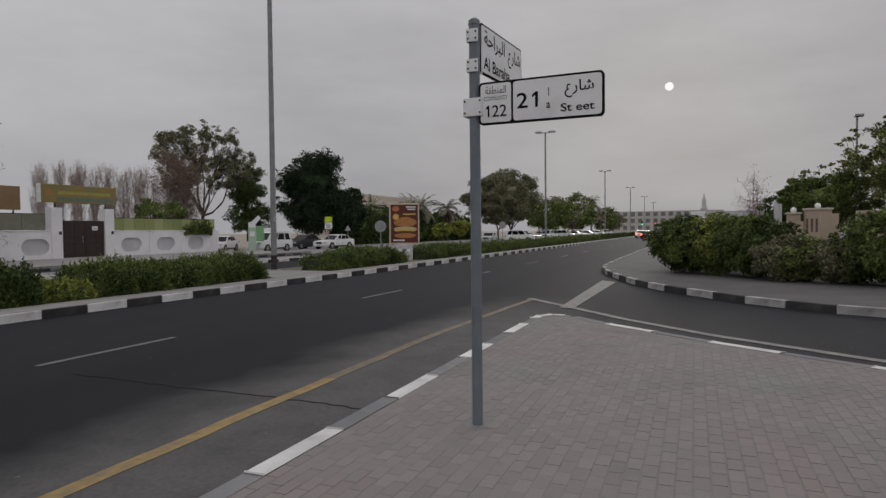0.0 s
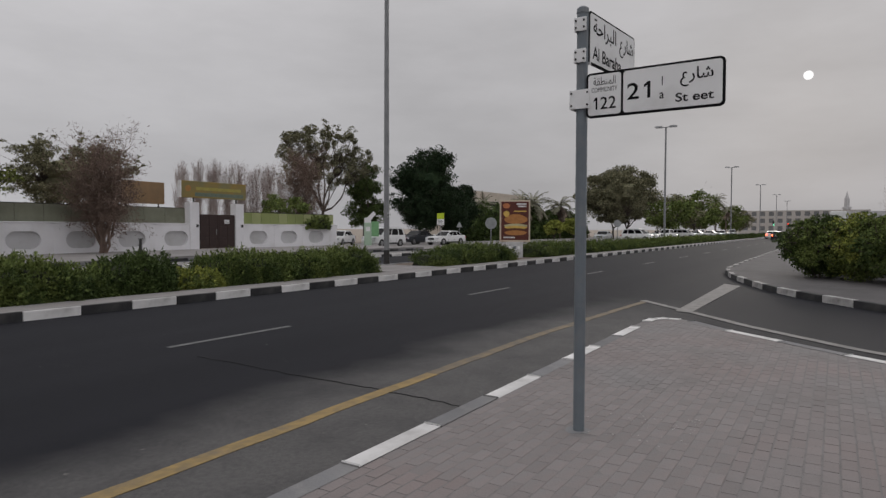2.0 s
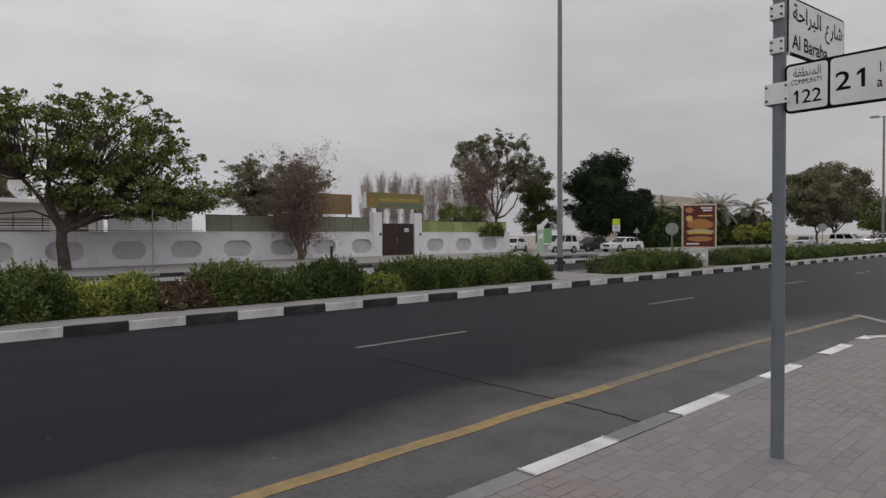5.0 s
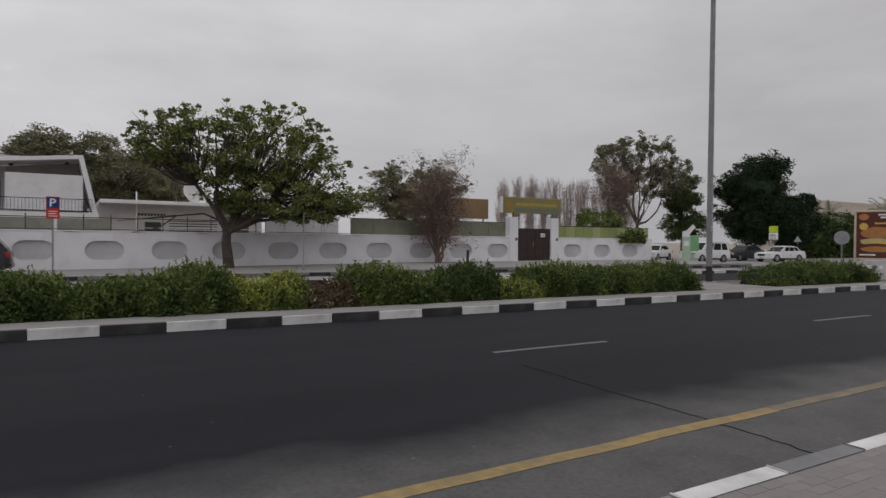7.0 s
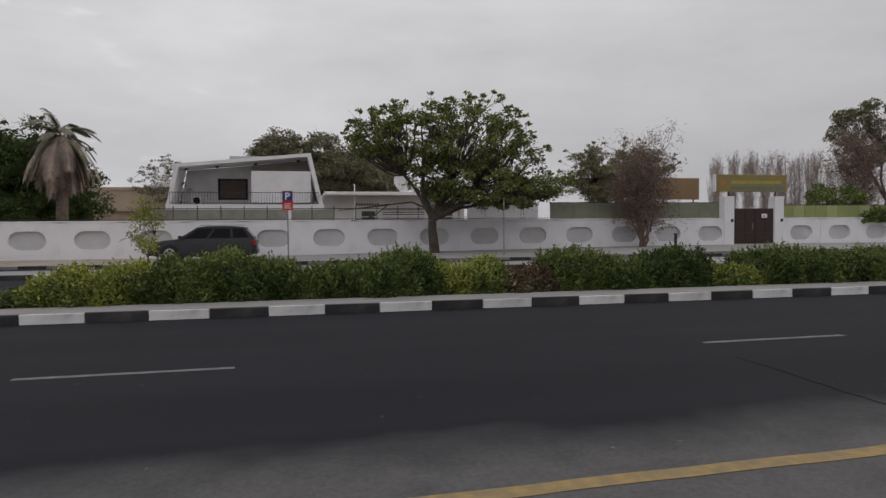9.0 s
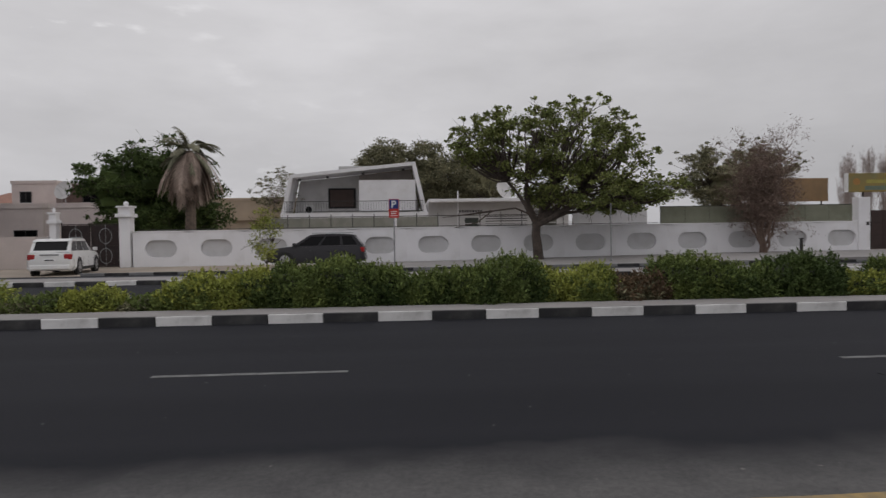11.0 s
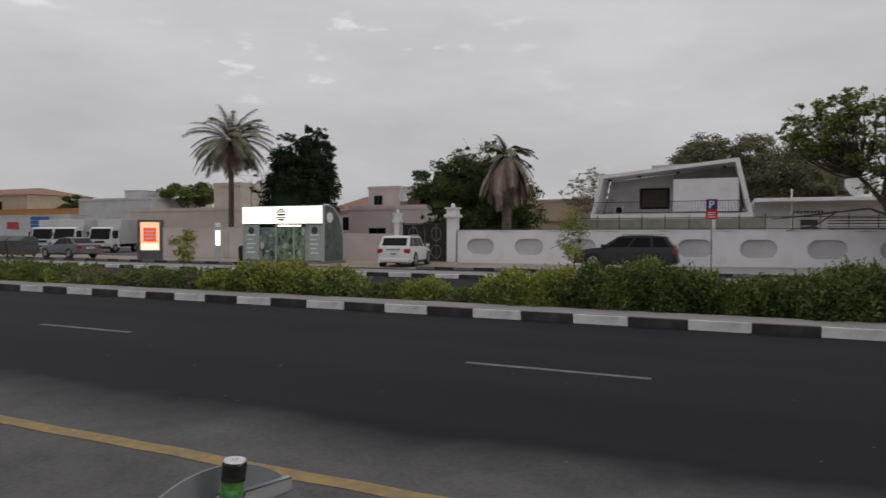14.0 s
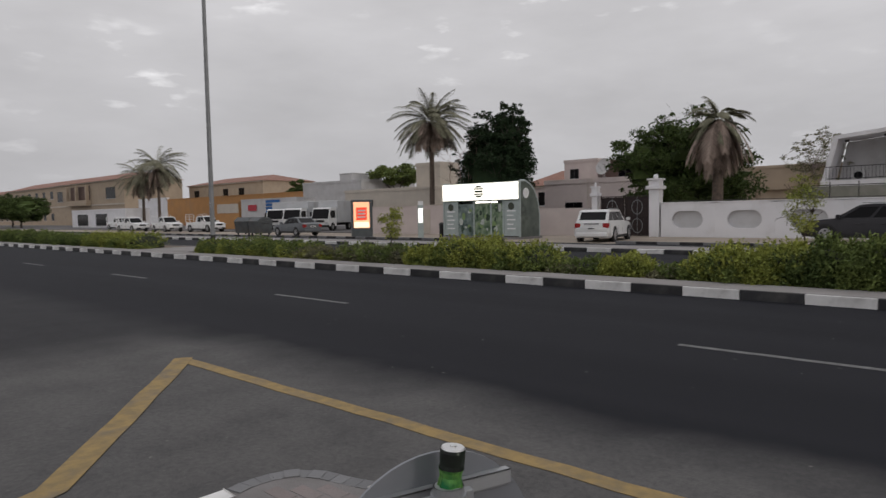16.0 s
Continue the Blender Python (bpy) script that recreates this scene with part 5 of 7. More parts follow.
# parking sign and a bare post by the far kerb
ps = thing("parking_sign", "red and blue parking sign on a thin post", "parking sign", -0.42, 28.0, far_z(0))
b = nb()
rod(b, (0, 0, -0.05), (0, 0, 3.1), 0.03, 0.03, 10)
part("post", b, GALVPOLE, ps)
pl = part("plate", bx(-0.22, -0.06, 2.28, 0.22, -0.04, 3.1, bevel=0.005), material("red_sign_sheet", (0.55, 0.03, 0.02), (0.48, 0.03, 0.02), 0.5, 3), ps, "red plate")
part("blue_field", bx(-0.2, -0.066, 2.68, 0.2, -0.06, 3.08), material("blue_sign_sheet", (0.015, 0.035, 0.2), rough=0.5), pl)
letters("P", (0.2, 0.3), pl, pose(0.0, -0.068, 2.88), SIGNWHITE, bold=0.02)
for k in range(3):
    bar(pl, -0.15, 2.36 + k * 0.09, 0.15 - 0.05 * (k % 2), 2.39 + k * 0.09, -0.0605, SIGNWHITE)
post2 = thing("thin_post", "thin bare grey metal post on the far pavement", "post", 9.9, 30.0, far_z(9.9))
b = nb()
rod(b, (0, 0, -0.05), (0, 0, 2.75), 0.028, 0.025, 10)
rod(b, (0, 0, 2.75), (0, 0, 2.78), 0.035, 0.03, 10)
part("post", b, GALVPOLE, post2)
b = nb()
rod(b, (0, 0, 0), (0, 0, 0.06), 0.07, 0.06, 10)
part("foot", b, KERB_G, post2)
marker = thing("marker_post", "short dark marker post beside a bare tree", "post", 21.7, 33.6, far_z(21))
b = nb()
rod(b, (0, 0, -0.05), (0, 0, 0.75), 0.09, 0.08, 10)
part("post", b, DARKMETAL, marker)
part("cap", bx(-0.1, -0.1, 0.75, 0.1, 0.1, 0.8, bevel=0.01), DARKMETAL, marker)

# advertising board in the median
bb = thing("advert_board", "advertising board with a burger poster on a concrete base", "billboard", 30.6, 14.4, 0.13, -62)
BROWN = material("maroon_poster", (0.09, 0.02, 0.015), (0.12, 0.03, 0.02), 0.5, 2)
fr = part("frame", bx(-0.8, -0.1, 0.82, 0.8, 0.1, 3.02, bevel=0.02), material("cream_frame", (0.62, 0.52, 0.4), (0.55, 0.46, 0.36), 0.6, 3), bb, "cream board frame")
part("base", bx(-0.42, -0.2, -0.05, 0.42, 0.2, 0.83, bevel=0.02), material("white_concrete", (0.6, 0.6, 0.6), (0.5, 0.5, 0.5), 0.85, 3, stain=(0.35, 0.34, 0.33), sscale=3), bb, "white concrete base")
ps_ = part("poster", bx(-0.72, -0.108, 0.92, 0.72, -0.1, 2.94), BROWN, fr, "maroon poster with a burger picture")
BUN, CHEESE, MEAT, SALAD = (material(n, c, rough=0.6) for n, c in (("bun_print", (0.5, 0.22, 0.07)), ("cheese_print", (0.75, 0.5, 0.12)), ("meat_print", (0.12, 0.04, 0.02)), ("salad_print", (0.55, 0.5, 0.3))))


def blob(parent, cx, cz, rx, rz_, y, mat, flat_low=False, name="poster_shape"):
    pts = [(cx + rx * math.cos(a) * (1 + 0.05 * math.sin(5 * a)), cz + rz_ * math.sin(a) * (0.5 if flat_low and math.sin(a) < 0 else 1)) for a in [k * math.pi / 14 for k in range(28)]]
    return part(name, prism(nb(), pts, y - 0.003, y, "y"), mat, parent)


blob(ps_, 0.05, 1.95, 0.6, 0.34, -0.1085, BUN, True)
blob(ps_, 0.05, 1.66, 0.62, 0.12, -0.1125, SALAD)
blob(ps_, 0.05, 1.58, 0.6, 0.09, -0.1165, CHEESE)
blob(ps_, 0.03, 1.46, 0.58, 0.09, -0.1205, MEAT)
blob(ps_, 0.03, 1.3, 0.58, 0.13, -0.1245, BUN)
blob(ps_, -0.45, 2.3, 0.16, 0.16, -0.1165, CHEESE)
blob(ps_, -0.45, 2.72, 0.19, 0.14, -0.1085, material("logo_orange", (0.55, 0.2, 0.08), rough=0.6), name="logo_shape")
for k, (a_, b_, z_) in enumerate(((0.08, 0.6, 2.78), (0.16, 0.58, 2.66), (-0.05, 0.6, 2.4), (-0.6, 0.0, 1.02))):
    bar(ps_, a_, z_, b_, z_ + 0.07, -0.1085, SIGNWHITE if k != 2 else CHEESE)
for k in range(3):
    bar(bb, -0.3 + k * 0.22, 0.45, -0.16 + k * 0.22, 0.6, -0.2005, (SIGNWHITE, GREYPOLE, SIGNWHITE)[k], name="sticker")


def back_sign(x, y, z, h, rz, lab, disc=0.3, face=None):
    t = thing("road_sign", lab, "road sign", x, y, z, rz, group="road signs by the median")
    b = nb()
    rod(b, (0, 0, -0.05), (0, 0, h), 0.03, 0.03, 10)
    part("post", b, GALVPOLE, t)
    b = nb()
    rod(b, (0, -0.035, h - disc), (0, -0.045, h - disc), disc, disc, 28)
    d = part("disc", b, face or SIGNGREY, t)
    b = nb()
    rod(b, (0, -0.045, h - disc), (0, -0.049, h - disc), disc * 0.82, disc * 0.82, 28)
    part("disc_face", b, SIGNGREY if face else GALV, d)
    return t


SIGNGREY = material("grey_sign_sheet", (0.36, 0.37, 0.38), (0.3, 0.31, 0.32), 0.5, 3)
back_sign(29.6, 15.3, 0.13, 2.1, -60, "round grey road sign on a post behind shrubs")
back_sign(52.6, 15.4, 0.13, 2.3, -70, "round grey road sign on a post along the median", face=GALV)
ys = thing("school_sign", "yellow-green warning sign above a white panel on a post", "road sign", 54.6, 34.0, 0.02, -58)
b = nb()
rod(b, (0, 0, -0.05), (0, 0, 3.15), 0.035, 0.035, 10)
part("post", b, GALVPOLE, ys)
part("upper_panel", bx(-0.36, -0.06, 2.62, 0.36, -0.04, 3.2, bevel=0.004), material("fluorescent_yellow", (0.55, 0.7, 0.03), rough=0.5), ys)
o = part("lower_panel", bx(-0.36, -0.06, 2.0, 0.36, -0.04, 2.6, bevel=0.004), SIGNWHITE, ys)
for k in range(4):
    bar(o, -0.26, 2.08 + k * 0.12, 0.26 - 0.1 * (k % 2), 2.13 + k * 0.12, -0.0605, (BLACK, GREYPOLE)[k % 2])
ts = thing("warning_sign", "small triangular sign on a post by parked cars", "road sign", 57.0, 33.2, 0.02, -58)
b = nb()
rod(b, (0, 0, -0.05), (0, 0, 2.3), 0.03, 0.03, 8)
part("post", b, GALVPOLE, ts)
part("triangle", prism(nb(), [(-0.32, 1.8), (0.32, 1.8), (0.0, 2.36)], -0.05, -0.035, "y"), SIGNGREY, ts)

# parking meter
pm = thing("parking_meter", "white and green parking ticket machine with tilted solar panel", "parking meter", 43.6, 34.6, 0.05, -50)
PALEGREEN = material("green_meter_paint", (0.2, 0.42, 0.2), (0.17, 0.36, 0.17), 0.5, 3)
part("body", bx(-0.32, -0.2, -0.05, 0.32, 0.2, 2.1, bevel=0.04), material("pale_green_panel", (0.42, 0.55, 0.42), (0.38, 0.5, 0.38), 0.5, 3), pm)
part("side_panel", bx(0.321, -0.2, 0.9, 0.95, 0.2, 2.2, bevel=0.03), PALEGREEN, pm)
part("screen", bx(-0.18, -0.206, 1.35, 0.18, -0.2, 1.75), SIGNWHITE, pm)
b = prism(nb(), [(-0.3, 2.1), (0.28, 2.1), (0.28, 2.35), (0.7, 2.85), (0.5, 3.1), (-0.05, 2.55), (-0.3, 2.5)], -0.16, 0.16, "y")
part("solar_hood", b, WHITEWALL, pm, "white tilted hood")

# ---------------------------------------------------------------- gate and its sign board
gz = far_z(28)
gate = thing("gate_1", "dark brown double metal gate between white posts", "gate", 28.9, WY + 0.1, gz, kind="structure")
GATEBROWN = material("dark_brown_gate", (0.045, 0.025, 0.022), (0.035, 0.02, 0.018), 0.55, 3, bump=0.1)
for s in (-1, 1):
    leaf = part("gate_leaf", bx(min(s * 0.01, s * 1.5), -0.03, 0.03, max(s * 0.01, s * 1.5), 0.03, 2.32), GATEBROWN, gate)
    for z0, z1 in ((0.15, 0.75), (0.85, 1.5), (1.6, 2.22)):
        for x0 in (0.12, 0.82):
            part("raised_panel", bx(min(s * x0, s * (x0 + 0.58)), -0.05, z0, max(s * x0, s * (x0 + 0.58)), -0.03, z1, bevel=0.012), GATEBROWN, leaf)
b = nb()
rod(b, (-0.12, -0.06, 0.95), (-0.12, -0.06, 1.35), 0.018, 0.018, 8)
part("handle", b, GALV, gate)
o = part("notice", bx(0.55, -0.057, 1.72, 0.95, -0.05, 1.98), SIGNWHITE, gate, "small white notice")
bar(o, 0.62, 1.8, 0.88, 1.84, -0.0575, BLACK)
for nm, x0, x1 in (("gate_post", 26.62, 27.34), ("gate_post", 30.34, 31.05)):
    g = thing(nm, "white painted gate post", "gate post", (x0 + x1) / 2, WY, gz - 0.1, group="gate posts")
    w = (x1 - x0) / 2
    part("shaft", bx(-w, -0.06, 0, w, 0.5, 3.2, bevel=0.02), WHITEWALL, g)
    part("lamp_tag", bx(w * 0.3, -0.08, 1.55, w * 0.8, -0.06, 1.75), DARKMETAL, g, "small dark wall plate")
gs = thing("gate_sign", "faded yellow and green sign board above a gate", "sign board", 28.6, WY + 0.1, gz + 3.05)
BOARD = material("faded_yellow_board", (0.3, 0.2, 0.05), (0.2, 0.18, 0.08), 0.6, 0.9, stain=(0.2, 0.24, 0.15), sscale=0.5)
o = part("board", bx(-2.6, -0.15, 0.35, 2.65, 0.15, 1.45, bevel=0.02), BOARD, gs)
bar(o, -1.5, 0.86, 2.2, 1.06, -0.151, material("faded_yellow_print", (0.38, 0.33, 0.08), rough=0.6))
bar(o, -1.6, 0.45, 2.4, 0.7, -0.151, material("faded_green_print", (0.16, 0.2, 0.15), rough=0.6))
blob(o, -2.1, 0.95, 0.22, 0.2, -0.151, material("faded_orange_print", (0.4, 0.2, 0.06), rough=0.6), name="logo_shape")
part("side_edge", bx(-2.66, -0.15, 0.35, -2.601, 0.15, 1.45), SIGNWHITE, gs)
for x in (-1.6, 1.9):
    b = nb()
    rod(b, (x, 0, 0.0), (x, 0, 0.36), 0.05, 0.05, 8)
    part("leg", b, DARKMETAL, gs)
ob_ = thing("sign_board", "weathered orange board standing behind a wall", "sign board", 25.2, 38.6, gz)
part("board", bx(-1.55, -0.06, 3.0, 1.45, 0.06, 4.45, bevel=0.01), material("weathered_orange_board", (0.3, 0.19, 0.1), (0.24, 0.16, 0.09), 0.7, 1.5), ob_)
for x in (-1.2, 1.1):
    b = nb()
    rod(b, (x, 0.1, -0.1), (x, 0.1, 4.2), 0.05, 0.05, 8)
    part("leg", b, DARKMETAL, ob_)

# screens above the wall
GREENSCR = material("faded_green_screen", (0.2, 0.205, 0.15), (0.15, 0.155, 0.11), 0.6, 0.7, stain=(0.24, 0.25, 0.19), sscale=1.2)
LIMESCR = material("lime_green_screen", (0.24, 0.28, 0.1), (0.2, 0.235, 0.085), 0.6, 0.6)
LIMESCR2 = material("pale_lime_screen", (0.31, 0.34, 0.15), (0.27, 0.3, 0.13), 0.6, 0.6)


def screen(label, x0, x1, z0, z1, mats, y=WY + 0.3, step=1.2):
    t = thing("fence_screen", label, "fence", x0, y, 0, group="screens above the wall")
    n = max(1, round((x1 - x0) / step))
    for k in range(n):
        a, c = (x1 - x0) * k / n, (x1 - x0) * (k + 1) / n
        part("panel", bx(a + 0.01, 0, z0, c - 0.01, 0.02, z1), mats[k % len(mats)], t)
        b = nb()
        rod(b, (a, 0.04, z0 - 0.4), (a, 0.04, z1 + 0.05), 0.025, 0.025, 6)
        part("upright", b, DARKMETAL, t)
    part("top_rail", bx(0, 0.0, z1, x1 - x0, 0.04, z1 + 0.04), DARKMETAL, t)
    return t


screen("faded green sheet fence above a white wall", 14.9, 26.5, WTOP + 0.06, 2.9, [GREENSCR], step=1.45)
screen("bright green striped fence above a white wall", 31.2, 40.9, WTOP + 0.06, 2.75, [LIMESCR, LIMESCR2, LIMESCR], step=0.9)
screen("white panel fence above a white wall", 10.2, 14.8, 1.7, 2.85, [WHITEWALL], y=38.0, step=1.2)
rail_fence = thing("railing", "thin dark railing along the top of a white wall", "railing", -14.6, WY + 0.18, WTOP + 0.05)
b = nb()
rod(b, (0, 0, 0.06), (29.3, 0, 0.06), 0.018, 0.018, 6)
part("rail", b, DARKMETAL, rail_fence)
b = nb()
for k in range(25):
    rod(b, (k * 1.2, 0, -0.02), (k * 1.2, 0, 0.07), 0.015, 0.015, 6)
part("stub_post", b, DARKMETAL, rail_fence)

# ---------------------------------------------------------------- houses


def window(parent, x0, z0, x1, z1, y, frame_mat=None, glass=None, sill=True):
    """A window set in a wall that faces -y."""
    w = part("window", bx(x0, y - 0.02, z0, x1, y + 0.1, z1), glass or GLASS_DARK, parent)
    b = nb()
    f = 0.06
    box(b, x0 - f, y - 0.05, z0 - f, x0, y, z1 + f)
    box(b, x1, y - 0.05, z0 - f, x1 + f, y, z1 + f)
    box(b, x0, y - 0.05, z1, x1, y, z1 + f)
    box(b, x0, y - 0.05, z0 - f, x1, y, z0)
    box(b, (x0 + x1) / 2 - 0.025, y - 0.045, z0, (x0 + x1) / 2 + 0.025, y - 0.021, z1)
    part("frame", b, frame_mat or DARKMETAL, w)
    if sill:
        part("sill", bx(x0 - 0.12, y - 0.14, z0 - 0.14, x1 + 0.12, y, z0 - 0.065), frame_mat or WHITEWALL, w)
    return w


GREYRENDER = material("grey_white_render", (0.56, 0.55, 0.55), (0.5, 0.49, 0.49), 0.85, 0.8, stain=(0.38, 0.37, 0.36), sscale=0.6)
SOFFIT = material("grey_brown_soffit", (0.4, 0.36, 0.33), (0.34, 0.3, 0.28), 0.85, 1.5)
villa = thing("house", "white modern house with a slanted frame and balcony", "house", 0, 50, 0)
fr_o = [(-9.6, 2.8), (-8.8, 6.25), (0.95, 7.2), (1.95, 2.8)]
fr_i = [(-9.28, 2.8), (-8.56, 6.02), (0.7, 6.92), (1.62, 2.8)]
b = nb()
for q in range(3):
    o1, o2, i1, i2 = fr_o[q], fr_o[q + 1], fr_i[q], fr_i[q + 1]
    prism(b, [o1, o2, i2, i1], 0, 3.2, "y")
part("slanted_frame", b, WHITEWALL, villa, "white slanted concrete frame")
part("wall", prism(nb(), [(-9.0, 2.8), (-8.4, 5.96), (0.6, 6.8), (1.45, 2.8)], 2.6, 3.0, "y"), GREYRENDER, villa)
part("soffit", prism(nb(), [(-3.6, 5.4), (-3.6, 6.39), (0.6, 6.8), (0.9, 5.5)], 2.35, 2.598, "y"), SOFFIT, villa)
part("white_panel", bx(-3.48, 0.25, 3.4, 0.95, 0.4, 5.8), WHITEWALL, villa, "white balcony screen wall")
window(villa, -6.1, 3.75, -3.95, 5.3, 2.6, sill=False)
part("window_shade", bx(-5.98, 2.5, 3.84, -4.07, 2.52, 5.22), material("brown_window_shade", (0.06, 0.034, 0.028), (0.045, 0.026, 0.022), 0.6, 2), villa, "dark brown window shade")
part("balcony_slab", bx(-9.5, -0.3, 2.75, 1.9, 3.2, 3.25), WHITEWALL, villa)
b = nb()
for z in (3.36, 4.15):
    rod(b, (-9.2, -0.2, z), (1.5, -0.2, z), 0.025, 0.025, 6)
part("balcony_rail", b, DARKMETAL, villa)
balusters = None
for k in range(54):
    if balusters is None:
        b = nb()
        rod(b, (0, 0, 3.25), (0, 0, 4.15), 0.013, 0.013, 5)
        bal = part("baluster", b, DARKMETAL, villa)
        balusters = bal.data
    else:
        bal = new("baluster", balusters)
        bal.parent = villa
    bal.location = (-9.2 + k * 0.2019, -0.2, 0)
for x in (-8.2, -6.0, -3.2, 0.0):
    part("soffit_lamp", bx(x - 0.12, 1.0, 6.0 + 0.09 * (x + 8.2) - 0.14, x + 0.12, 1.2, 6.0 + 0.09 * (x + 8.2)), DARKMETAL, villa)
part("lower_wall", bx(-9.4, 0.4, -0.1, 1.9, 3.2, 2.75), GREYRENDER, villa)
part("wing_wall", bx(1.96, 1.2, -0.1, 13.4, 8, 4.0), GREYRENDER, villa)
part("wing_roof", bx(1.96, -0.2, 4.0, 13.6, 8.2, 4.25, bevel=0.02), WHITEWALL, villa)
part("wing_door", bx(4.9, 1.14, 0.2, 6.0, 1.199, 2.75), material("dark_green_door", (0.05, 0.06, 0.05), (0.035, 0.04, 0.035), 0.5, 3), villa, "dark green side door")
for k in range(9):
    bar(villa, 4.45 + k * 0.215, 3.2, 4.59 + k * 0.215, 3.38, 1.199, DARKMETAL, name="wall_letter_bar", t=0.04)
window(villa, 10.6, 2.2, 12.4, 3.3, 1.2, frame_mat=GREYRENDER, glass=material("grey_curtained_window", (0.2, 0.2, 0.19), (0.15, 0.15, 0.145), 0.3, 2), sill=False)
b = nb()
rod(b, (4.3, 0.5, 2.0), (4.3, 0.5, 4.9), 0.05, 0.05, 8)
part("vent_pipe", b, WHITEWALL, villa)
acu = part("air_conditioner", bx(-8.0, 1.6, 3.26, -7.2, 2.0, 3.95, bevel=0.02), GREYRENDER, villa)
b = nb()
rod(b, (-7.6, 1.58, 3.6), (-7.6, 1.6, 3.6), 0.26, 0.26, 20)
part("fan_grille", b, BLACK, acu)
part("rear_block", bx(-5.5, 5, 2.8, -2.5, 9, 7.4), GREYRENDER, villa)
terrace = thing("terrace_screen", "terrace screen of dusty green glass panels and thin posts", "fence", -9.6, 45.0, 0)
for k in range(8):
    part("glass_panel", bx(k * 1.5 + 0.03, 0, 1.6, k * 1.5 + 1.47, 0.02, 2.75), material("dusty_terrace_glass", (0.25, 0.25, 0.215), (0.2, 0.2, 0.17), 0.5, 0.9, stain=(0.33, 0.31, 0.28), sscale=1.4), terrace)
for k in range(18):
    b = nb()
    rod(b, (k * 1.5, 0.03, -0.05), (k * 1.5, 0.03, 3.0), 0.03, 0.03, 6)
    part("post", b, DARKMETAL, terrace)
for z in (1.62, 2.2, 2.78):
    part("rail", bx(12.0 if z != 2.78 else 0, 0.01, z, 25.4, 0.04, z + 0.05), DARKMETAL if z != 2.2 else GREYRENDER, terrace)
for k in range(5):
    part("slat", bx(15.4, 0.02, 2.0 + k * 0.17, 18.4, 0.05, 2.06 + k * 0.17), DARKMETAL, terrace)
part("olive_panel", bx(18.7, 0.02, 1.6, 20.5, 0.06, 2.65), material("olive_sheet", (0.09, 0.09, 0.07), (0.07, 0.07, 0.055), 0.6, 2), terrace, "dark olive sheet panel")
part("white_post", bx(8.85, -0.05, 0, 9.1, 0.1, 2.9), WHITEWALL, terrace)


def dish(x, y, z, r, rz, mast=1.6):
    t = thing("satellite_dish", "pale round satellite dish on a mast", "satellite dish", x, y, z, rz)
    b = nb()
    n = 24
    rings = []
    for k in range(6):
        rr = r * k / 5
        rings.append([b.verts.new((rr * math.cos(2 * math.pi * i / n), -0.02 - 0.3 * (rr ** 2) / r + 0.3 * r, rr * math.sin(2 * math.pi * i / n))) for i in range(n)] if k else [b.verts.new((0, 0.3 * r - 0.02, 0))])
    for i in range(n):
        b.faces.new((rings[0][0], rings[1][(i + 1) % n], rings[1][i]))
        for k in range(1, 5):
            b.faces.new((rings[k][i], rings[k][(i + 1) % n], rings[k + 1][(i + 1) % n], rings[k + 1][i]))
    part("reflector", b, GREYRENDER, t, smooth=True).matrix_basis = pose(0, 0, 0, -20)
    b = nb()
    rod(b, (0, 0.25 * r, -mast), (0, 0.25 * r, 0), 0.05, 0.05, 8)
    part("mast", b, GALV, t)
    b = nb()
    rod(b, (0, 0, -r * 0.7), (0, -r * 0.9, 0.1), 0.02, 0.02, 6)
    part("feed_arm", b, GALV, t)


dish(8.1, 51.0, 5.0, 0.78, 35, 0.8)
PINK = material("pinkish_render", (0.62, 0.54, 0.51), (0.56, 0.48, 0.46), 0.85, 0.8, stain=(0.5, 0.43, 0.41), sscale=0.5)
BEIGE = material("beige_render", (0.45, 0.36, 0.27), (0.4, 0.32, 0.24), 0.85, 0.8, stain=(0.35, 0.28, 0.22), sscale=0.5)
CREAM = material("cream_render", (0.56, 0.5, 0.43), (0.5, 0.45, 0.39), 0.85, 0.8, stain=(0.42, 0.38, 0.33), sscale=0.5)
ORANGE = material("orange_render", (0.5, 0.26, 0.1), (0.45, 0.23, 0.09), 0.85, 0.8, stain=(0.4, 0.24, 0.13), sscale=0.4)
ROOFRED = material("brown_red_roof", (0.3, 0.16, 0.12), (0.24, 0.13, 0.1), 0.85, 2, bump=0.3)
BROWNST = material("brown_stone", (0.15, 0.1, 0.085), (0.11, 0.075, 0.065), 0.85, 3)


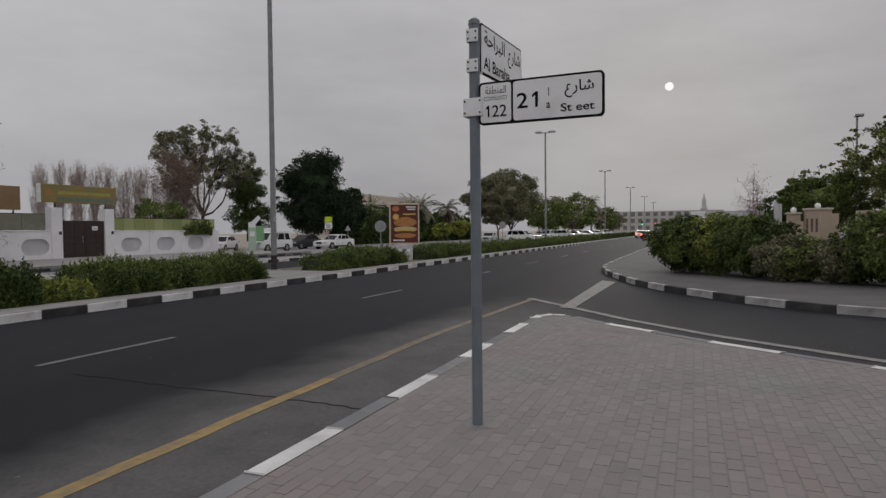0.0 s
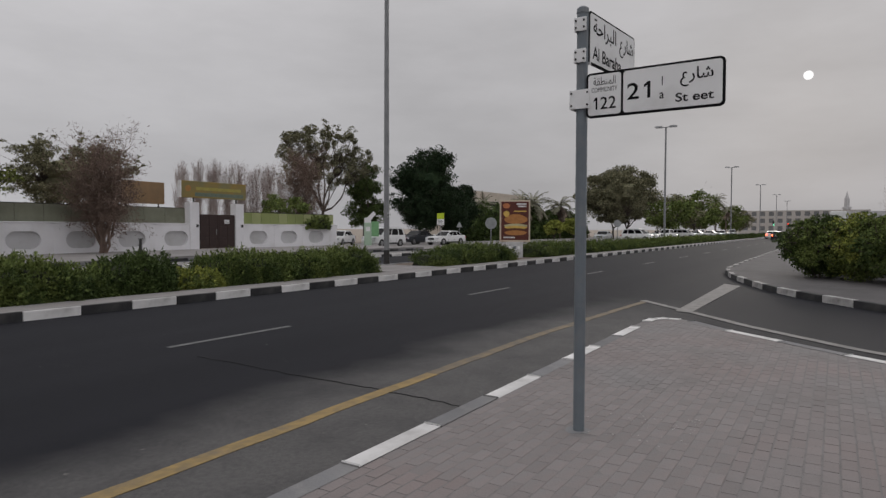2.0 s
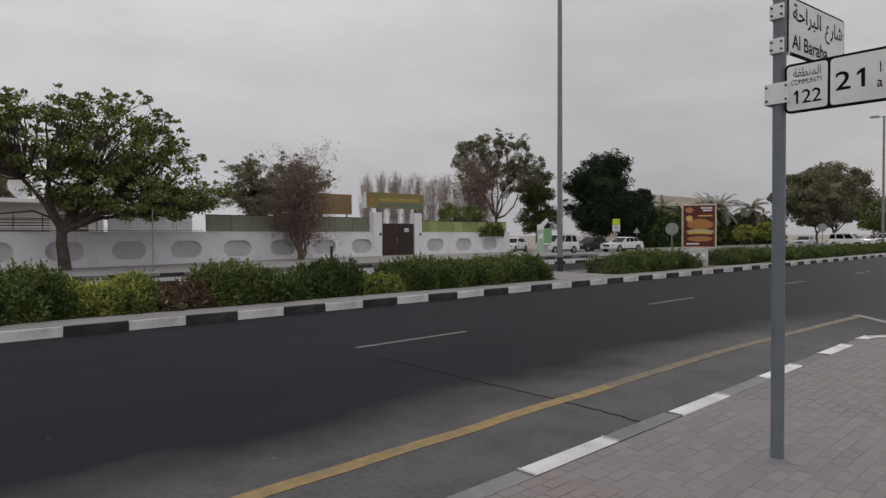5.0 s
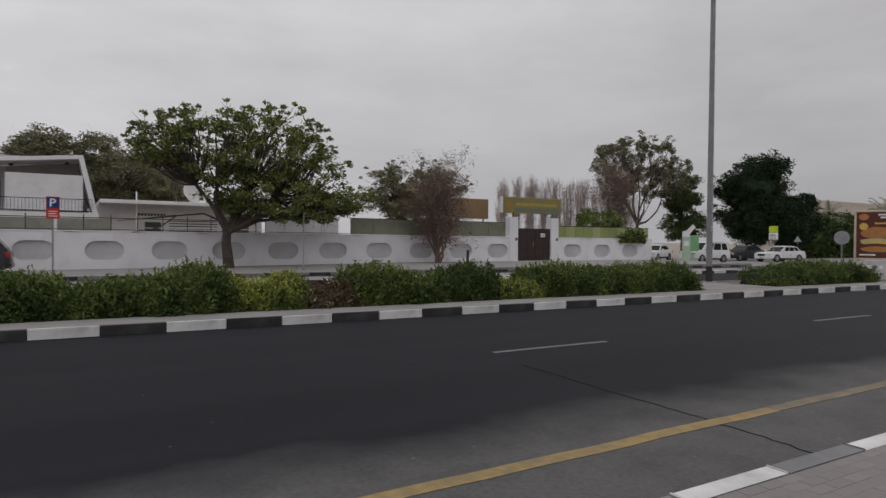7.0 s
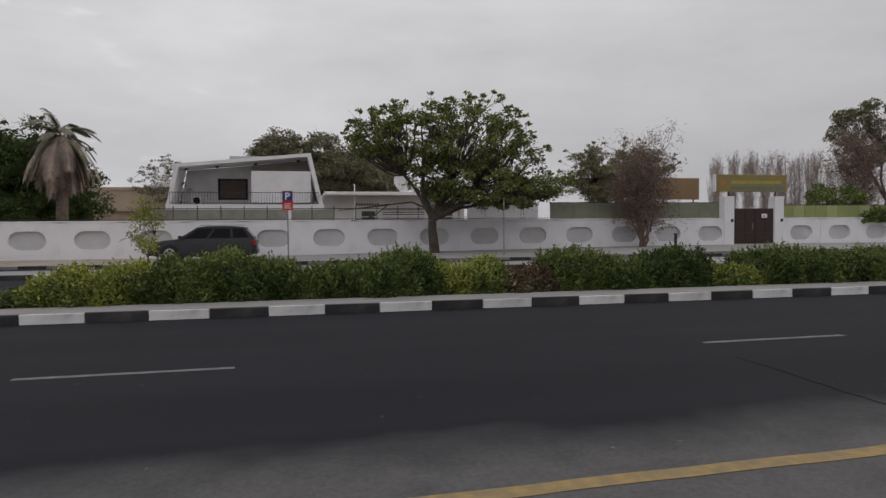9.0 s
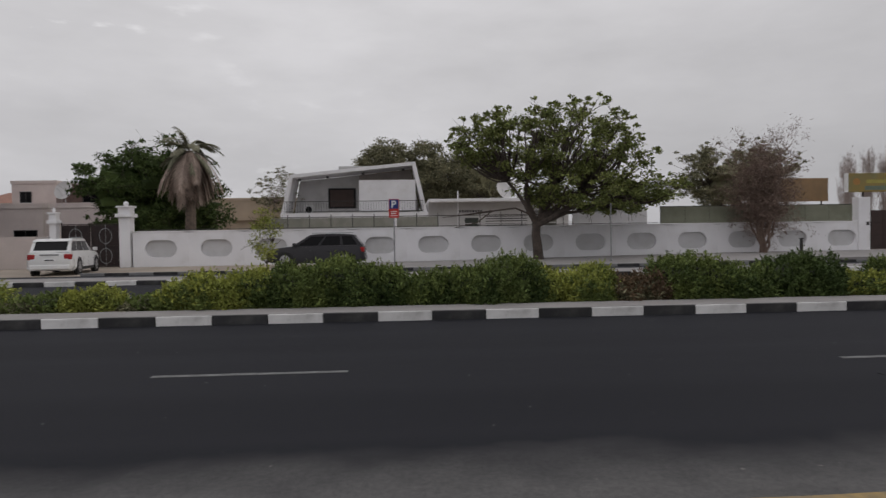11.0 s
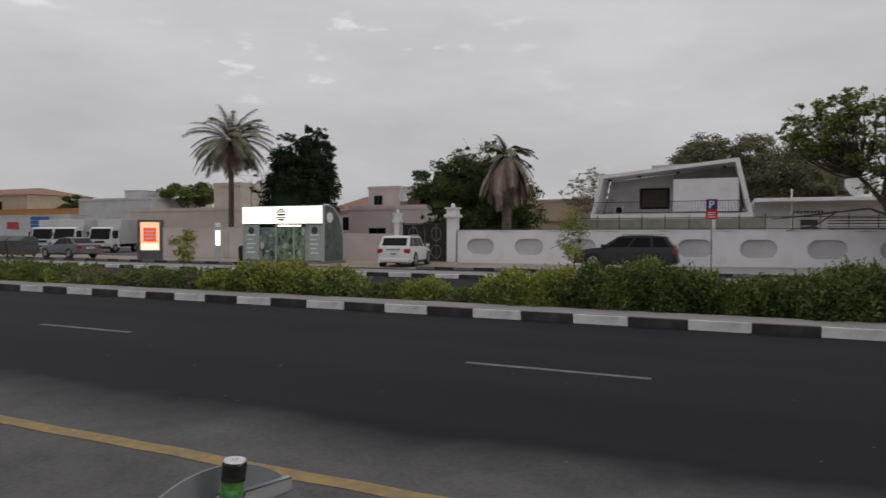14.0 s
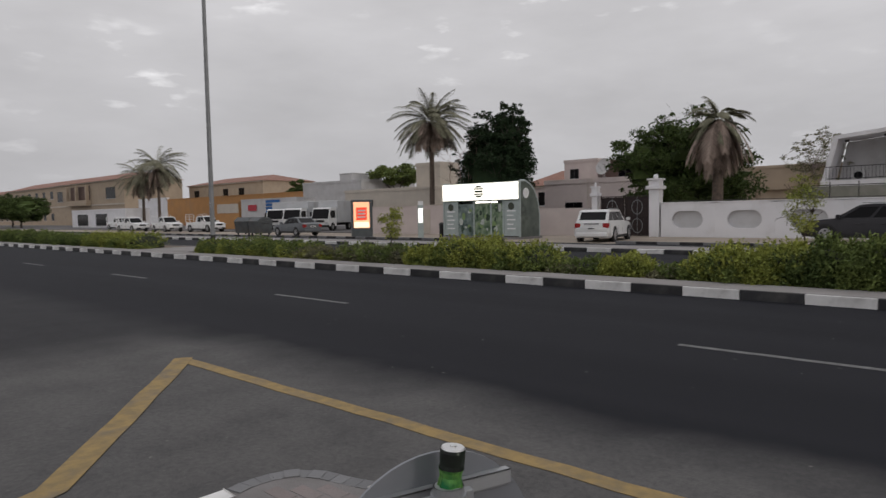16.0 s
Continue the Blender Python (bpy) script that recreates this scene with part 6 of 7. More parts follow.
def block(label, x0, y0, x1, y1, h, mat, windows=(), parapet=0.25, name="house", roof=None, cat="house", z=0.0, gl=None):
    """A plain flat-roofed or hipped building; windows: (x0, z0, x1, z1) on the side that faces the street."""
    t = thing(name, label, cat, (x0 + x1) / 2, y0, z)
    w, d = (x1 - x0) / 2, y1 - y0
    part("wall", bx(-w, 0, -0.1, w, d, h), mat, t)
    if roof is None:
        b = nb()
        p = 0.12
        box(b, -w - 0.06, -0.06, h, w + 0.06, p, h + parapet)
        box(b, -w - 0.06, d - p, h, w + 0.06, d + 0.06, h + parapet)
        box(b, -w - 0.06, p, h, -w + p, d - p, h + parapet)
        box(b, w - p, p, h, w + 0.06, d - p, h + parapet)
        part("parapet", b, mat, t)
    else:
        b = nb()
        e = 0.5
        base = [b.verts.new(c) for c in ((-w - e, -e, h), (w + e, -e, h), (w + e, d + e, h), (-w - e, d + e, h))]
        k = min(w, d / 2) * 0.9
        ridge = [b.verts.new(c) for c in ((-w + k, d / 2, h + roof), (w - k, d / 2, h + roof))]
        b.faces.new((base[0], base[1], ridge[1], ridge[0]))
        b.faces.new((base[2], base[3], ridge[0], ridge[1]))
        b.faces.new((base[1], base[2], ridge[1]))
        b.faces.new((base[3], base[0], ridge[0]))
        b.faces.new(base[::-1])
        part("roof", b, ROOFRED, t, "brown-red tiled hip roof")
        part("cornice", bx(-w - 0.3, -0.3, h - 0.25, w + 0.3, -0.001, h - 0.01), CREAM, t)
    for (a, z0, c, z1) in windows:
        window(t, a - (x0 + x1) / 2, z0, c - (x0 + x1) / 2, z1, 0, glass=gl)
    return t


# behind the wall, left of the white house
gable_house = block("beige house with a rounded gable behind a wall", -16.6, 56, -9.5, 64, 4.6, BEIGE, ())
part("rounded_gable", prism(nb(), [(-3.6, 0), (-2.2, 0), (-2.2, 3.2)] + [(-3.6 + 1.4 * math.cos(radians(a)), 3.2 + 1.9 * math.sin(radians(a))) for a in range(15, 91, 15)], -0.5, -0.001, "y"), BEIGE, gable_house)
part("ledge", bx(-1.6, -0.35, 2.9, 3.4, -0.001, 3.1), BEIGE, gable_house)
block("pinkish flat-roofed house beside an iron gate", -31.6, 50, -20.6, 58, 3.9, PINK, [(-29.4, 1.2, -27.8, 2.2)], parapet=0.4)
block("small pinkish upper room on a flat roof", -31.9, 54, -28.4, 57.9, 6.1, PINK, [(-31.2, 4.6, -30.4, 5.4)], name="house")
block("brown stone upper room on a flat roof", -27.6, 53.5, -22.2, 57.8, 5.75, BROWNST, [(-26.0, 4.5, -24.8, 5.3)], name="house")
block("pale house with a red pitched roof", -42, 62, -36, 70, 4.4, PINK, [(-40, 2.2, -38.5, 3.6)], roof=1.8)
dish(-27.1, 52.6, 5.45, 0.78, -10)
lad = thing("ladder", "white metal ladder fixed to a house wall", "ladder", -27.0, 49.9, 0)
for x in (-0.2, 0.2):
    b = nb()
    rod(b, (x, 0, -0.05), (x, 0, 4.3), 0.025, 0.025, 6)
    part("rail", b, CREAM, lad)
for k in range(14):
    b = nb()
    rod(b, (-0.2, 0, 0.3 + k * 0.28), (0.2, 0, 0.3 + k * 0.28), 0.015, 0.015, 6)
    part("rung", b, CREAM, lad)
low_wall = thing("wall_low", "low pinkish rendered wall along the pavement", "wall", kind="structure")
part("wall_run", bx(-24.2, 36.0, -0.2, -19.45, 36.2, 1.72), PINK, low_wall)
part("wall_run", bx(-40.2, 36.0, -0.2, -24.25, 36.2, 2.15), PINK, low_wall)
part("wall_cap", bx(-40.25, 35.97, 2.15, -24.2, 36.23, 2.2), CREAM, low_wall)
part("wall_door", bx(-33.8, 35.97, 0.0, -33.0, 35.999, 1.9), CREAM, low_wall)
bar(low_wall, -37.5, 1.2, -36.2, 1.5, 35.999, DARKMETAL, name="wall_print")


def pillar(x, lab, top, slim=1.0):
    t = thing("gate_pillar", lab, "gate post", x, 36.1, -0.05, group="iron gate pillars")
    part("shaft", bx(-0.3, -0.3, -0.05, 0.3, 0.3, top - 0.75, bevel=0.02), WHITEWALL, t)
    part("collar", bx(-0.44, -0.44, top - 0.75, 0.44, 0.44, top - 0.55, bevel=0.03), WHITEWALL, t)
    part("neck", bx(-0.32, -0.32, top - 0.55, 0.32, 0.32, top - 0.22, bevel=0.03), WHITEWALL, t)
    part("cap", bx(-0.4, -0.4, top - 0.22, 0.4, 0.4, top - 0.12, bevel=0.02), WHITEWALL, t)
    b = nb()
    bmesh.ops.create_uvsphere(b, u_segments=12, v_segments=8, radius=0.14, matrix=Matrix.Translation((0, 0, top)))
    part("finial", b, WHITEWALL, t, smooth=True)
    t.scale = (slim, slim, 1)


pillar(-15.25, "white gate pillar with moulded cap and ball", 3.5)
pillar(-19.1, "white gate pillar beside an iron gate", 3.2, 0.62)
ig = thing("gate_2", "ornate dark iron gate standing shut beside a parked car", "gate", -17.2, 36.1, -0.05, kind="structure")
IRON = material("dark_iron", (0.03, 0.022, 0.022), (0.045, 0.03, 0.028), 0.5, 4, metal=0.3)
for s in (-1, 1):
    a, c = (-1.55, -0.02) if s < 0 else (0.02, 1.6)
    lf = part("gate_leaf", bx(a, 0.02, 0.05, c, 0.05, 2.35), IRON, ig)
    b = nb()
    for x in (a + 0.04, c - 0.04):
        rod(b, (x, 0, 0.05), (x, 0, 2.5), 0.035, 0.035, 8)
    for z in (0.1, 1.2, 2.4):
        rod(b, (a, 0, z), (c, 0, z), 0.025, 0.025, 8)
    part("gate_frame", b, IRON, lf)
    for k in range(7):
        b = nb()
        x = a + 0.15 + k * (c - a - 0.3) / 6
        rod(b, (x, 0, 0.1), (x, 0, 2.4), 0.012, 0.012, 6)
        part("gate_bar", b, GALV if k == 3 else IRON, lf)
    for zc in (0.65, 1.75):
        b = nb()
        m = (a + c) / 2
        for k in range(20):
            p, q = 2 * math.pi * k / 20, 2 * math.pi * (k + 1) / 20
            rod(b, (m + 0.33 * math.cos(p), -0.02, zc + 0.42 * math.sin(p)), (m + 0.33 * math.cos(q), -0.02, zc + 0.42 * math.sin(q)), 0.018, 0.018, 5, cap=False)
        part("scroll", b, GALV, lf, "pale oval scrollwork")

# left end: yard walls, low buildings, villas
block("cream flat-roofed building behind a low wall", -55, 46, -41.8, 54, 3.9, CREAM, [(-52, 2.0, -50.5, 3.0)], parapet=0.3)
block("small cream roof room with a tower shape", -45.9, 48, -42.6, 51, 6.3, CREAM, (), parapet=0.4)
block("pale grey box-shaped building behind a yard", -75, 55, -62.5, 65, 5.8, GREYRENDER, (), parapet=0.3, cat="building", name="building")
block("small rooftop room on a grey building", -68, 56, -65.5, 59, 7.0, GREYRENDER, (), parapet=0.1, cat="building", name="building")
block("long orange rendered yard wall", -127.7, 60, -80.8, 60.4, 5.2, ORANGE, (), parapet=0.1, cat="wall", name="yard_wall")
block("white rendered yard wall beside an orange one", -141.3, 60, -127.75, 60.4, 5.6, WHITEWALL, (), parapet=0.1, cat="wall", name="yard_wall")
kiosk = block("orange and cream kiosk wall by a yard", -75.5, 42, -70.4, 45, 3.2, ORANGE, (), parapet=0.2, cat="building", name="building")
part("cream_band", bx(-2.5, -0.05, 2.0, 2.5, -0.001, 3.15), CREAM, kiosk)
block("cream site cabin with a red and a blue panel", -69.8, 42, -58.5, 44.5, 3.5, GREYRENDER, (), parapet=0.1, cat="cabin", name="site_cabin")
bar(bpy.data.objects["site_cabin"], -4.0, 2.2, -2.2, 2.9, 0.0 - 0.061, material("red_panel", (0.5, 0.04, 0.06), rough=0.6), name="red_panel", t=0.03)
for k in range(4):
    bar(bpy.data.objects["site_cabin"], -0.2, 1.9 + k * 0.4, 2.6, 2.2 + k * 0.4, -0.061, material("blue_panel", (0.03, 0.14, 0.4), rough=0.6), name="blue_panel", t=0.03)
for i, (a, c, y, h, rf) in enumerate(((-158, -124, 80, 9.5, 1.8), (-262, -201, 66, 11.4, 2.4), (-201, -153.5, 62, 10.9, 2.2), (-340, -266, 72, 11.4, 2.4))):
    ws = [(-164.1, 6.5, -158.6, 9.1), (-170.5, 1.4, -167, 3.6), (-163, 1.4, -159.5, 3.6), (-198, 6.5, -194, 9.1)] if i == 2 else []
    for k in range(int((c - a) / 7) if i != 2 else 0):
        x = a + 3 + k * 7
        ws += [(x, h - 3.6, x + 2.2, h - 1.4), (x, 1.4, x + 2.2, 3.4)]
    vil = block("beige two-storey villa with brown-red roof", a, y, c, y + 14, h, BEIGE, ws, roof=rf, name="villa", cat="house")
    part("string_course", bx(-(c - a) / 2, -0.12, h * 0.45, (c - a) / 2, -0.001, h * 0.45 + 0.35), CREAM, vil)
    if i == 2:                                # the balcony bay of the nearest villa
        # no hollow here: a flat brown slab paints the shade behind the balcony
        part("balcony_recess", bx(-10.4, -0.06, 5.6, 2.9, 0.05, 10.0), BROWNST, vil, "flat dark slab painted as the balcony's shade")
        part("balcony_parapet", bx(-11.0, -1.2, 5.0, 3.5, -0.07, 6.4, bevel=0.05), BEIGE, vil)
        for x in (-11.0, -4.2, 2.9):
            part("balcony_column", bx(x, -1.2, 6.4, x + 0.7, -0.5, 10.2), BEIGE, vil)
block("small white gatehouse beside dark trees", -136, 45, -111, 49, 3.0, WHITEWALL, [(-133, 0.4, -128, 2.4), (-124, 0.4, -119, 2.4)], parapet=0.3, cat="building", name="building")

# far right: low houses and the end of the road
block("beige flat-roofed building behind trees", 108, 60, 142, 70, 5.4, CREAM, [(112, 3.0, 118, 4.4), (122, 3.0, 128, 4.4), (132, 3.0, 138, 4.4)], parapet=0.5, cat="building", name="building")
block("beige upper storey of a flat-roofed building", 134, 75, 166, 84, 10.4, CREAM, [(138, 7.0, 148, 8.6), (152, 7.0, 162, 8.6)], parapet=0.6, cat="building", name="building")
# distance haze is mixed into these wall and window colours
HAZEWALL = material("hazed_beige_render", (0.52, 0.48, 0.44), (0.46, 0.43, 0.4), 0.9, 0.3)
HAZEGLASS = material("hazed_window", (0.2, 0.2, 0.2), (0.15, 0.15, 0.15), 0.5, 0.4)
endw = []
for k in range(14):
    for z0 in (1.5, 5.0, 8.2):
        endw.append((310 + k * 3.6, z0, 311.9 + k * 3.6, z0 + 1.9))
eb = block("long white three-storey building closing the road", 308, 12, 360, 26, 10.2, HAZEWALL, endw, parapet=0.5, gl=HAZEGLASS, cat="building", name="building")
eb.matrix_basis = pose(330, 13, 0, 0, 0, -90)
eb2 = block("pale blocky building beside a minaret", -16, 0, 16, 14, 8.8, GREYRENDER, [(-12 + 4 * k, 5, -10 + 4 * k, 7) for k in range(6)], parapet=0.5, cat="building", name="building")
eb2.matrix_basis = pose(300, -14, 0, 0, 0, -90)
mn = thing("minaret", "distant pale mosque minaret in the haze", "minaret", 500, -6.3, 0)
for nm, z0, z1, r in (("lower_shaft", -0.1, 16, 2.2), ("balcony", 16, 17, 2.9), ("upper_shaft", 17, 23, 1.6), ("tip", 23, 27.5, 1.2)):
    b = nb()
    rod(b, (0, 0, z0), (0, 0, z1), r, 0.15 if nm == "tip" else r * 0.95, 12)
    part(nm, b, GREYRENDER, mn)

# beige wall and gate posts behind the corner shrubs
bw = thing("wall_beige", "beige rendered wall with gate posts behind shrubs", "wall", kind="structure")
part("wall_run", bx(30, -10.6, -0.1, 30.3, -6.1, 2.3), BEIGE, bw)
part("wall_run", bx(33, -6.0, -0.1, 33.3, -5.3, 2.25), BEIGE, bw)
for x, y0, y1, h in ((38, -6.6, -5.4, 2.55), (38.2, -5.2, -4.6, 2.35)):
    part("gate_post", bx(x, y0, -0.1, x + 0.6, y1, h, bevel=0.02), BEIGE, bw)
    part("post_cap", bx(x - 0.06, y0 - 0.06, h, x + 0.66, y1 + 0.06, h + 0.1, bevel=0.02), CREAM, bw)
    b = nb()
    bmesh.ops.create_uvsphere(b, u_segments=12, v_segments=8, radius=0.15, matrix=Matrix.Translation((x + 0.3, (y0 + y1) / 2, h + 0.22)))
    part("globe_lamp", b, SIGNWHITE, bw, smooth=True)
for k in range(5):
    part("slot", bx(37.985, -6.4 + k * 0.22, 1.4, 37.999, -6.3 + k * 0.22, 2.1), BROWNST, bw)
part("wall_run", bx(42, -6, -0.1, 110, -5.7, 2.0), BEIGE, bw)
ub = thing("utility_box", "small white box on a post behind shrubs", "utility box", 26.5, -0.1, 0.14)
part("cabinet", bx(-0.25, -0.25, 1.75, 0.25, 0.25, 2.15, bevel=0.03), SIGNWHITE, ub)
b = nb()
rod(b, (0, 0, -0.05), (0, 0, 1.8), 0.06, 0.06, 8)
part("post", b, GALVPOLE, ub)
bn = thing("banner_post", "white upright banner sign on a post", "sign", 50, -5.4, 0, -90)
part("banner", bx(-0.25, -0.05, 1.6, 0.25, 0.0, 3.6), SIGNWHITE, bn)
b = nb()
rod(b, (0, 0.05, -0.1), (0, 0.05, 3.7), 0.05, 0.05, 8)
part("post", b, GALVPOLE, bn)

# traffic lights at the end of the road
REDGLOW, GREENGLOW = glowing("red_signal", (1.0, 0.06, 0.03), 6.0), glowing("green_signal", (0.1, 1.0, 0.5), 4.0)
for x, y, h, m in ((205, 4.0, 3.6, REDGLOW), (215, 11.9, 3.4, REDGLOW), (212, 15.6, 4.0, GREENGLOW)):
    t = thing("traffic_light", "traffic light at a far junction, lit", "traffic light", x, y, 0.0, -90, group="traffic lights")
    b = nb()
    rod(b, (0, 0, -0.1), (0, 0, h), 0.07, 0.06, 8)
    part("post", b, GALVPOLE, t)
    hd = part("signal_head", bx(-0.25, -0.25, h - 0.9, 0.25, 0.0, h + 0.4, bevel=0.03), PLASTIC, t)
    for k in range(3):
        b = nb()
        rod(b, (0, -0.27, h + 0.15 - k * 0.4), (0, -0.25, h + 0.15 - k * 0.4), 0.15, 0.15, 14)
        part("lens", b, m if (k == 0 and m is REDGLOW) or (k == 2 and m is GREENGLOW) else PLASTIC, hd)

# ---------------------------------------------------------------- bus shelter, lit panels and bins
sh = thing("bus_shelter", "grey glazed bus shelter with a lit white sign band", "bus shelter", -23.9, 30.6, far_z(-24) + 0.1)
SHGREY = material("grey_green_shelter", (0.42, 0.48, 0.47), (0.37, 0.42, 0.41), 0.45, 3, metal=0.2)
SHGLASS = material("shelter_glass_film", (0.05, 0.075, 0.07), (0.24, 0.31, 0.29), 0.12, 2.2, spec=0.6, stain=(0.38, 0.44, 0.42), sscale=1.7)
SIDEGLASS = material("dark_side_glass", (0.1, 0.12, 0.11), (0.17, 0.19, 0.17), 0.12, 1.2, spec=0.6, stain=(0.05, 0.06, 0.05), sscale=1.5)
LIT = glowing("lit_sign_band", (1.0, 0.96, 0.84), 1.5)
part("floor_slab", bx(-3.0, -0.1, -0.2, 3.0, 2.2, 0.05), PAVING, sh)
sideprof = [(0.0, 0.0), (0.0, 3.3), (0.5, 3.32), (1.0, 3.15), (1.5, 2.75), (1.85, 2.1), (2.0, 1.3), (2.0, 0.0)]
for x0 in (-2.95, 2.85):
    sp_ = part("side_wall", prism(nb(), sideprof, x0, x0 + 0.1, "x"), SIDEGLASS, sh, "glazed rounded side wall")
    b = nb()
    for (y0, z0), (y1, z1) in zip(sideprof, sideprof[1:]):
        rod(b, (x0 + 0.05, y0, z0), (x0 + 0.05, y1, z1), 0.07, 0.07, 8)
    part("side_frame", b, SHGREY, sp_)
    b = nb()
    rod(b, (x0 + (-0.01 if x0 < 0 else 0.11), 0.55, 2.6), (x0 + (-0.03 if x0 < 0 else 0.13), 0.55, 2.6), 0.3, 0.3, 24)
    part("round_badge", b, SIGNWHITE, sp_, "round pale badge")
b = nb()
for (y0, z0), (y1, z1) in zip(sideprof[1:6], sideprof[2:7]):
    vs = [b.verts.new(c) for c in ((-2.84, y0, z0), (2.84, y0, z0), (2.84, y1, z1), (-2.84, y1, z1))]
    b.faces.new(vs)
part("roof", b, SHGREY, sh)
part("back_wall", bx(-2.84, 1.95, 0.05, 2.84, 2.0, 1.4), SHGLASS, sh)
sb = part("sign_band", bx(-2.94, -0.12, 2.22, 2.94, 0.12, 3.3, bevel=0.02), SHGREY, sh, "sign box")
part("lit_face", bx(-2.9, -0.128, 2.26, 2.9, -0.121, 3.26), LIT, sb, "glowing cream-white sign face")
LOGO = material("dark_logo_print", (0.06, 0.07, 0.05), rough=0.6)
b = nb()
for z0, z1, w0, w1 in ((3.12, 3.02, 0.12, 0.3), (2.98, 2.9, 0.34, 0.36), (2.66, 2.58, 0.36, 0.34), (2.54, 2.42, 0.3, 0.12)):
    prism(b, [(-w0, z0), (w0, z0), (w1, z1), (-w1, z1)], -0.133, -0.129, "y")
part("logo_shape", b, LOGO, sb)
bar(sb, -0.3, 2.72, 0.3, 2.84, -0.129, LOGO, name="logo_bar")
for k in range(3):
    bar(sb, 1.25, 2.66 + k * 0.14, 1.31, 2.72 + k * 0.14, -0.129, material("pale_print", (0.6, 0.57, 0.5), rough=0.6))
for k, x in enumerate((-2.9, -1.75, -0.45, 0.85, 1.75, 2.85)):
    part("mullion", bx(x - 0.05, -0.05, 0.05, x + 0.05, 0.05, 2.22), SHGREY, sh)
POSTERG = material("green_film_print", (0.055, 0.1, 0.06), (0.24, 0.32, 0.2), 0.25, 2.6, stain=(0.46, 0.5, 0.42), sscale=2.4)
rsh = random.Random(4)
PRINTS = [material("dark_green_print", (0.03, 0.06, 0.035), rough=0.4), material("pale_grey_print", (0.5, 0.54, 0.5), rough=0.4), material("leaf_green_print", (0.2, 0.3, 0.12), rough=0.4)]
panes = [(-2.85, -1.8, SHGREY), (-1.7, -0.5, SHGLASS), (-0.4, 0.8, POSTERG), (0.9, 1.7, POSTERG), (1.8, 2.8, SHGREY)]
for a, c, m in panes:
    pn = part("pane", bx(a, -0.012, 0.1, c, 0.012, 2.04 if m is not SHGREY else 2.2), m, sh)
    if m is not SHGREY:
        for k in range(9):
            blob(pn, a + 0.15 + rsh.random() * (c - a - 0.3), 0.35 + rsh.random() * 1.5, 0.06 + 0.1 * rsh.random(), 0.05 + 0.2 * rsh.random(), -0.0125 - 0.004 * k, PRINTS[k % 3], name="print_shape")
    if m is SHGREY:
        for k in range(5):
            bar(pn, a + 0.2, 0.5 + k * 0.26, c - 0.2 - 0.15 * (k % 2), 0.58 + k * 0.26, -0.0125, SIGNWHITE)
        b = nb()
        rod(b, ((a + c) / 2, -0.013, 1.85), ((a + c) / 2, -0.018, 1.85), 0.22, 0.22, 20)
        part("round_print", b, LOGO, pn)
part("bench", bx(-2.4, 1.3, 0.42, -0.6, 1.75, 0.5, bevel=0.01), GALV, sh)
part("tube_light", bx(-0.3, -0.04, 2.09, 1.3, 0.0, 2.17), glowing("shelter_tube", (1.0, 0.93, 0.8), 4.0), sh, "lit strip lamp")

ad = thing("advert_stand", "grey advert stand with a lit red poster", "advert stand", -32.6, 28.75, far_z(-30), 40)
part("body", bx(-0.72, -0.12, -0.05, 0.72, 0.12, 2.62, bevel=0.05), material("dark_grey_stand", (0.1, 0.11, 0.115), (0.08, 0.09, 0.095), 0.5, 3), ad)
o = part("lit_poster", bx(-0.54, -0.13, 0.72, 0.54, -0.121, 2.46), glowing("lit_orange_poster", (1.0, 0.5, 0.28), 0.9), ad, "glowing orange and red poster")
part("poster_block", bx(-0.36, -0.136, 1.25, 0.36, -0.1305, 2.1), glowing("lit_red_print", (0.75, 0.06, 0.03), 0.9), o)
part("poster_block", bx(-0.5, -0.136, 0.76, 0.5, -0.1305, 1.12), glowing("lit_cream_print", (1.0, 0.85, 0.6), 1.1), o)
for k in range(3):
    bar(o, -0.25, 1.4 + k * 0.22, 0.25, 1.5 + k * 0.22, -0.1365, SIGNWHITE)
part("plinth", bx(-0.8, -0.2, -0.08, 0.8, 0.2, 0.12, bevel=0.02), KERB_G, ad)
to = thing("info_totem", "slim grey totem with a lit white panel", "info totem", -27.65, 29.3, far_z(-30), 42)
part("column", bx(-0.18, -0.08, -0.05, 0.18, 0.08, 2.15, bevel=0.02), SHGREY, to)
part("lit_panel", bx(-0.13, -0.088, 1.05, 0.13, -0.081, 1.95), glowing("lit_totem_panel", (1.0, 0.98, 0.9), 1.6), to, "glowing white panel")
part("top_sign", bx(-0.16, -0.06, 2.15, 0.16, 0.06, 2.4, bevel=0.01), SIGNWHITE, to)
tb = thing("litter_bin", "slim black litter bin by a bus shelter", "bin", -27.7, 31.4, far_z(-30))
b = nb()
rod(b, (0, 0, -0.02), (0, 0, 0.85), 0.19, 0.21, 16)
part("body", b, PLASTIC, tb)
b = nb()
rod(b, (0, 0, 0.85), (0, 0, 1.0), 0.22, 0.16, 16)
part("lid", b, DARKMETAL, tb)

DUMP = material("grey_dumpster", (0.1, 0.11, 0.115), (0.075, 0.08, 0.085), 0.6, 2, metal=0.2, stain=(0.13, 0.11, 0.09), sscale=1.5)


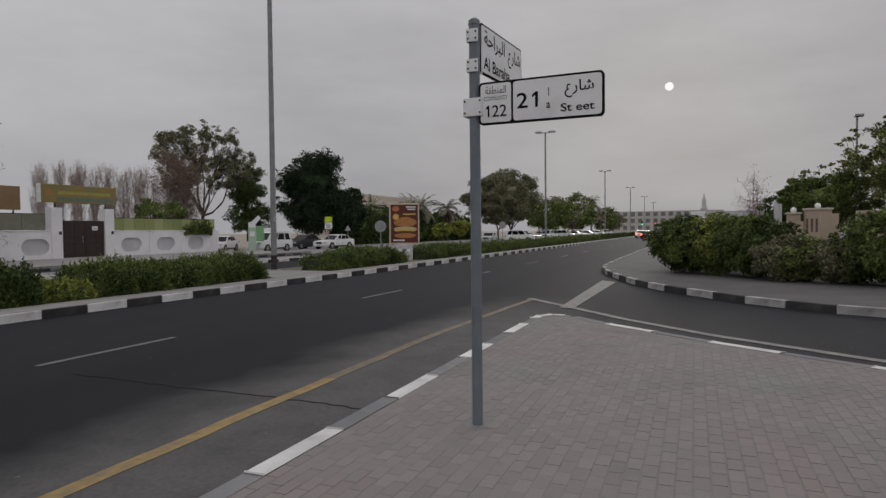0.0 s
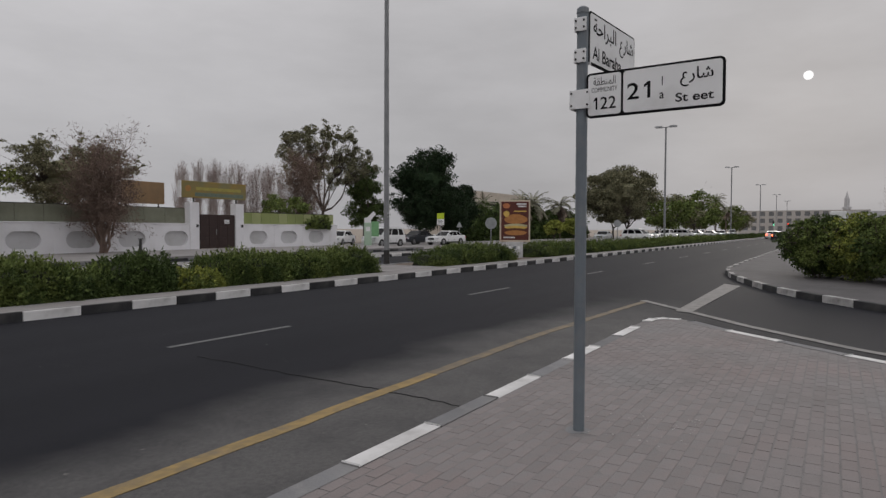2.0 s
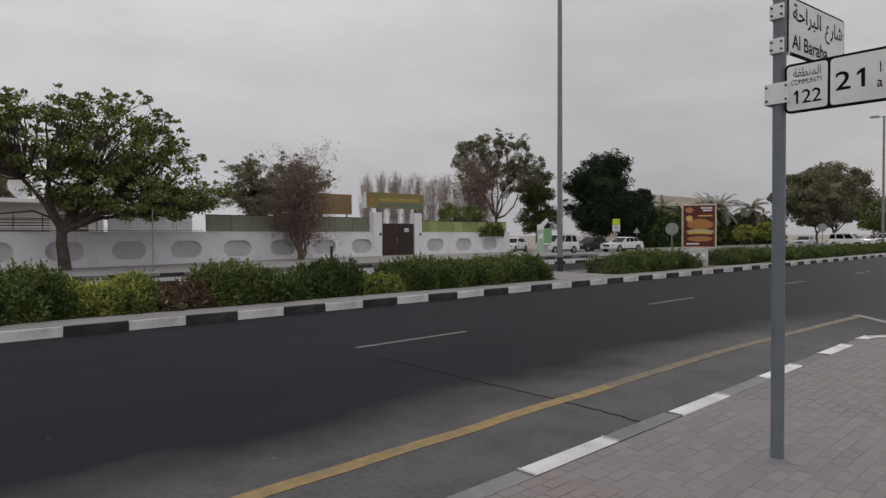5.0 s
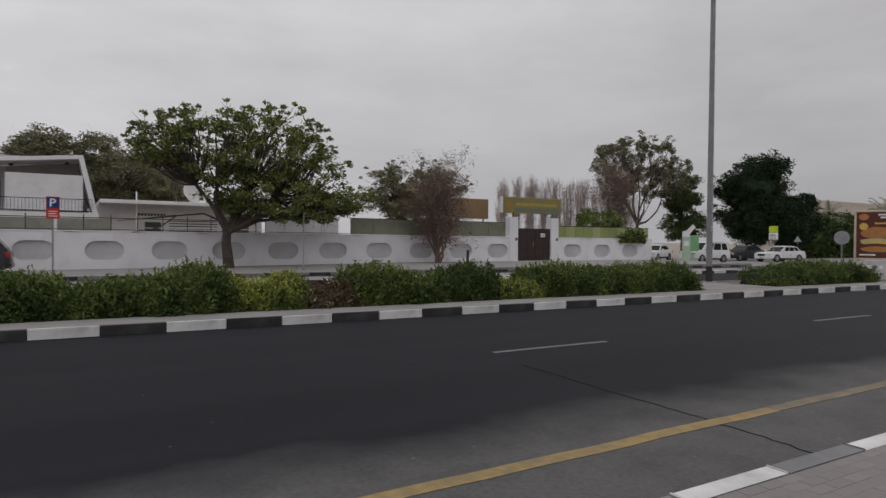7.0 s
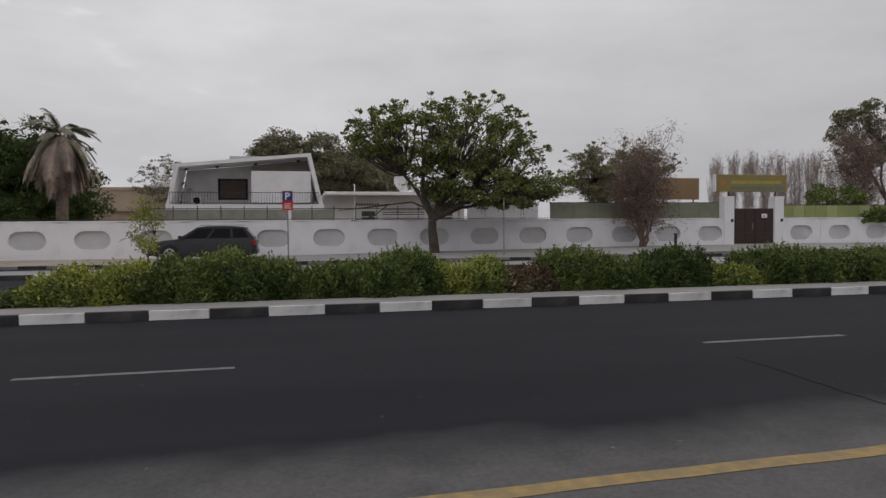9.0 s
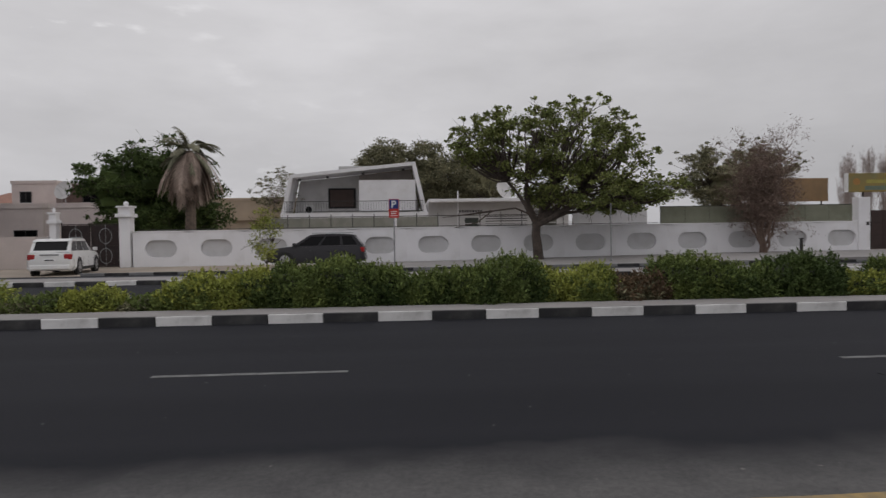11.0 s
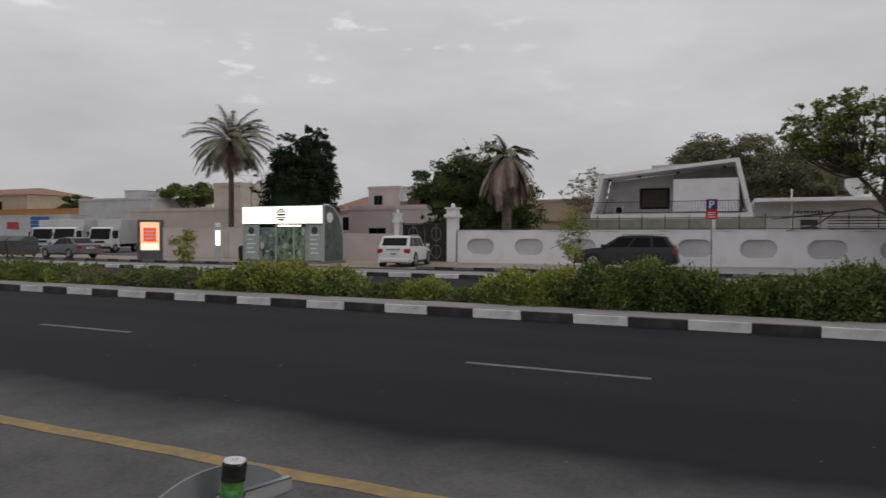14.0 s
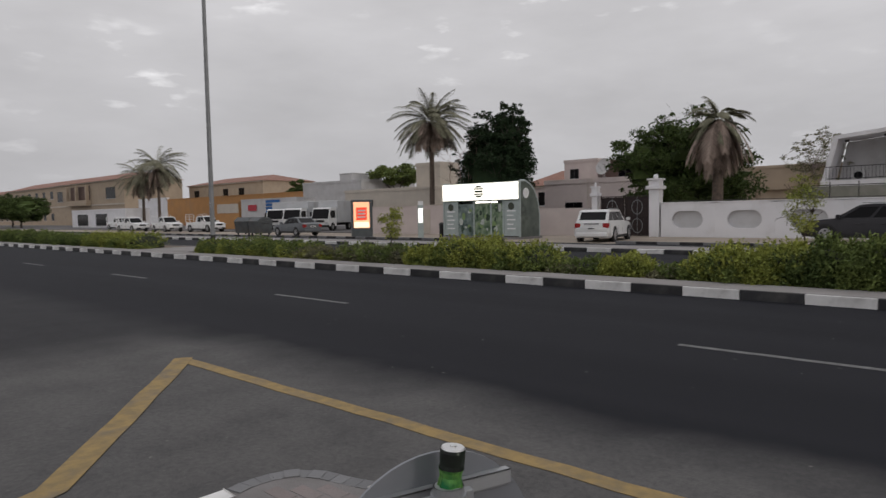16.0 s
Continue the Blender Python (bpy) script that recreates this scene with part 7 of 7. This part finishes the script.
def dumpster(x, y, rz):
    t = thing("dumpster", "dark grey steel waste container with sloping lids", "dumpster", x, y, 0.0, rz, group="waste containers")
    part("bin_body", prism(nb(), [(-0.55, 0.15), (0.55, 0.15), (0.7, 1.15), (-0.7, 1.15)], -0.85, 0.85, "x"), DUMP, t)
    part("lid", prism(nb(), [(-0.74, 1.16), (0.74, 1.16), (0.3, 1.5), (-0.3, 1.5)], -0.88, 0.88, "x"), DUMP, t)
    for sx in (-0.7, 0.7):
        for sy in (-0.4, 0.4):
            b = nb()
            rod(b, (sx - 0.04, sy, 0.08), (sx + 0.04, sy, 0.08), 0.08, 0.08, 12)
            part("castor", b, RUBBER, t)
        b = nb()
        rod(b, (sx * 1.28, -0.3, 0.95), (sx * 1.28, 0.3, 0.95), 0.03, 0.03, 6)
        part("lifting_bar", b, DARKMETAL, t)


dumpster(-49.6, 30.4, 8)
dumpster(-47.2, 30.2, -4)

# ---------------------------------------------------------------- vehicles
PAINTS = {k: material(k + "_car_paint", c, tuple(v * 0.93 for v in c), 0.3, 1.5, coat=0.05, spec=0.22) for k, c in
          (("white", (0.72, 0.72, 0.72)), ("graphite", (0.036, 0.035, 0.039)), ("grey", (0.13, 0.14, 0.15)), ("dark", (0.03, 0.032, 0.038)), ("silver", (0.45, 0.46, 0.47)))}
STYLE = {   # length, width, belt height, roof height, bonnet height, cowl x, roof front x, roof rear x, tail x, boot height, wheel radius
    "suv": (4.8, 1.86, 1.06, 1.66, 1.02, 1.2, 0.25, -1.85, -2.3, 1.08, 0.38),
    "sedan": (4.65, 1.8, 0.92, 1.44, 0.88, 0.85, 0.05, -1.15, -1.75, 0.98, 0.32),
    "mpv": (4.6, 1.77, 1.0, 1.74, 0.98, 1.25, 0.5, -1.9, -2.22, 0.98, 0.31),
    "pickup": (5.2, 1.8, 1.05, 1.72, 1.02, 1.15, 0.55, -0.55, -0.8, 1.02, 0.36)}


def car(label, x, y, z, rz, paint, style, lit=False, category="car", name=None, k=1.0, group="parked cars"):
    L, W, zb, zr, zh, xc, xr0, xr1, xt, zboot, wr = STYLE[style]
    t = thing(name or ("car" if style in ("sedan",) else style if style != "mpv" else "minivan"), label, category, x, y, z, rz, group=group)
    body = PAINTS[paint]
    hw, hl = W / 2, L / 2
    # lower body, lofted along its length
    st = [(hl, 0.42, 0.62, hw * 0.72), (hl - 0.06, 0.3, zh - 0.22, hw * 0.86), (hl - 0.3, 0.26, zh - 0.08, hw * 0.96), (hl - 0.75, 0.25, zh - 0.02, hw), (xc, 0.24, zh + 0.02, hw), (0, 0.24, zb, hw), (xt + 0.1, 0.25, max(zb, zboot) - 0.0, hw), (-hl + 0.25, 0.3, zboot, hw * 0.97), (-hl + 0.04, 0.36, zboot - 0.08, hw * 0.88), (-hl, 0.45, zboot - 0.3, hw * 0.82)]
    b = nb()
    rings = []
    for sx, z0, z1, w in st:
        zm = z0 + (z1 - z0) * 0.62
        rings.append([b.verts.new(c) for c in ((sx, -w * 0.9, z0), (sx, -w, z0 + 0.12), (sx, -w, zm), (sx, -w * 0.93, z1), (sx, 0, z1 + 0.025), (sx, w * 0.93, z1), (sx, w, zm), (sx, w, z0 + 0.12), (sx, w * 0.9, z0))])
    for r0, r1 in zip(rings, rings[1:]):
        for i in range(9):
            j = (i + 1) % 9
            b.faces.new((r0[i], r0[j], r1[j], r1[i]))
    b.faces.new(rings[0])
    b.faces.new(rings[-1][::-1])
    bmesh.ops.recalc_face_normals(b, faces=b.faces[:])
    bd = part("body", b, body, t, smooth="creased")
    # glass house
    ci, ct = hw * 0.92, hw * (0.8 if style == "suv" else 0.74)
    b = nb()
    low_ = [b.verts.new(c) for c in ((xc, -ci * 0.92, zh), (xt, -ci * 0.92, zboot - 0.02), (xt, ci * 0.92, zboot - 0.02), (xc, ci * 0.92, zh))]
    top_ = [b.verts.new(c) for c in ((xr0, -ct, zr - 0.05), (xr1, -ct, zr - 0.05), (xr1, ct, zr - 0.05), (xr0, ct, zr - 0.05))]
    for i in range(4):
        j = (i + 1) % 4
        b.faces.new((low_[i], low_[j], top_[j], top_[i]))
    b.faces.new(top_)
    bmesh.ops.recalc_face_normals(b, faces=b.faces[:])
    cabin = part("cabin", b, body, t)

    def pane(p00, p10, p11, p01, u0, u1, v0, v1, nm):
        """A window set just proud of a slanted face whose corners are given."""
        p00, p10, p11, p01 = (Vector(q) for q in (p00, p10, p11, p01))
        nrm_ = (p10 - p00).cross(p01 - p00).normalized()
        mid_ = (p00 + p11) / 2
        if nrm_.dot(mid_ - Vector((mid_.x * 0.6, 0, mid_.z - 0.4))) < 0:
            nrm_ = -nrm_
        w_ = nb()
        rows = []
        for off in (-0.01, 0.012):
            rows.append([w_.verts.new((p00.lerp(p10, u)).lerp(p01.lerp(p11, u), v) + nrm_ * off) for u, v in ((u0, v0), (u1, v0), (u1, v1), (u0, v1))])
        w_.faces.new(rows[1])
        w_.faces.new(rows[0][::-1])
        for i in range(4):
            w_.faces.new((rows[0][i], rows[0][(i + 1) % 4], rows[1][(i + 1) % 4], rows[1][i]))
        bmesh.ops.recalc_face_normals(w_, faces=w_.faces[:])
        part(nm, w_, GLASS_DARK, cabin)
    lo = [v.co.copy() for v in cabin.data.vertices][:4]
    hi = [v.co.copy() for v in cabin.data.vertices][4:]
    for a_, b_ in ((0, 1), (3, 2)):
        for u0, u1 in ((0.07, 0.36), (0.4, 0.69), (0.73, 0.94 if style != "pickup" else 0.8)):
            pane(lo[a_], lo[b_], hi[b_], hi[a_], u0, u1, 0.1, 0.86, "side_window")
    pane(lo[0], lo[3], hi[3], hi[0], 0.05, 0.95, 0.08, 0.9, "windscreen")
    pane(lo[1], lo[2], hi[2], hi[1], 0.08, 0.92, 0.15, 0.88, "rear_window")
    b = prism(nb(), [(xr0 + 0.12, zr - 0.11), (xr0 - 0.1, zr - 0.035), (xr0 - 0.45, zr - 0.005), ((xr0 + xr1) / 2, zr), (xr1 + 0.45, zr - 0.015), (xr1 + 0.1, zr - 0.05), (xr1 - 0.12, zr - 0.12)], -ct - 0.02, ct + 0.02, "y")
    part("roof", b, body, t)
    for s in (-1, 1):
        # mirror, sills, door seams and handles
        part("mirror", bx(xc - 0.28, min(s * hw * 0.98, s * (hw + 0.17)), zb + 0.0, xc - 0.12, max(s * hw * 0.98, s * (hw + 0.17)), zb + 0.16, bevel=0.03), body, t)
        part("sill", bx(-hl + 0.9, min(s * hw * 0.9, s * hw * 0.995), 0.22, hl - 0.95, max(s * hw * 0.9, s * hw * 0.995), 0.36), PLASTIC, t)
        for xx in (xc - 0.15, xc - 1.12, xc - 2.0):
            part("door_seam", bx(xx - 0.008, min(s * hw, s * (hw + 0.003)), 0.38, xx + 0.008, max(s * hw, s * (hw + 0.003)), zb - 0.22), PLASTIC, bd)
        for xx in (xc - 1.0, xc - 1.9):
            part("door_handle", bx(xx, min(s * hw, s * (hw + 0.03)), zb - 0.27, xx + 0.16, max(s * hw, s * (hw + 0.03)), zb - 0.23, bevel=0.008), body, bd)
        # lights
        part("headlight", bx(hl - 0.26, min(s * hw * 0.5, s * hw * 0.9), zh - 0.3, hl - 0.05, max(s * hw * 0.5, s * hw * 0.9), zh - 0.14, bevel=0.03), HEADLAMP, t)
        part("tail_light", bx(-hl - 0.0, min(s * hw * 0.6, s * hw * 0.92), zboot - 0.34, -hl + 0.22, max(s * hw * 0.6, s * hw * 0.92), zboot - 0.1, bevel=0.03), glowing("lit_brake_lamp", (1.0, 0.05, 0.02), 14.0) if lit else REDLAMP, t)
        for xx in (hl - 0.92, -hl + 1.0):
            arch = nb()
            rod(arch, (xx, s * (hw - 0.12), wr), (xx, s * (hw + 0.006), wr), wr * 1.17, wr * 1.17, 24)
            part("wheel_arch", arch, PLASTIC, t)
            b = nb()
            rod(b, (xx, s * (hw - 0.18), wr), (xx, s * (hw + 0.02), wr), wr, wr, 24)
            wh = part("wheel", b, RUBBER, t)
            b = nb()
            rod(b, (xx, s * (hw + 0.02), wr), (xx, s * (hw + 0.026), wr), wr * 0.66, wr * 0.62, 20)
            rim = part("rim", b, RIM, wh)
            b = nb()
            for q in range(5):
                a = 2 * math.pi * q / 5 + 0.3
                rod(b, (xx + wr * 0.4 * math.cos(a), s * (hw + 0.024), wr + wr * 0.4 * math.sin(a)), (xx + wr * 0.4 * math.cos(a), s * (hw + 0.029), wr + wr * 0.4 * math.sin(a)), wr * 0.13, wr * 0.13, 8)
            part("rim_gap", b, PLASTIC, wh)
    part("grille", bx(hl - 0.06, -hw * 0.42, zh - 0.36, hl + 0.012, hw * 0.42, zh - 0.16, bevel=0.02), PLASTIC, t)
    part("front_bumper", bx(hl - 0.12, -hw * 0.8, 0.28, hl + 0.03, hw * 0.8, 0.46, bevel=0.04), PLASTIC if style in ("suv", "pickup") else body, t)
    part("rear_bumper", bx(-hl - 0.05, -hw * 0.86, 0.3, -hl + 0.15, hw * 0.86, 0.52, bevel=0.05), body, t)
    for xx, f in ((hl + 0.031, 1), (-hl - 0.012, -1)):
        zz = 0.4 if f > 0 else 0.72
        pl2 = part("number_plate", bx(min(xx, xx + f * 0.008), -0.25, zz - 0.06, max(xx, xx + f * 0.008), 0.25, zz + 0.06), SIGNWHITE, t)
        part("print_bar", bx(min(xx + f * 0.008, xx + f * 0.01), -0.17, zz - 0.025, max(xx + f * 0.008, xx + f * 0.01), 0.17, zz + 0.025), BLACK, pl2)
    if style == "suv":
        for s in (-1, 1):
            b = nb()
            rod(b, (xr0 - 0.1, s * ct * 0.92, zr + 0.04), (xr1 + 0.1, s * ct * 0.92, zr + 0.04), 0.02, 0.02, 6)
            part("roof_rail", b, GALV, t)
        part("chrome_strip", bx(-hl - 0.004, -hw * 0.4, zboot - 0.16, -hl + 0.05, hw * 0.4, zboot - 0.1), CHROME, t)
    if style == "pickup":
        for s in (-1, 1):
            b = nb()
            for xx in (-0.95, -1.7, -2.5):
                rod(b, (xx, s * hw * 0.88, 1.0), (xx, s * hw * 0.88, 1.9), 0.025, 0.025, 6)
            for zz in (1.35, 1.62, 1.9):
                rod(b, (-0.95, s * hw * 0.88, zz), (-2.5, s * hw * 0.88, zz), 0.02, 0.02, 6)
            part("cargo_rack", b, SIGNWHITE, t, "white cargo rack")
    if k != 1.0:
        t.scale = (k, k, k)
    return t


car("dark graphite SUV parked beside a white wall", -4.42, 32.9, far_z(-4.3), 180, "graphite", "suv", group="cars by the wall", k=1.01)
car("white SUV parked nose-in at an iron gate", -15.95, 31.1, far_z(-16) - 0.0, 102, "white", "suv", group="cars by the wall")
grey_car = car("dark grey sedan parked beside waste containers", -42.2, 30.3, 0.0, 176, "grey", "sedan")
mpv = car("white people carrier parked at a corner", 46.6, 35.1, 0.02, 178, "white", "mpv")
car("black sedan parked between white cars", 54.6, 37.0, 0.02, 175, "dark", "sedan")
wsed = car("white sedan parked by a hedge", 55.3, 33.8, 0.02, 172, "white", "sedan")
car("white sedan parked behind a wall end", 45.6, 39.6, 0.02, 200, "white", "sedan")
car("white van parked at a wall corner", 43.6, 41.0, 0.02, 90, "white", "mpv")
for i in range(16):
    x = 92 + i * 6.4 + (i * 29 % 4) * 0.5
    src = wsed if i % 3 else mpv
    if i % 7 != 5:
        copy_thing(src, pose(x, 24.0 + (i * 17 % 5) * 0.6, 0.02, 0, 0, 180 + (i * 31 % 9) - 4 if i % 2 else -98))
tagged(wsed, "white sedan parked in a roadside row")
car("silver sedan in a roadside row", 87, 27.5, 0.02, 185, "silver", "sedan")
car("dark sedan in a roadside row", 124, 28.5, 0.02, 190, "dark", "sedan")
car("car with red brake lights waiting at a far junction", 118, 8.0, 0.0, 0, "dark", "sedan", lit=True, group="cars on the road")
car("white car with red brake lights at a far junction", 131, 9.9, 0.0, 0, "white", "sedan", lit=True, group="cars on the road")
pick = car("white pickup with a cargo rack in a yard", -65.5, 35.0, 0.0, 5, "white", "pickup", group="yard vehicles", category="pickup")
copy_thing(pick, pose(-72.5, 34.0, 0.0, 0, 0, -4))
copy_thing(pick, pose(-80.0, 33.2, 0.0, 0, 0, 3))
copy_thing(pick, pose(-88.5, 37.0, 0.0, 0, 0, -6))
copy_thing(pick, pose(-97.0, 38.5, 0.0, 0, 0, 4))


def truck(x, y, z, rz, lab):
    t = thing("box_truck", lab, "truck", x, y, z, rz, group="yard vehicles")
    w = PAINTS["white"]
    cab = part("cab", prism(nb(), [(1.2, 0.45), (2.75, 0.45), (2.8, 1.15), (2.45, 2.15), (2.2, 2.25), (1.2, 2.25)], -0.95, 0.95, "y"), w, t)
    part("windscreen", prism(nb(), [(2.83, 1.2), (2.49, 2.1), (2.44, 2.08), (2.78, 1.18)], -0.85, 0.85, "y"), GLASS_DARK, cab)
    for s in (-1, 1):
        part("side_window", bx(1.5, min(s * 0.95, s * 0.96), 1.25, 2.35, max(s * 0.95, s * 0.96), 1.95), GLASS_DARK, cab)
        part("headlight", bx(2.76, min(s * 0.5, s * 0.85), 0.62, 2.8, max(s * 0.5, s * 0.85), 0.82, bevel=0.015), HEADLAMP, cab)
        part("mirror", bx(2.5, min(s * 1.0, s * 1.2), 1.4, 2.6, max(s * 1.0, s * 1.2), 1.85, bevel=0.02), PLASTIC, cab)
        for xx in (2.0, -1.6):
            b = nb()
            rod(b, (xx, s * 0.7, 0.4), (xx, s * 0.97, 0.4), 0.4, 0.4, 20)
            wh = part("wheel", b, RUBBER, t)
            b = nb()
            rod(b, (xx, s * 0.97, 0.4), (xx, s * 0.98, 0.4), 0.22, 0.2, 14)
            part("rim", b, RIM, wh)
    part("bumper", bx(2.7, -0.95, 0.35, 2.86, 0.95, 0.58, bevel=0.03), PLASTIC, t)
    part("grille", bx(2.78, -0.45, 0.85, 2.815, 0.45, 1.05), PLASTIC, t)
    part("chassis", bx(-2.9, -0.4, 0.5, 1.3, 0.4, 0.75), PLASTIC, t)
    part("cargo_box", bx(-3.0, -1.05, 0.76, 1.1, 1.05, 2.95, bevel=0.03), material("pale_cargo_box", (0.55, 0.56, 0.58), (0.48, 0.49, 0.5), 0.5, 1.0, stain=(0.4, 0.39, 0.37), sscale=0.8), t)


truck(-54.5, 40.0, 0.03, -62, "white box truck parked in a yard")
truck(-50.4, 40.6, 0.03, -66, "white box truck parked beside another")
truck(-58.5, 40.6, 0.03, -60, "white box truck with a tall cargo box")

# ---------------------------------------------------------------- kerb and block paving of the near pavement (last: many pieces)
kerb_line([(3.19 - 8 * 0.977 + 0.977 * 2, 2.665)] + [(10.75, 2.675)], 0.977, -1, 0.104, [KERB_W, KERB_G], near_pavement, width=0.13)
kerb_line([(10.75, 2.675), (11.05, 2.66), (11.32, 2.52), (11.4, 2.3), (11.2, 1.94)], 0.32, -1, 0.104, [KERB_W, KERB_W], near_pavement, width=0.13, gap=0.004)
kerb_line([(11.2, 1.94), (10.45, 1.26), (9.88, 0.56), (9.25, -0.17), (8.7, -0.93), (8.15, -1.73), (6.4, -4.3), (3.4, -9.0)], 0.98, -1, 0.104, [KERB_G, KERB_W], near_pavement, width=0.13)
kerb_line([(-7.5, -9.0), (-5.2, -4.0), (-3.9, -0.5), (-3.45, 0.9), (-3.3, 1.6)], 0.35, -1, 0.104, [KERB_G], near_pavement, width=0.13)
kerb_line([(-3.3, 1.6), (-3.27, 1.95), (-3.275, 2.02)], 0.2, -1, 0.104, [KERB_W], near_pavement, width=0.1, gap=0.002)
kerb_line([(-3.275, 2.02), (-3.3, 2.15), (-3.27, 2.32), (-3.18, 2.45), (-3.03, 2.53), (-2.85, 2.57), (-2.7, 2.61), (-2.55, 2.66)], 0.09, -1, 0.102, [KERB_G], near_pavement, width=0.1, gap=0.0, bevel=0.002)

# pavers, 200 x 100 mm in running bond
FOOT = [(-3.1, -0.6), (-3.1, 1.9), (-3.0, 2.3), (-2.6, 2.5), (10.7, 2.52), (11.1, 2.4), (11.2, 2.2), (11.0, 1.9), (10.3, 1.2), (9.7, 0.5), (9.1, -0.25), (8.5, -1.0), (7.9, -1.9), (6.6, -3.8), (0.5, -3.8)]
pv, pf = [], []
rp = random.Random(17)
pb = nb()
box(pb, -0.0978, -0.0478, -0.05, 0.0978, 0.0478, 0.0, 0.003)
paver_mesh = bpy.data.meshes.new("paver")
pb.to_mesh(paver_mesh)
pb.free()
paver_mesh.materials.append(BRICK1)
count = 0
for r in range(-40, 27):
    y = r * 0.1 - 0.02
    for c in range(-34, 60):
        x = c * 0.2 + (0.1 if r % 2 else 0.0)
        if not inside((x, y), FOOT) or math.hypot(x - 4.67, y - 1.6) < 0.08:
            continue
        z = 0.1 + rp.uniform(-0.0012, 0.0014)
        tilt = rp.uniform(-0.6, 0.6)
        if 3.35 < x < 6.2 and 0.55 < y < 2.55 and count < 300:
            o = new("paver", paver_mesh)
            o.matrix_basis = pose(x, y, z, rp.uniform(-0.5, 0.5), rp.uniform(-0.4, 0.4), tilt)
            o.parent = near_pavement
            count += 1
            continue
        w, d = 0.0975, 0.0475
        ca, sa = math.cos(radians(tilt)), math.sin(radians(tilt))
        b0 = len(pv)
        for (sx, sy, zz, k) in ((-1, -1, -0.04, 1), (1, -1, -0.04, 1), (1, 1, -0.04, 1), (-1, 1, -0.04, 1), (-1, -1, 0, 0.0), (1, -1, 0, 0.0), (1, 1, 0, 0.0), (-1, 1, 0, 0.0)):
            ex, ey = sx * (w - (0.004 if k == 0 else 0)), sy * (d - (0.004 if k == 0 else 0))
            pv.append((x + ex * ca - ey * sa, y + ex * sa + ey * ca, z + zz))
        pf += [(b0 + 4, b0 + 5, b0 + 6, b0 + 7), (b0, b0 + 1, b0 + 5, b0 + 4), (b0 + 1, b0 + 2, b0 + 6, b0 + 5), (b0 + 2, b0 + 3, b0 + 7, b0 + 6), (b0 + 3, b0, b0 + 4, b0 + 7)]
rest = mesh_object("paver_field", pv, pf, BRICK, near_pavement, "grey and pinkish concrete pavers")
rest["kind"] = "stuff"
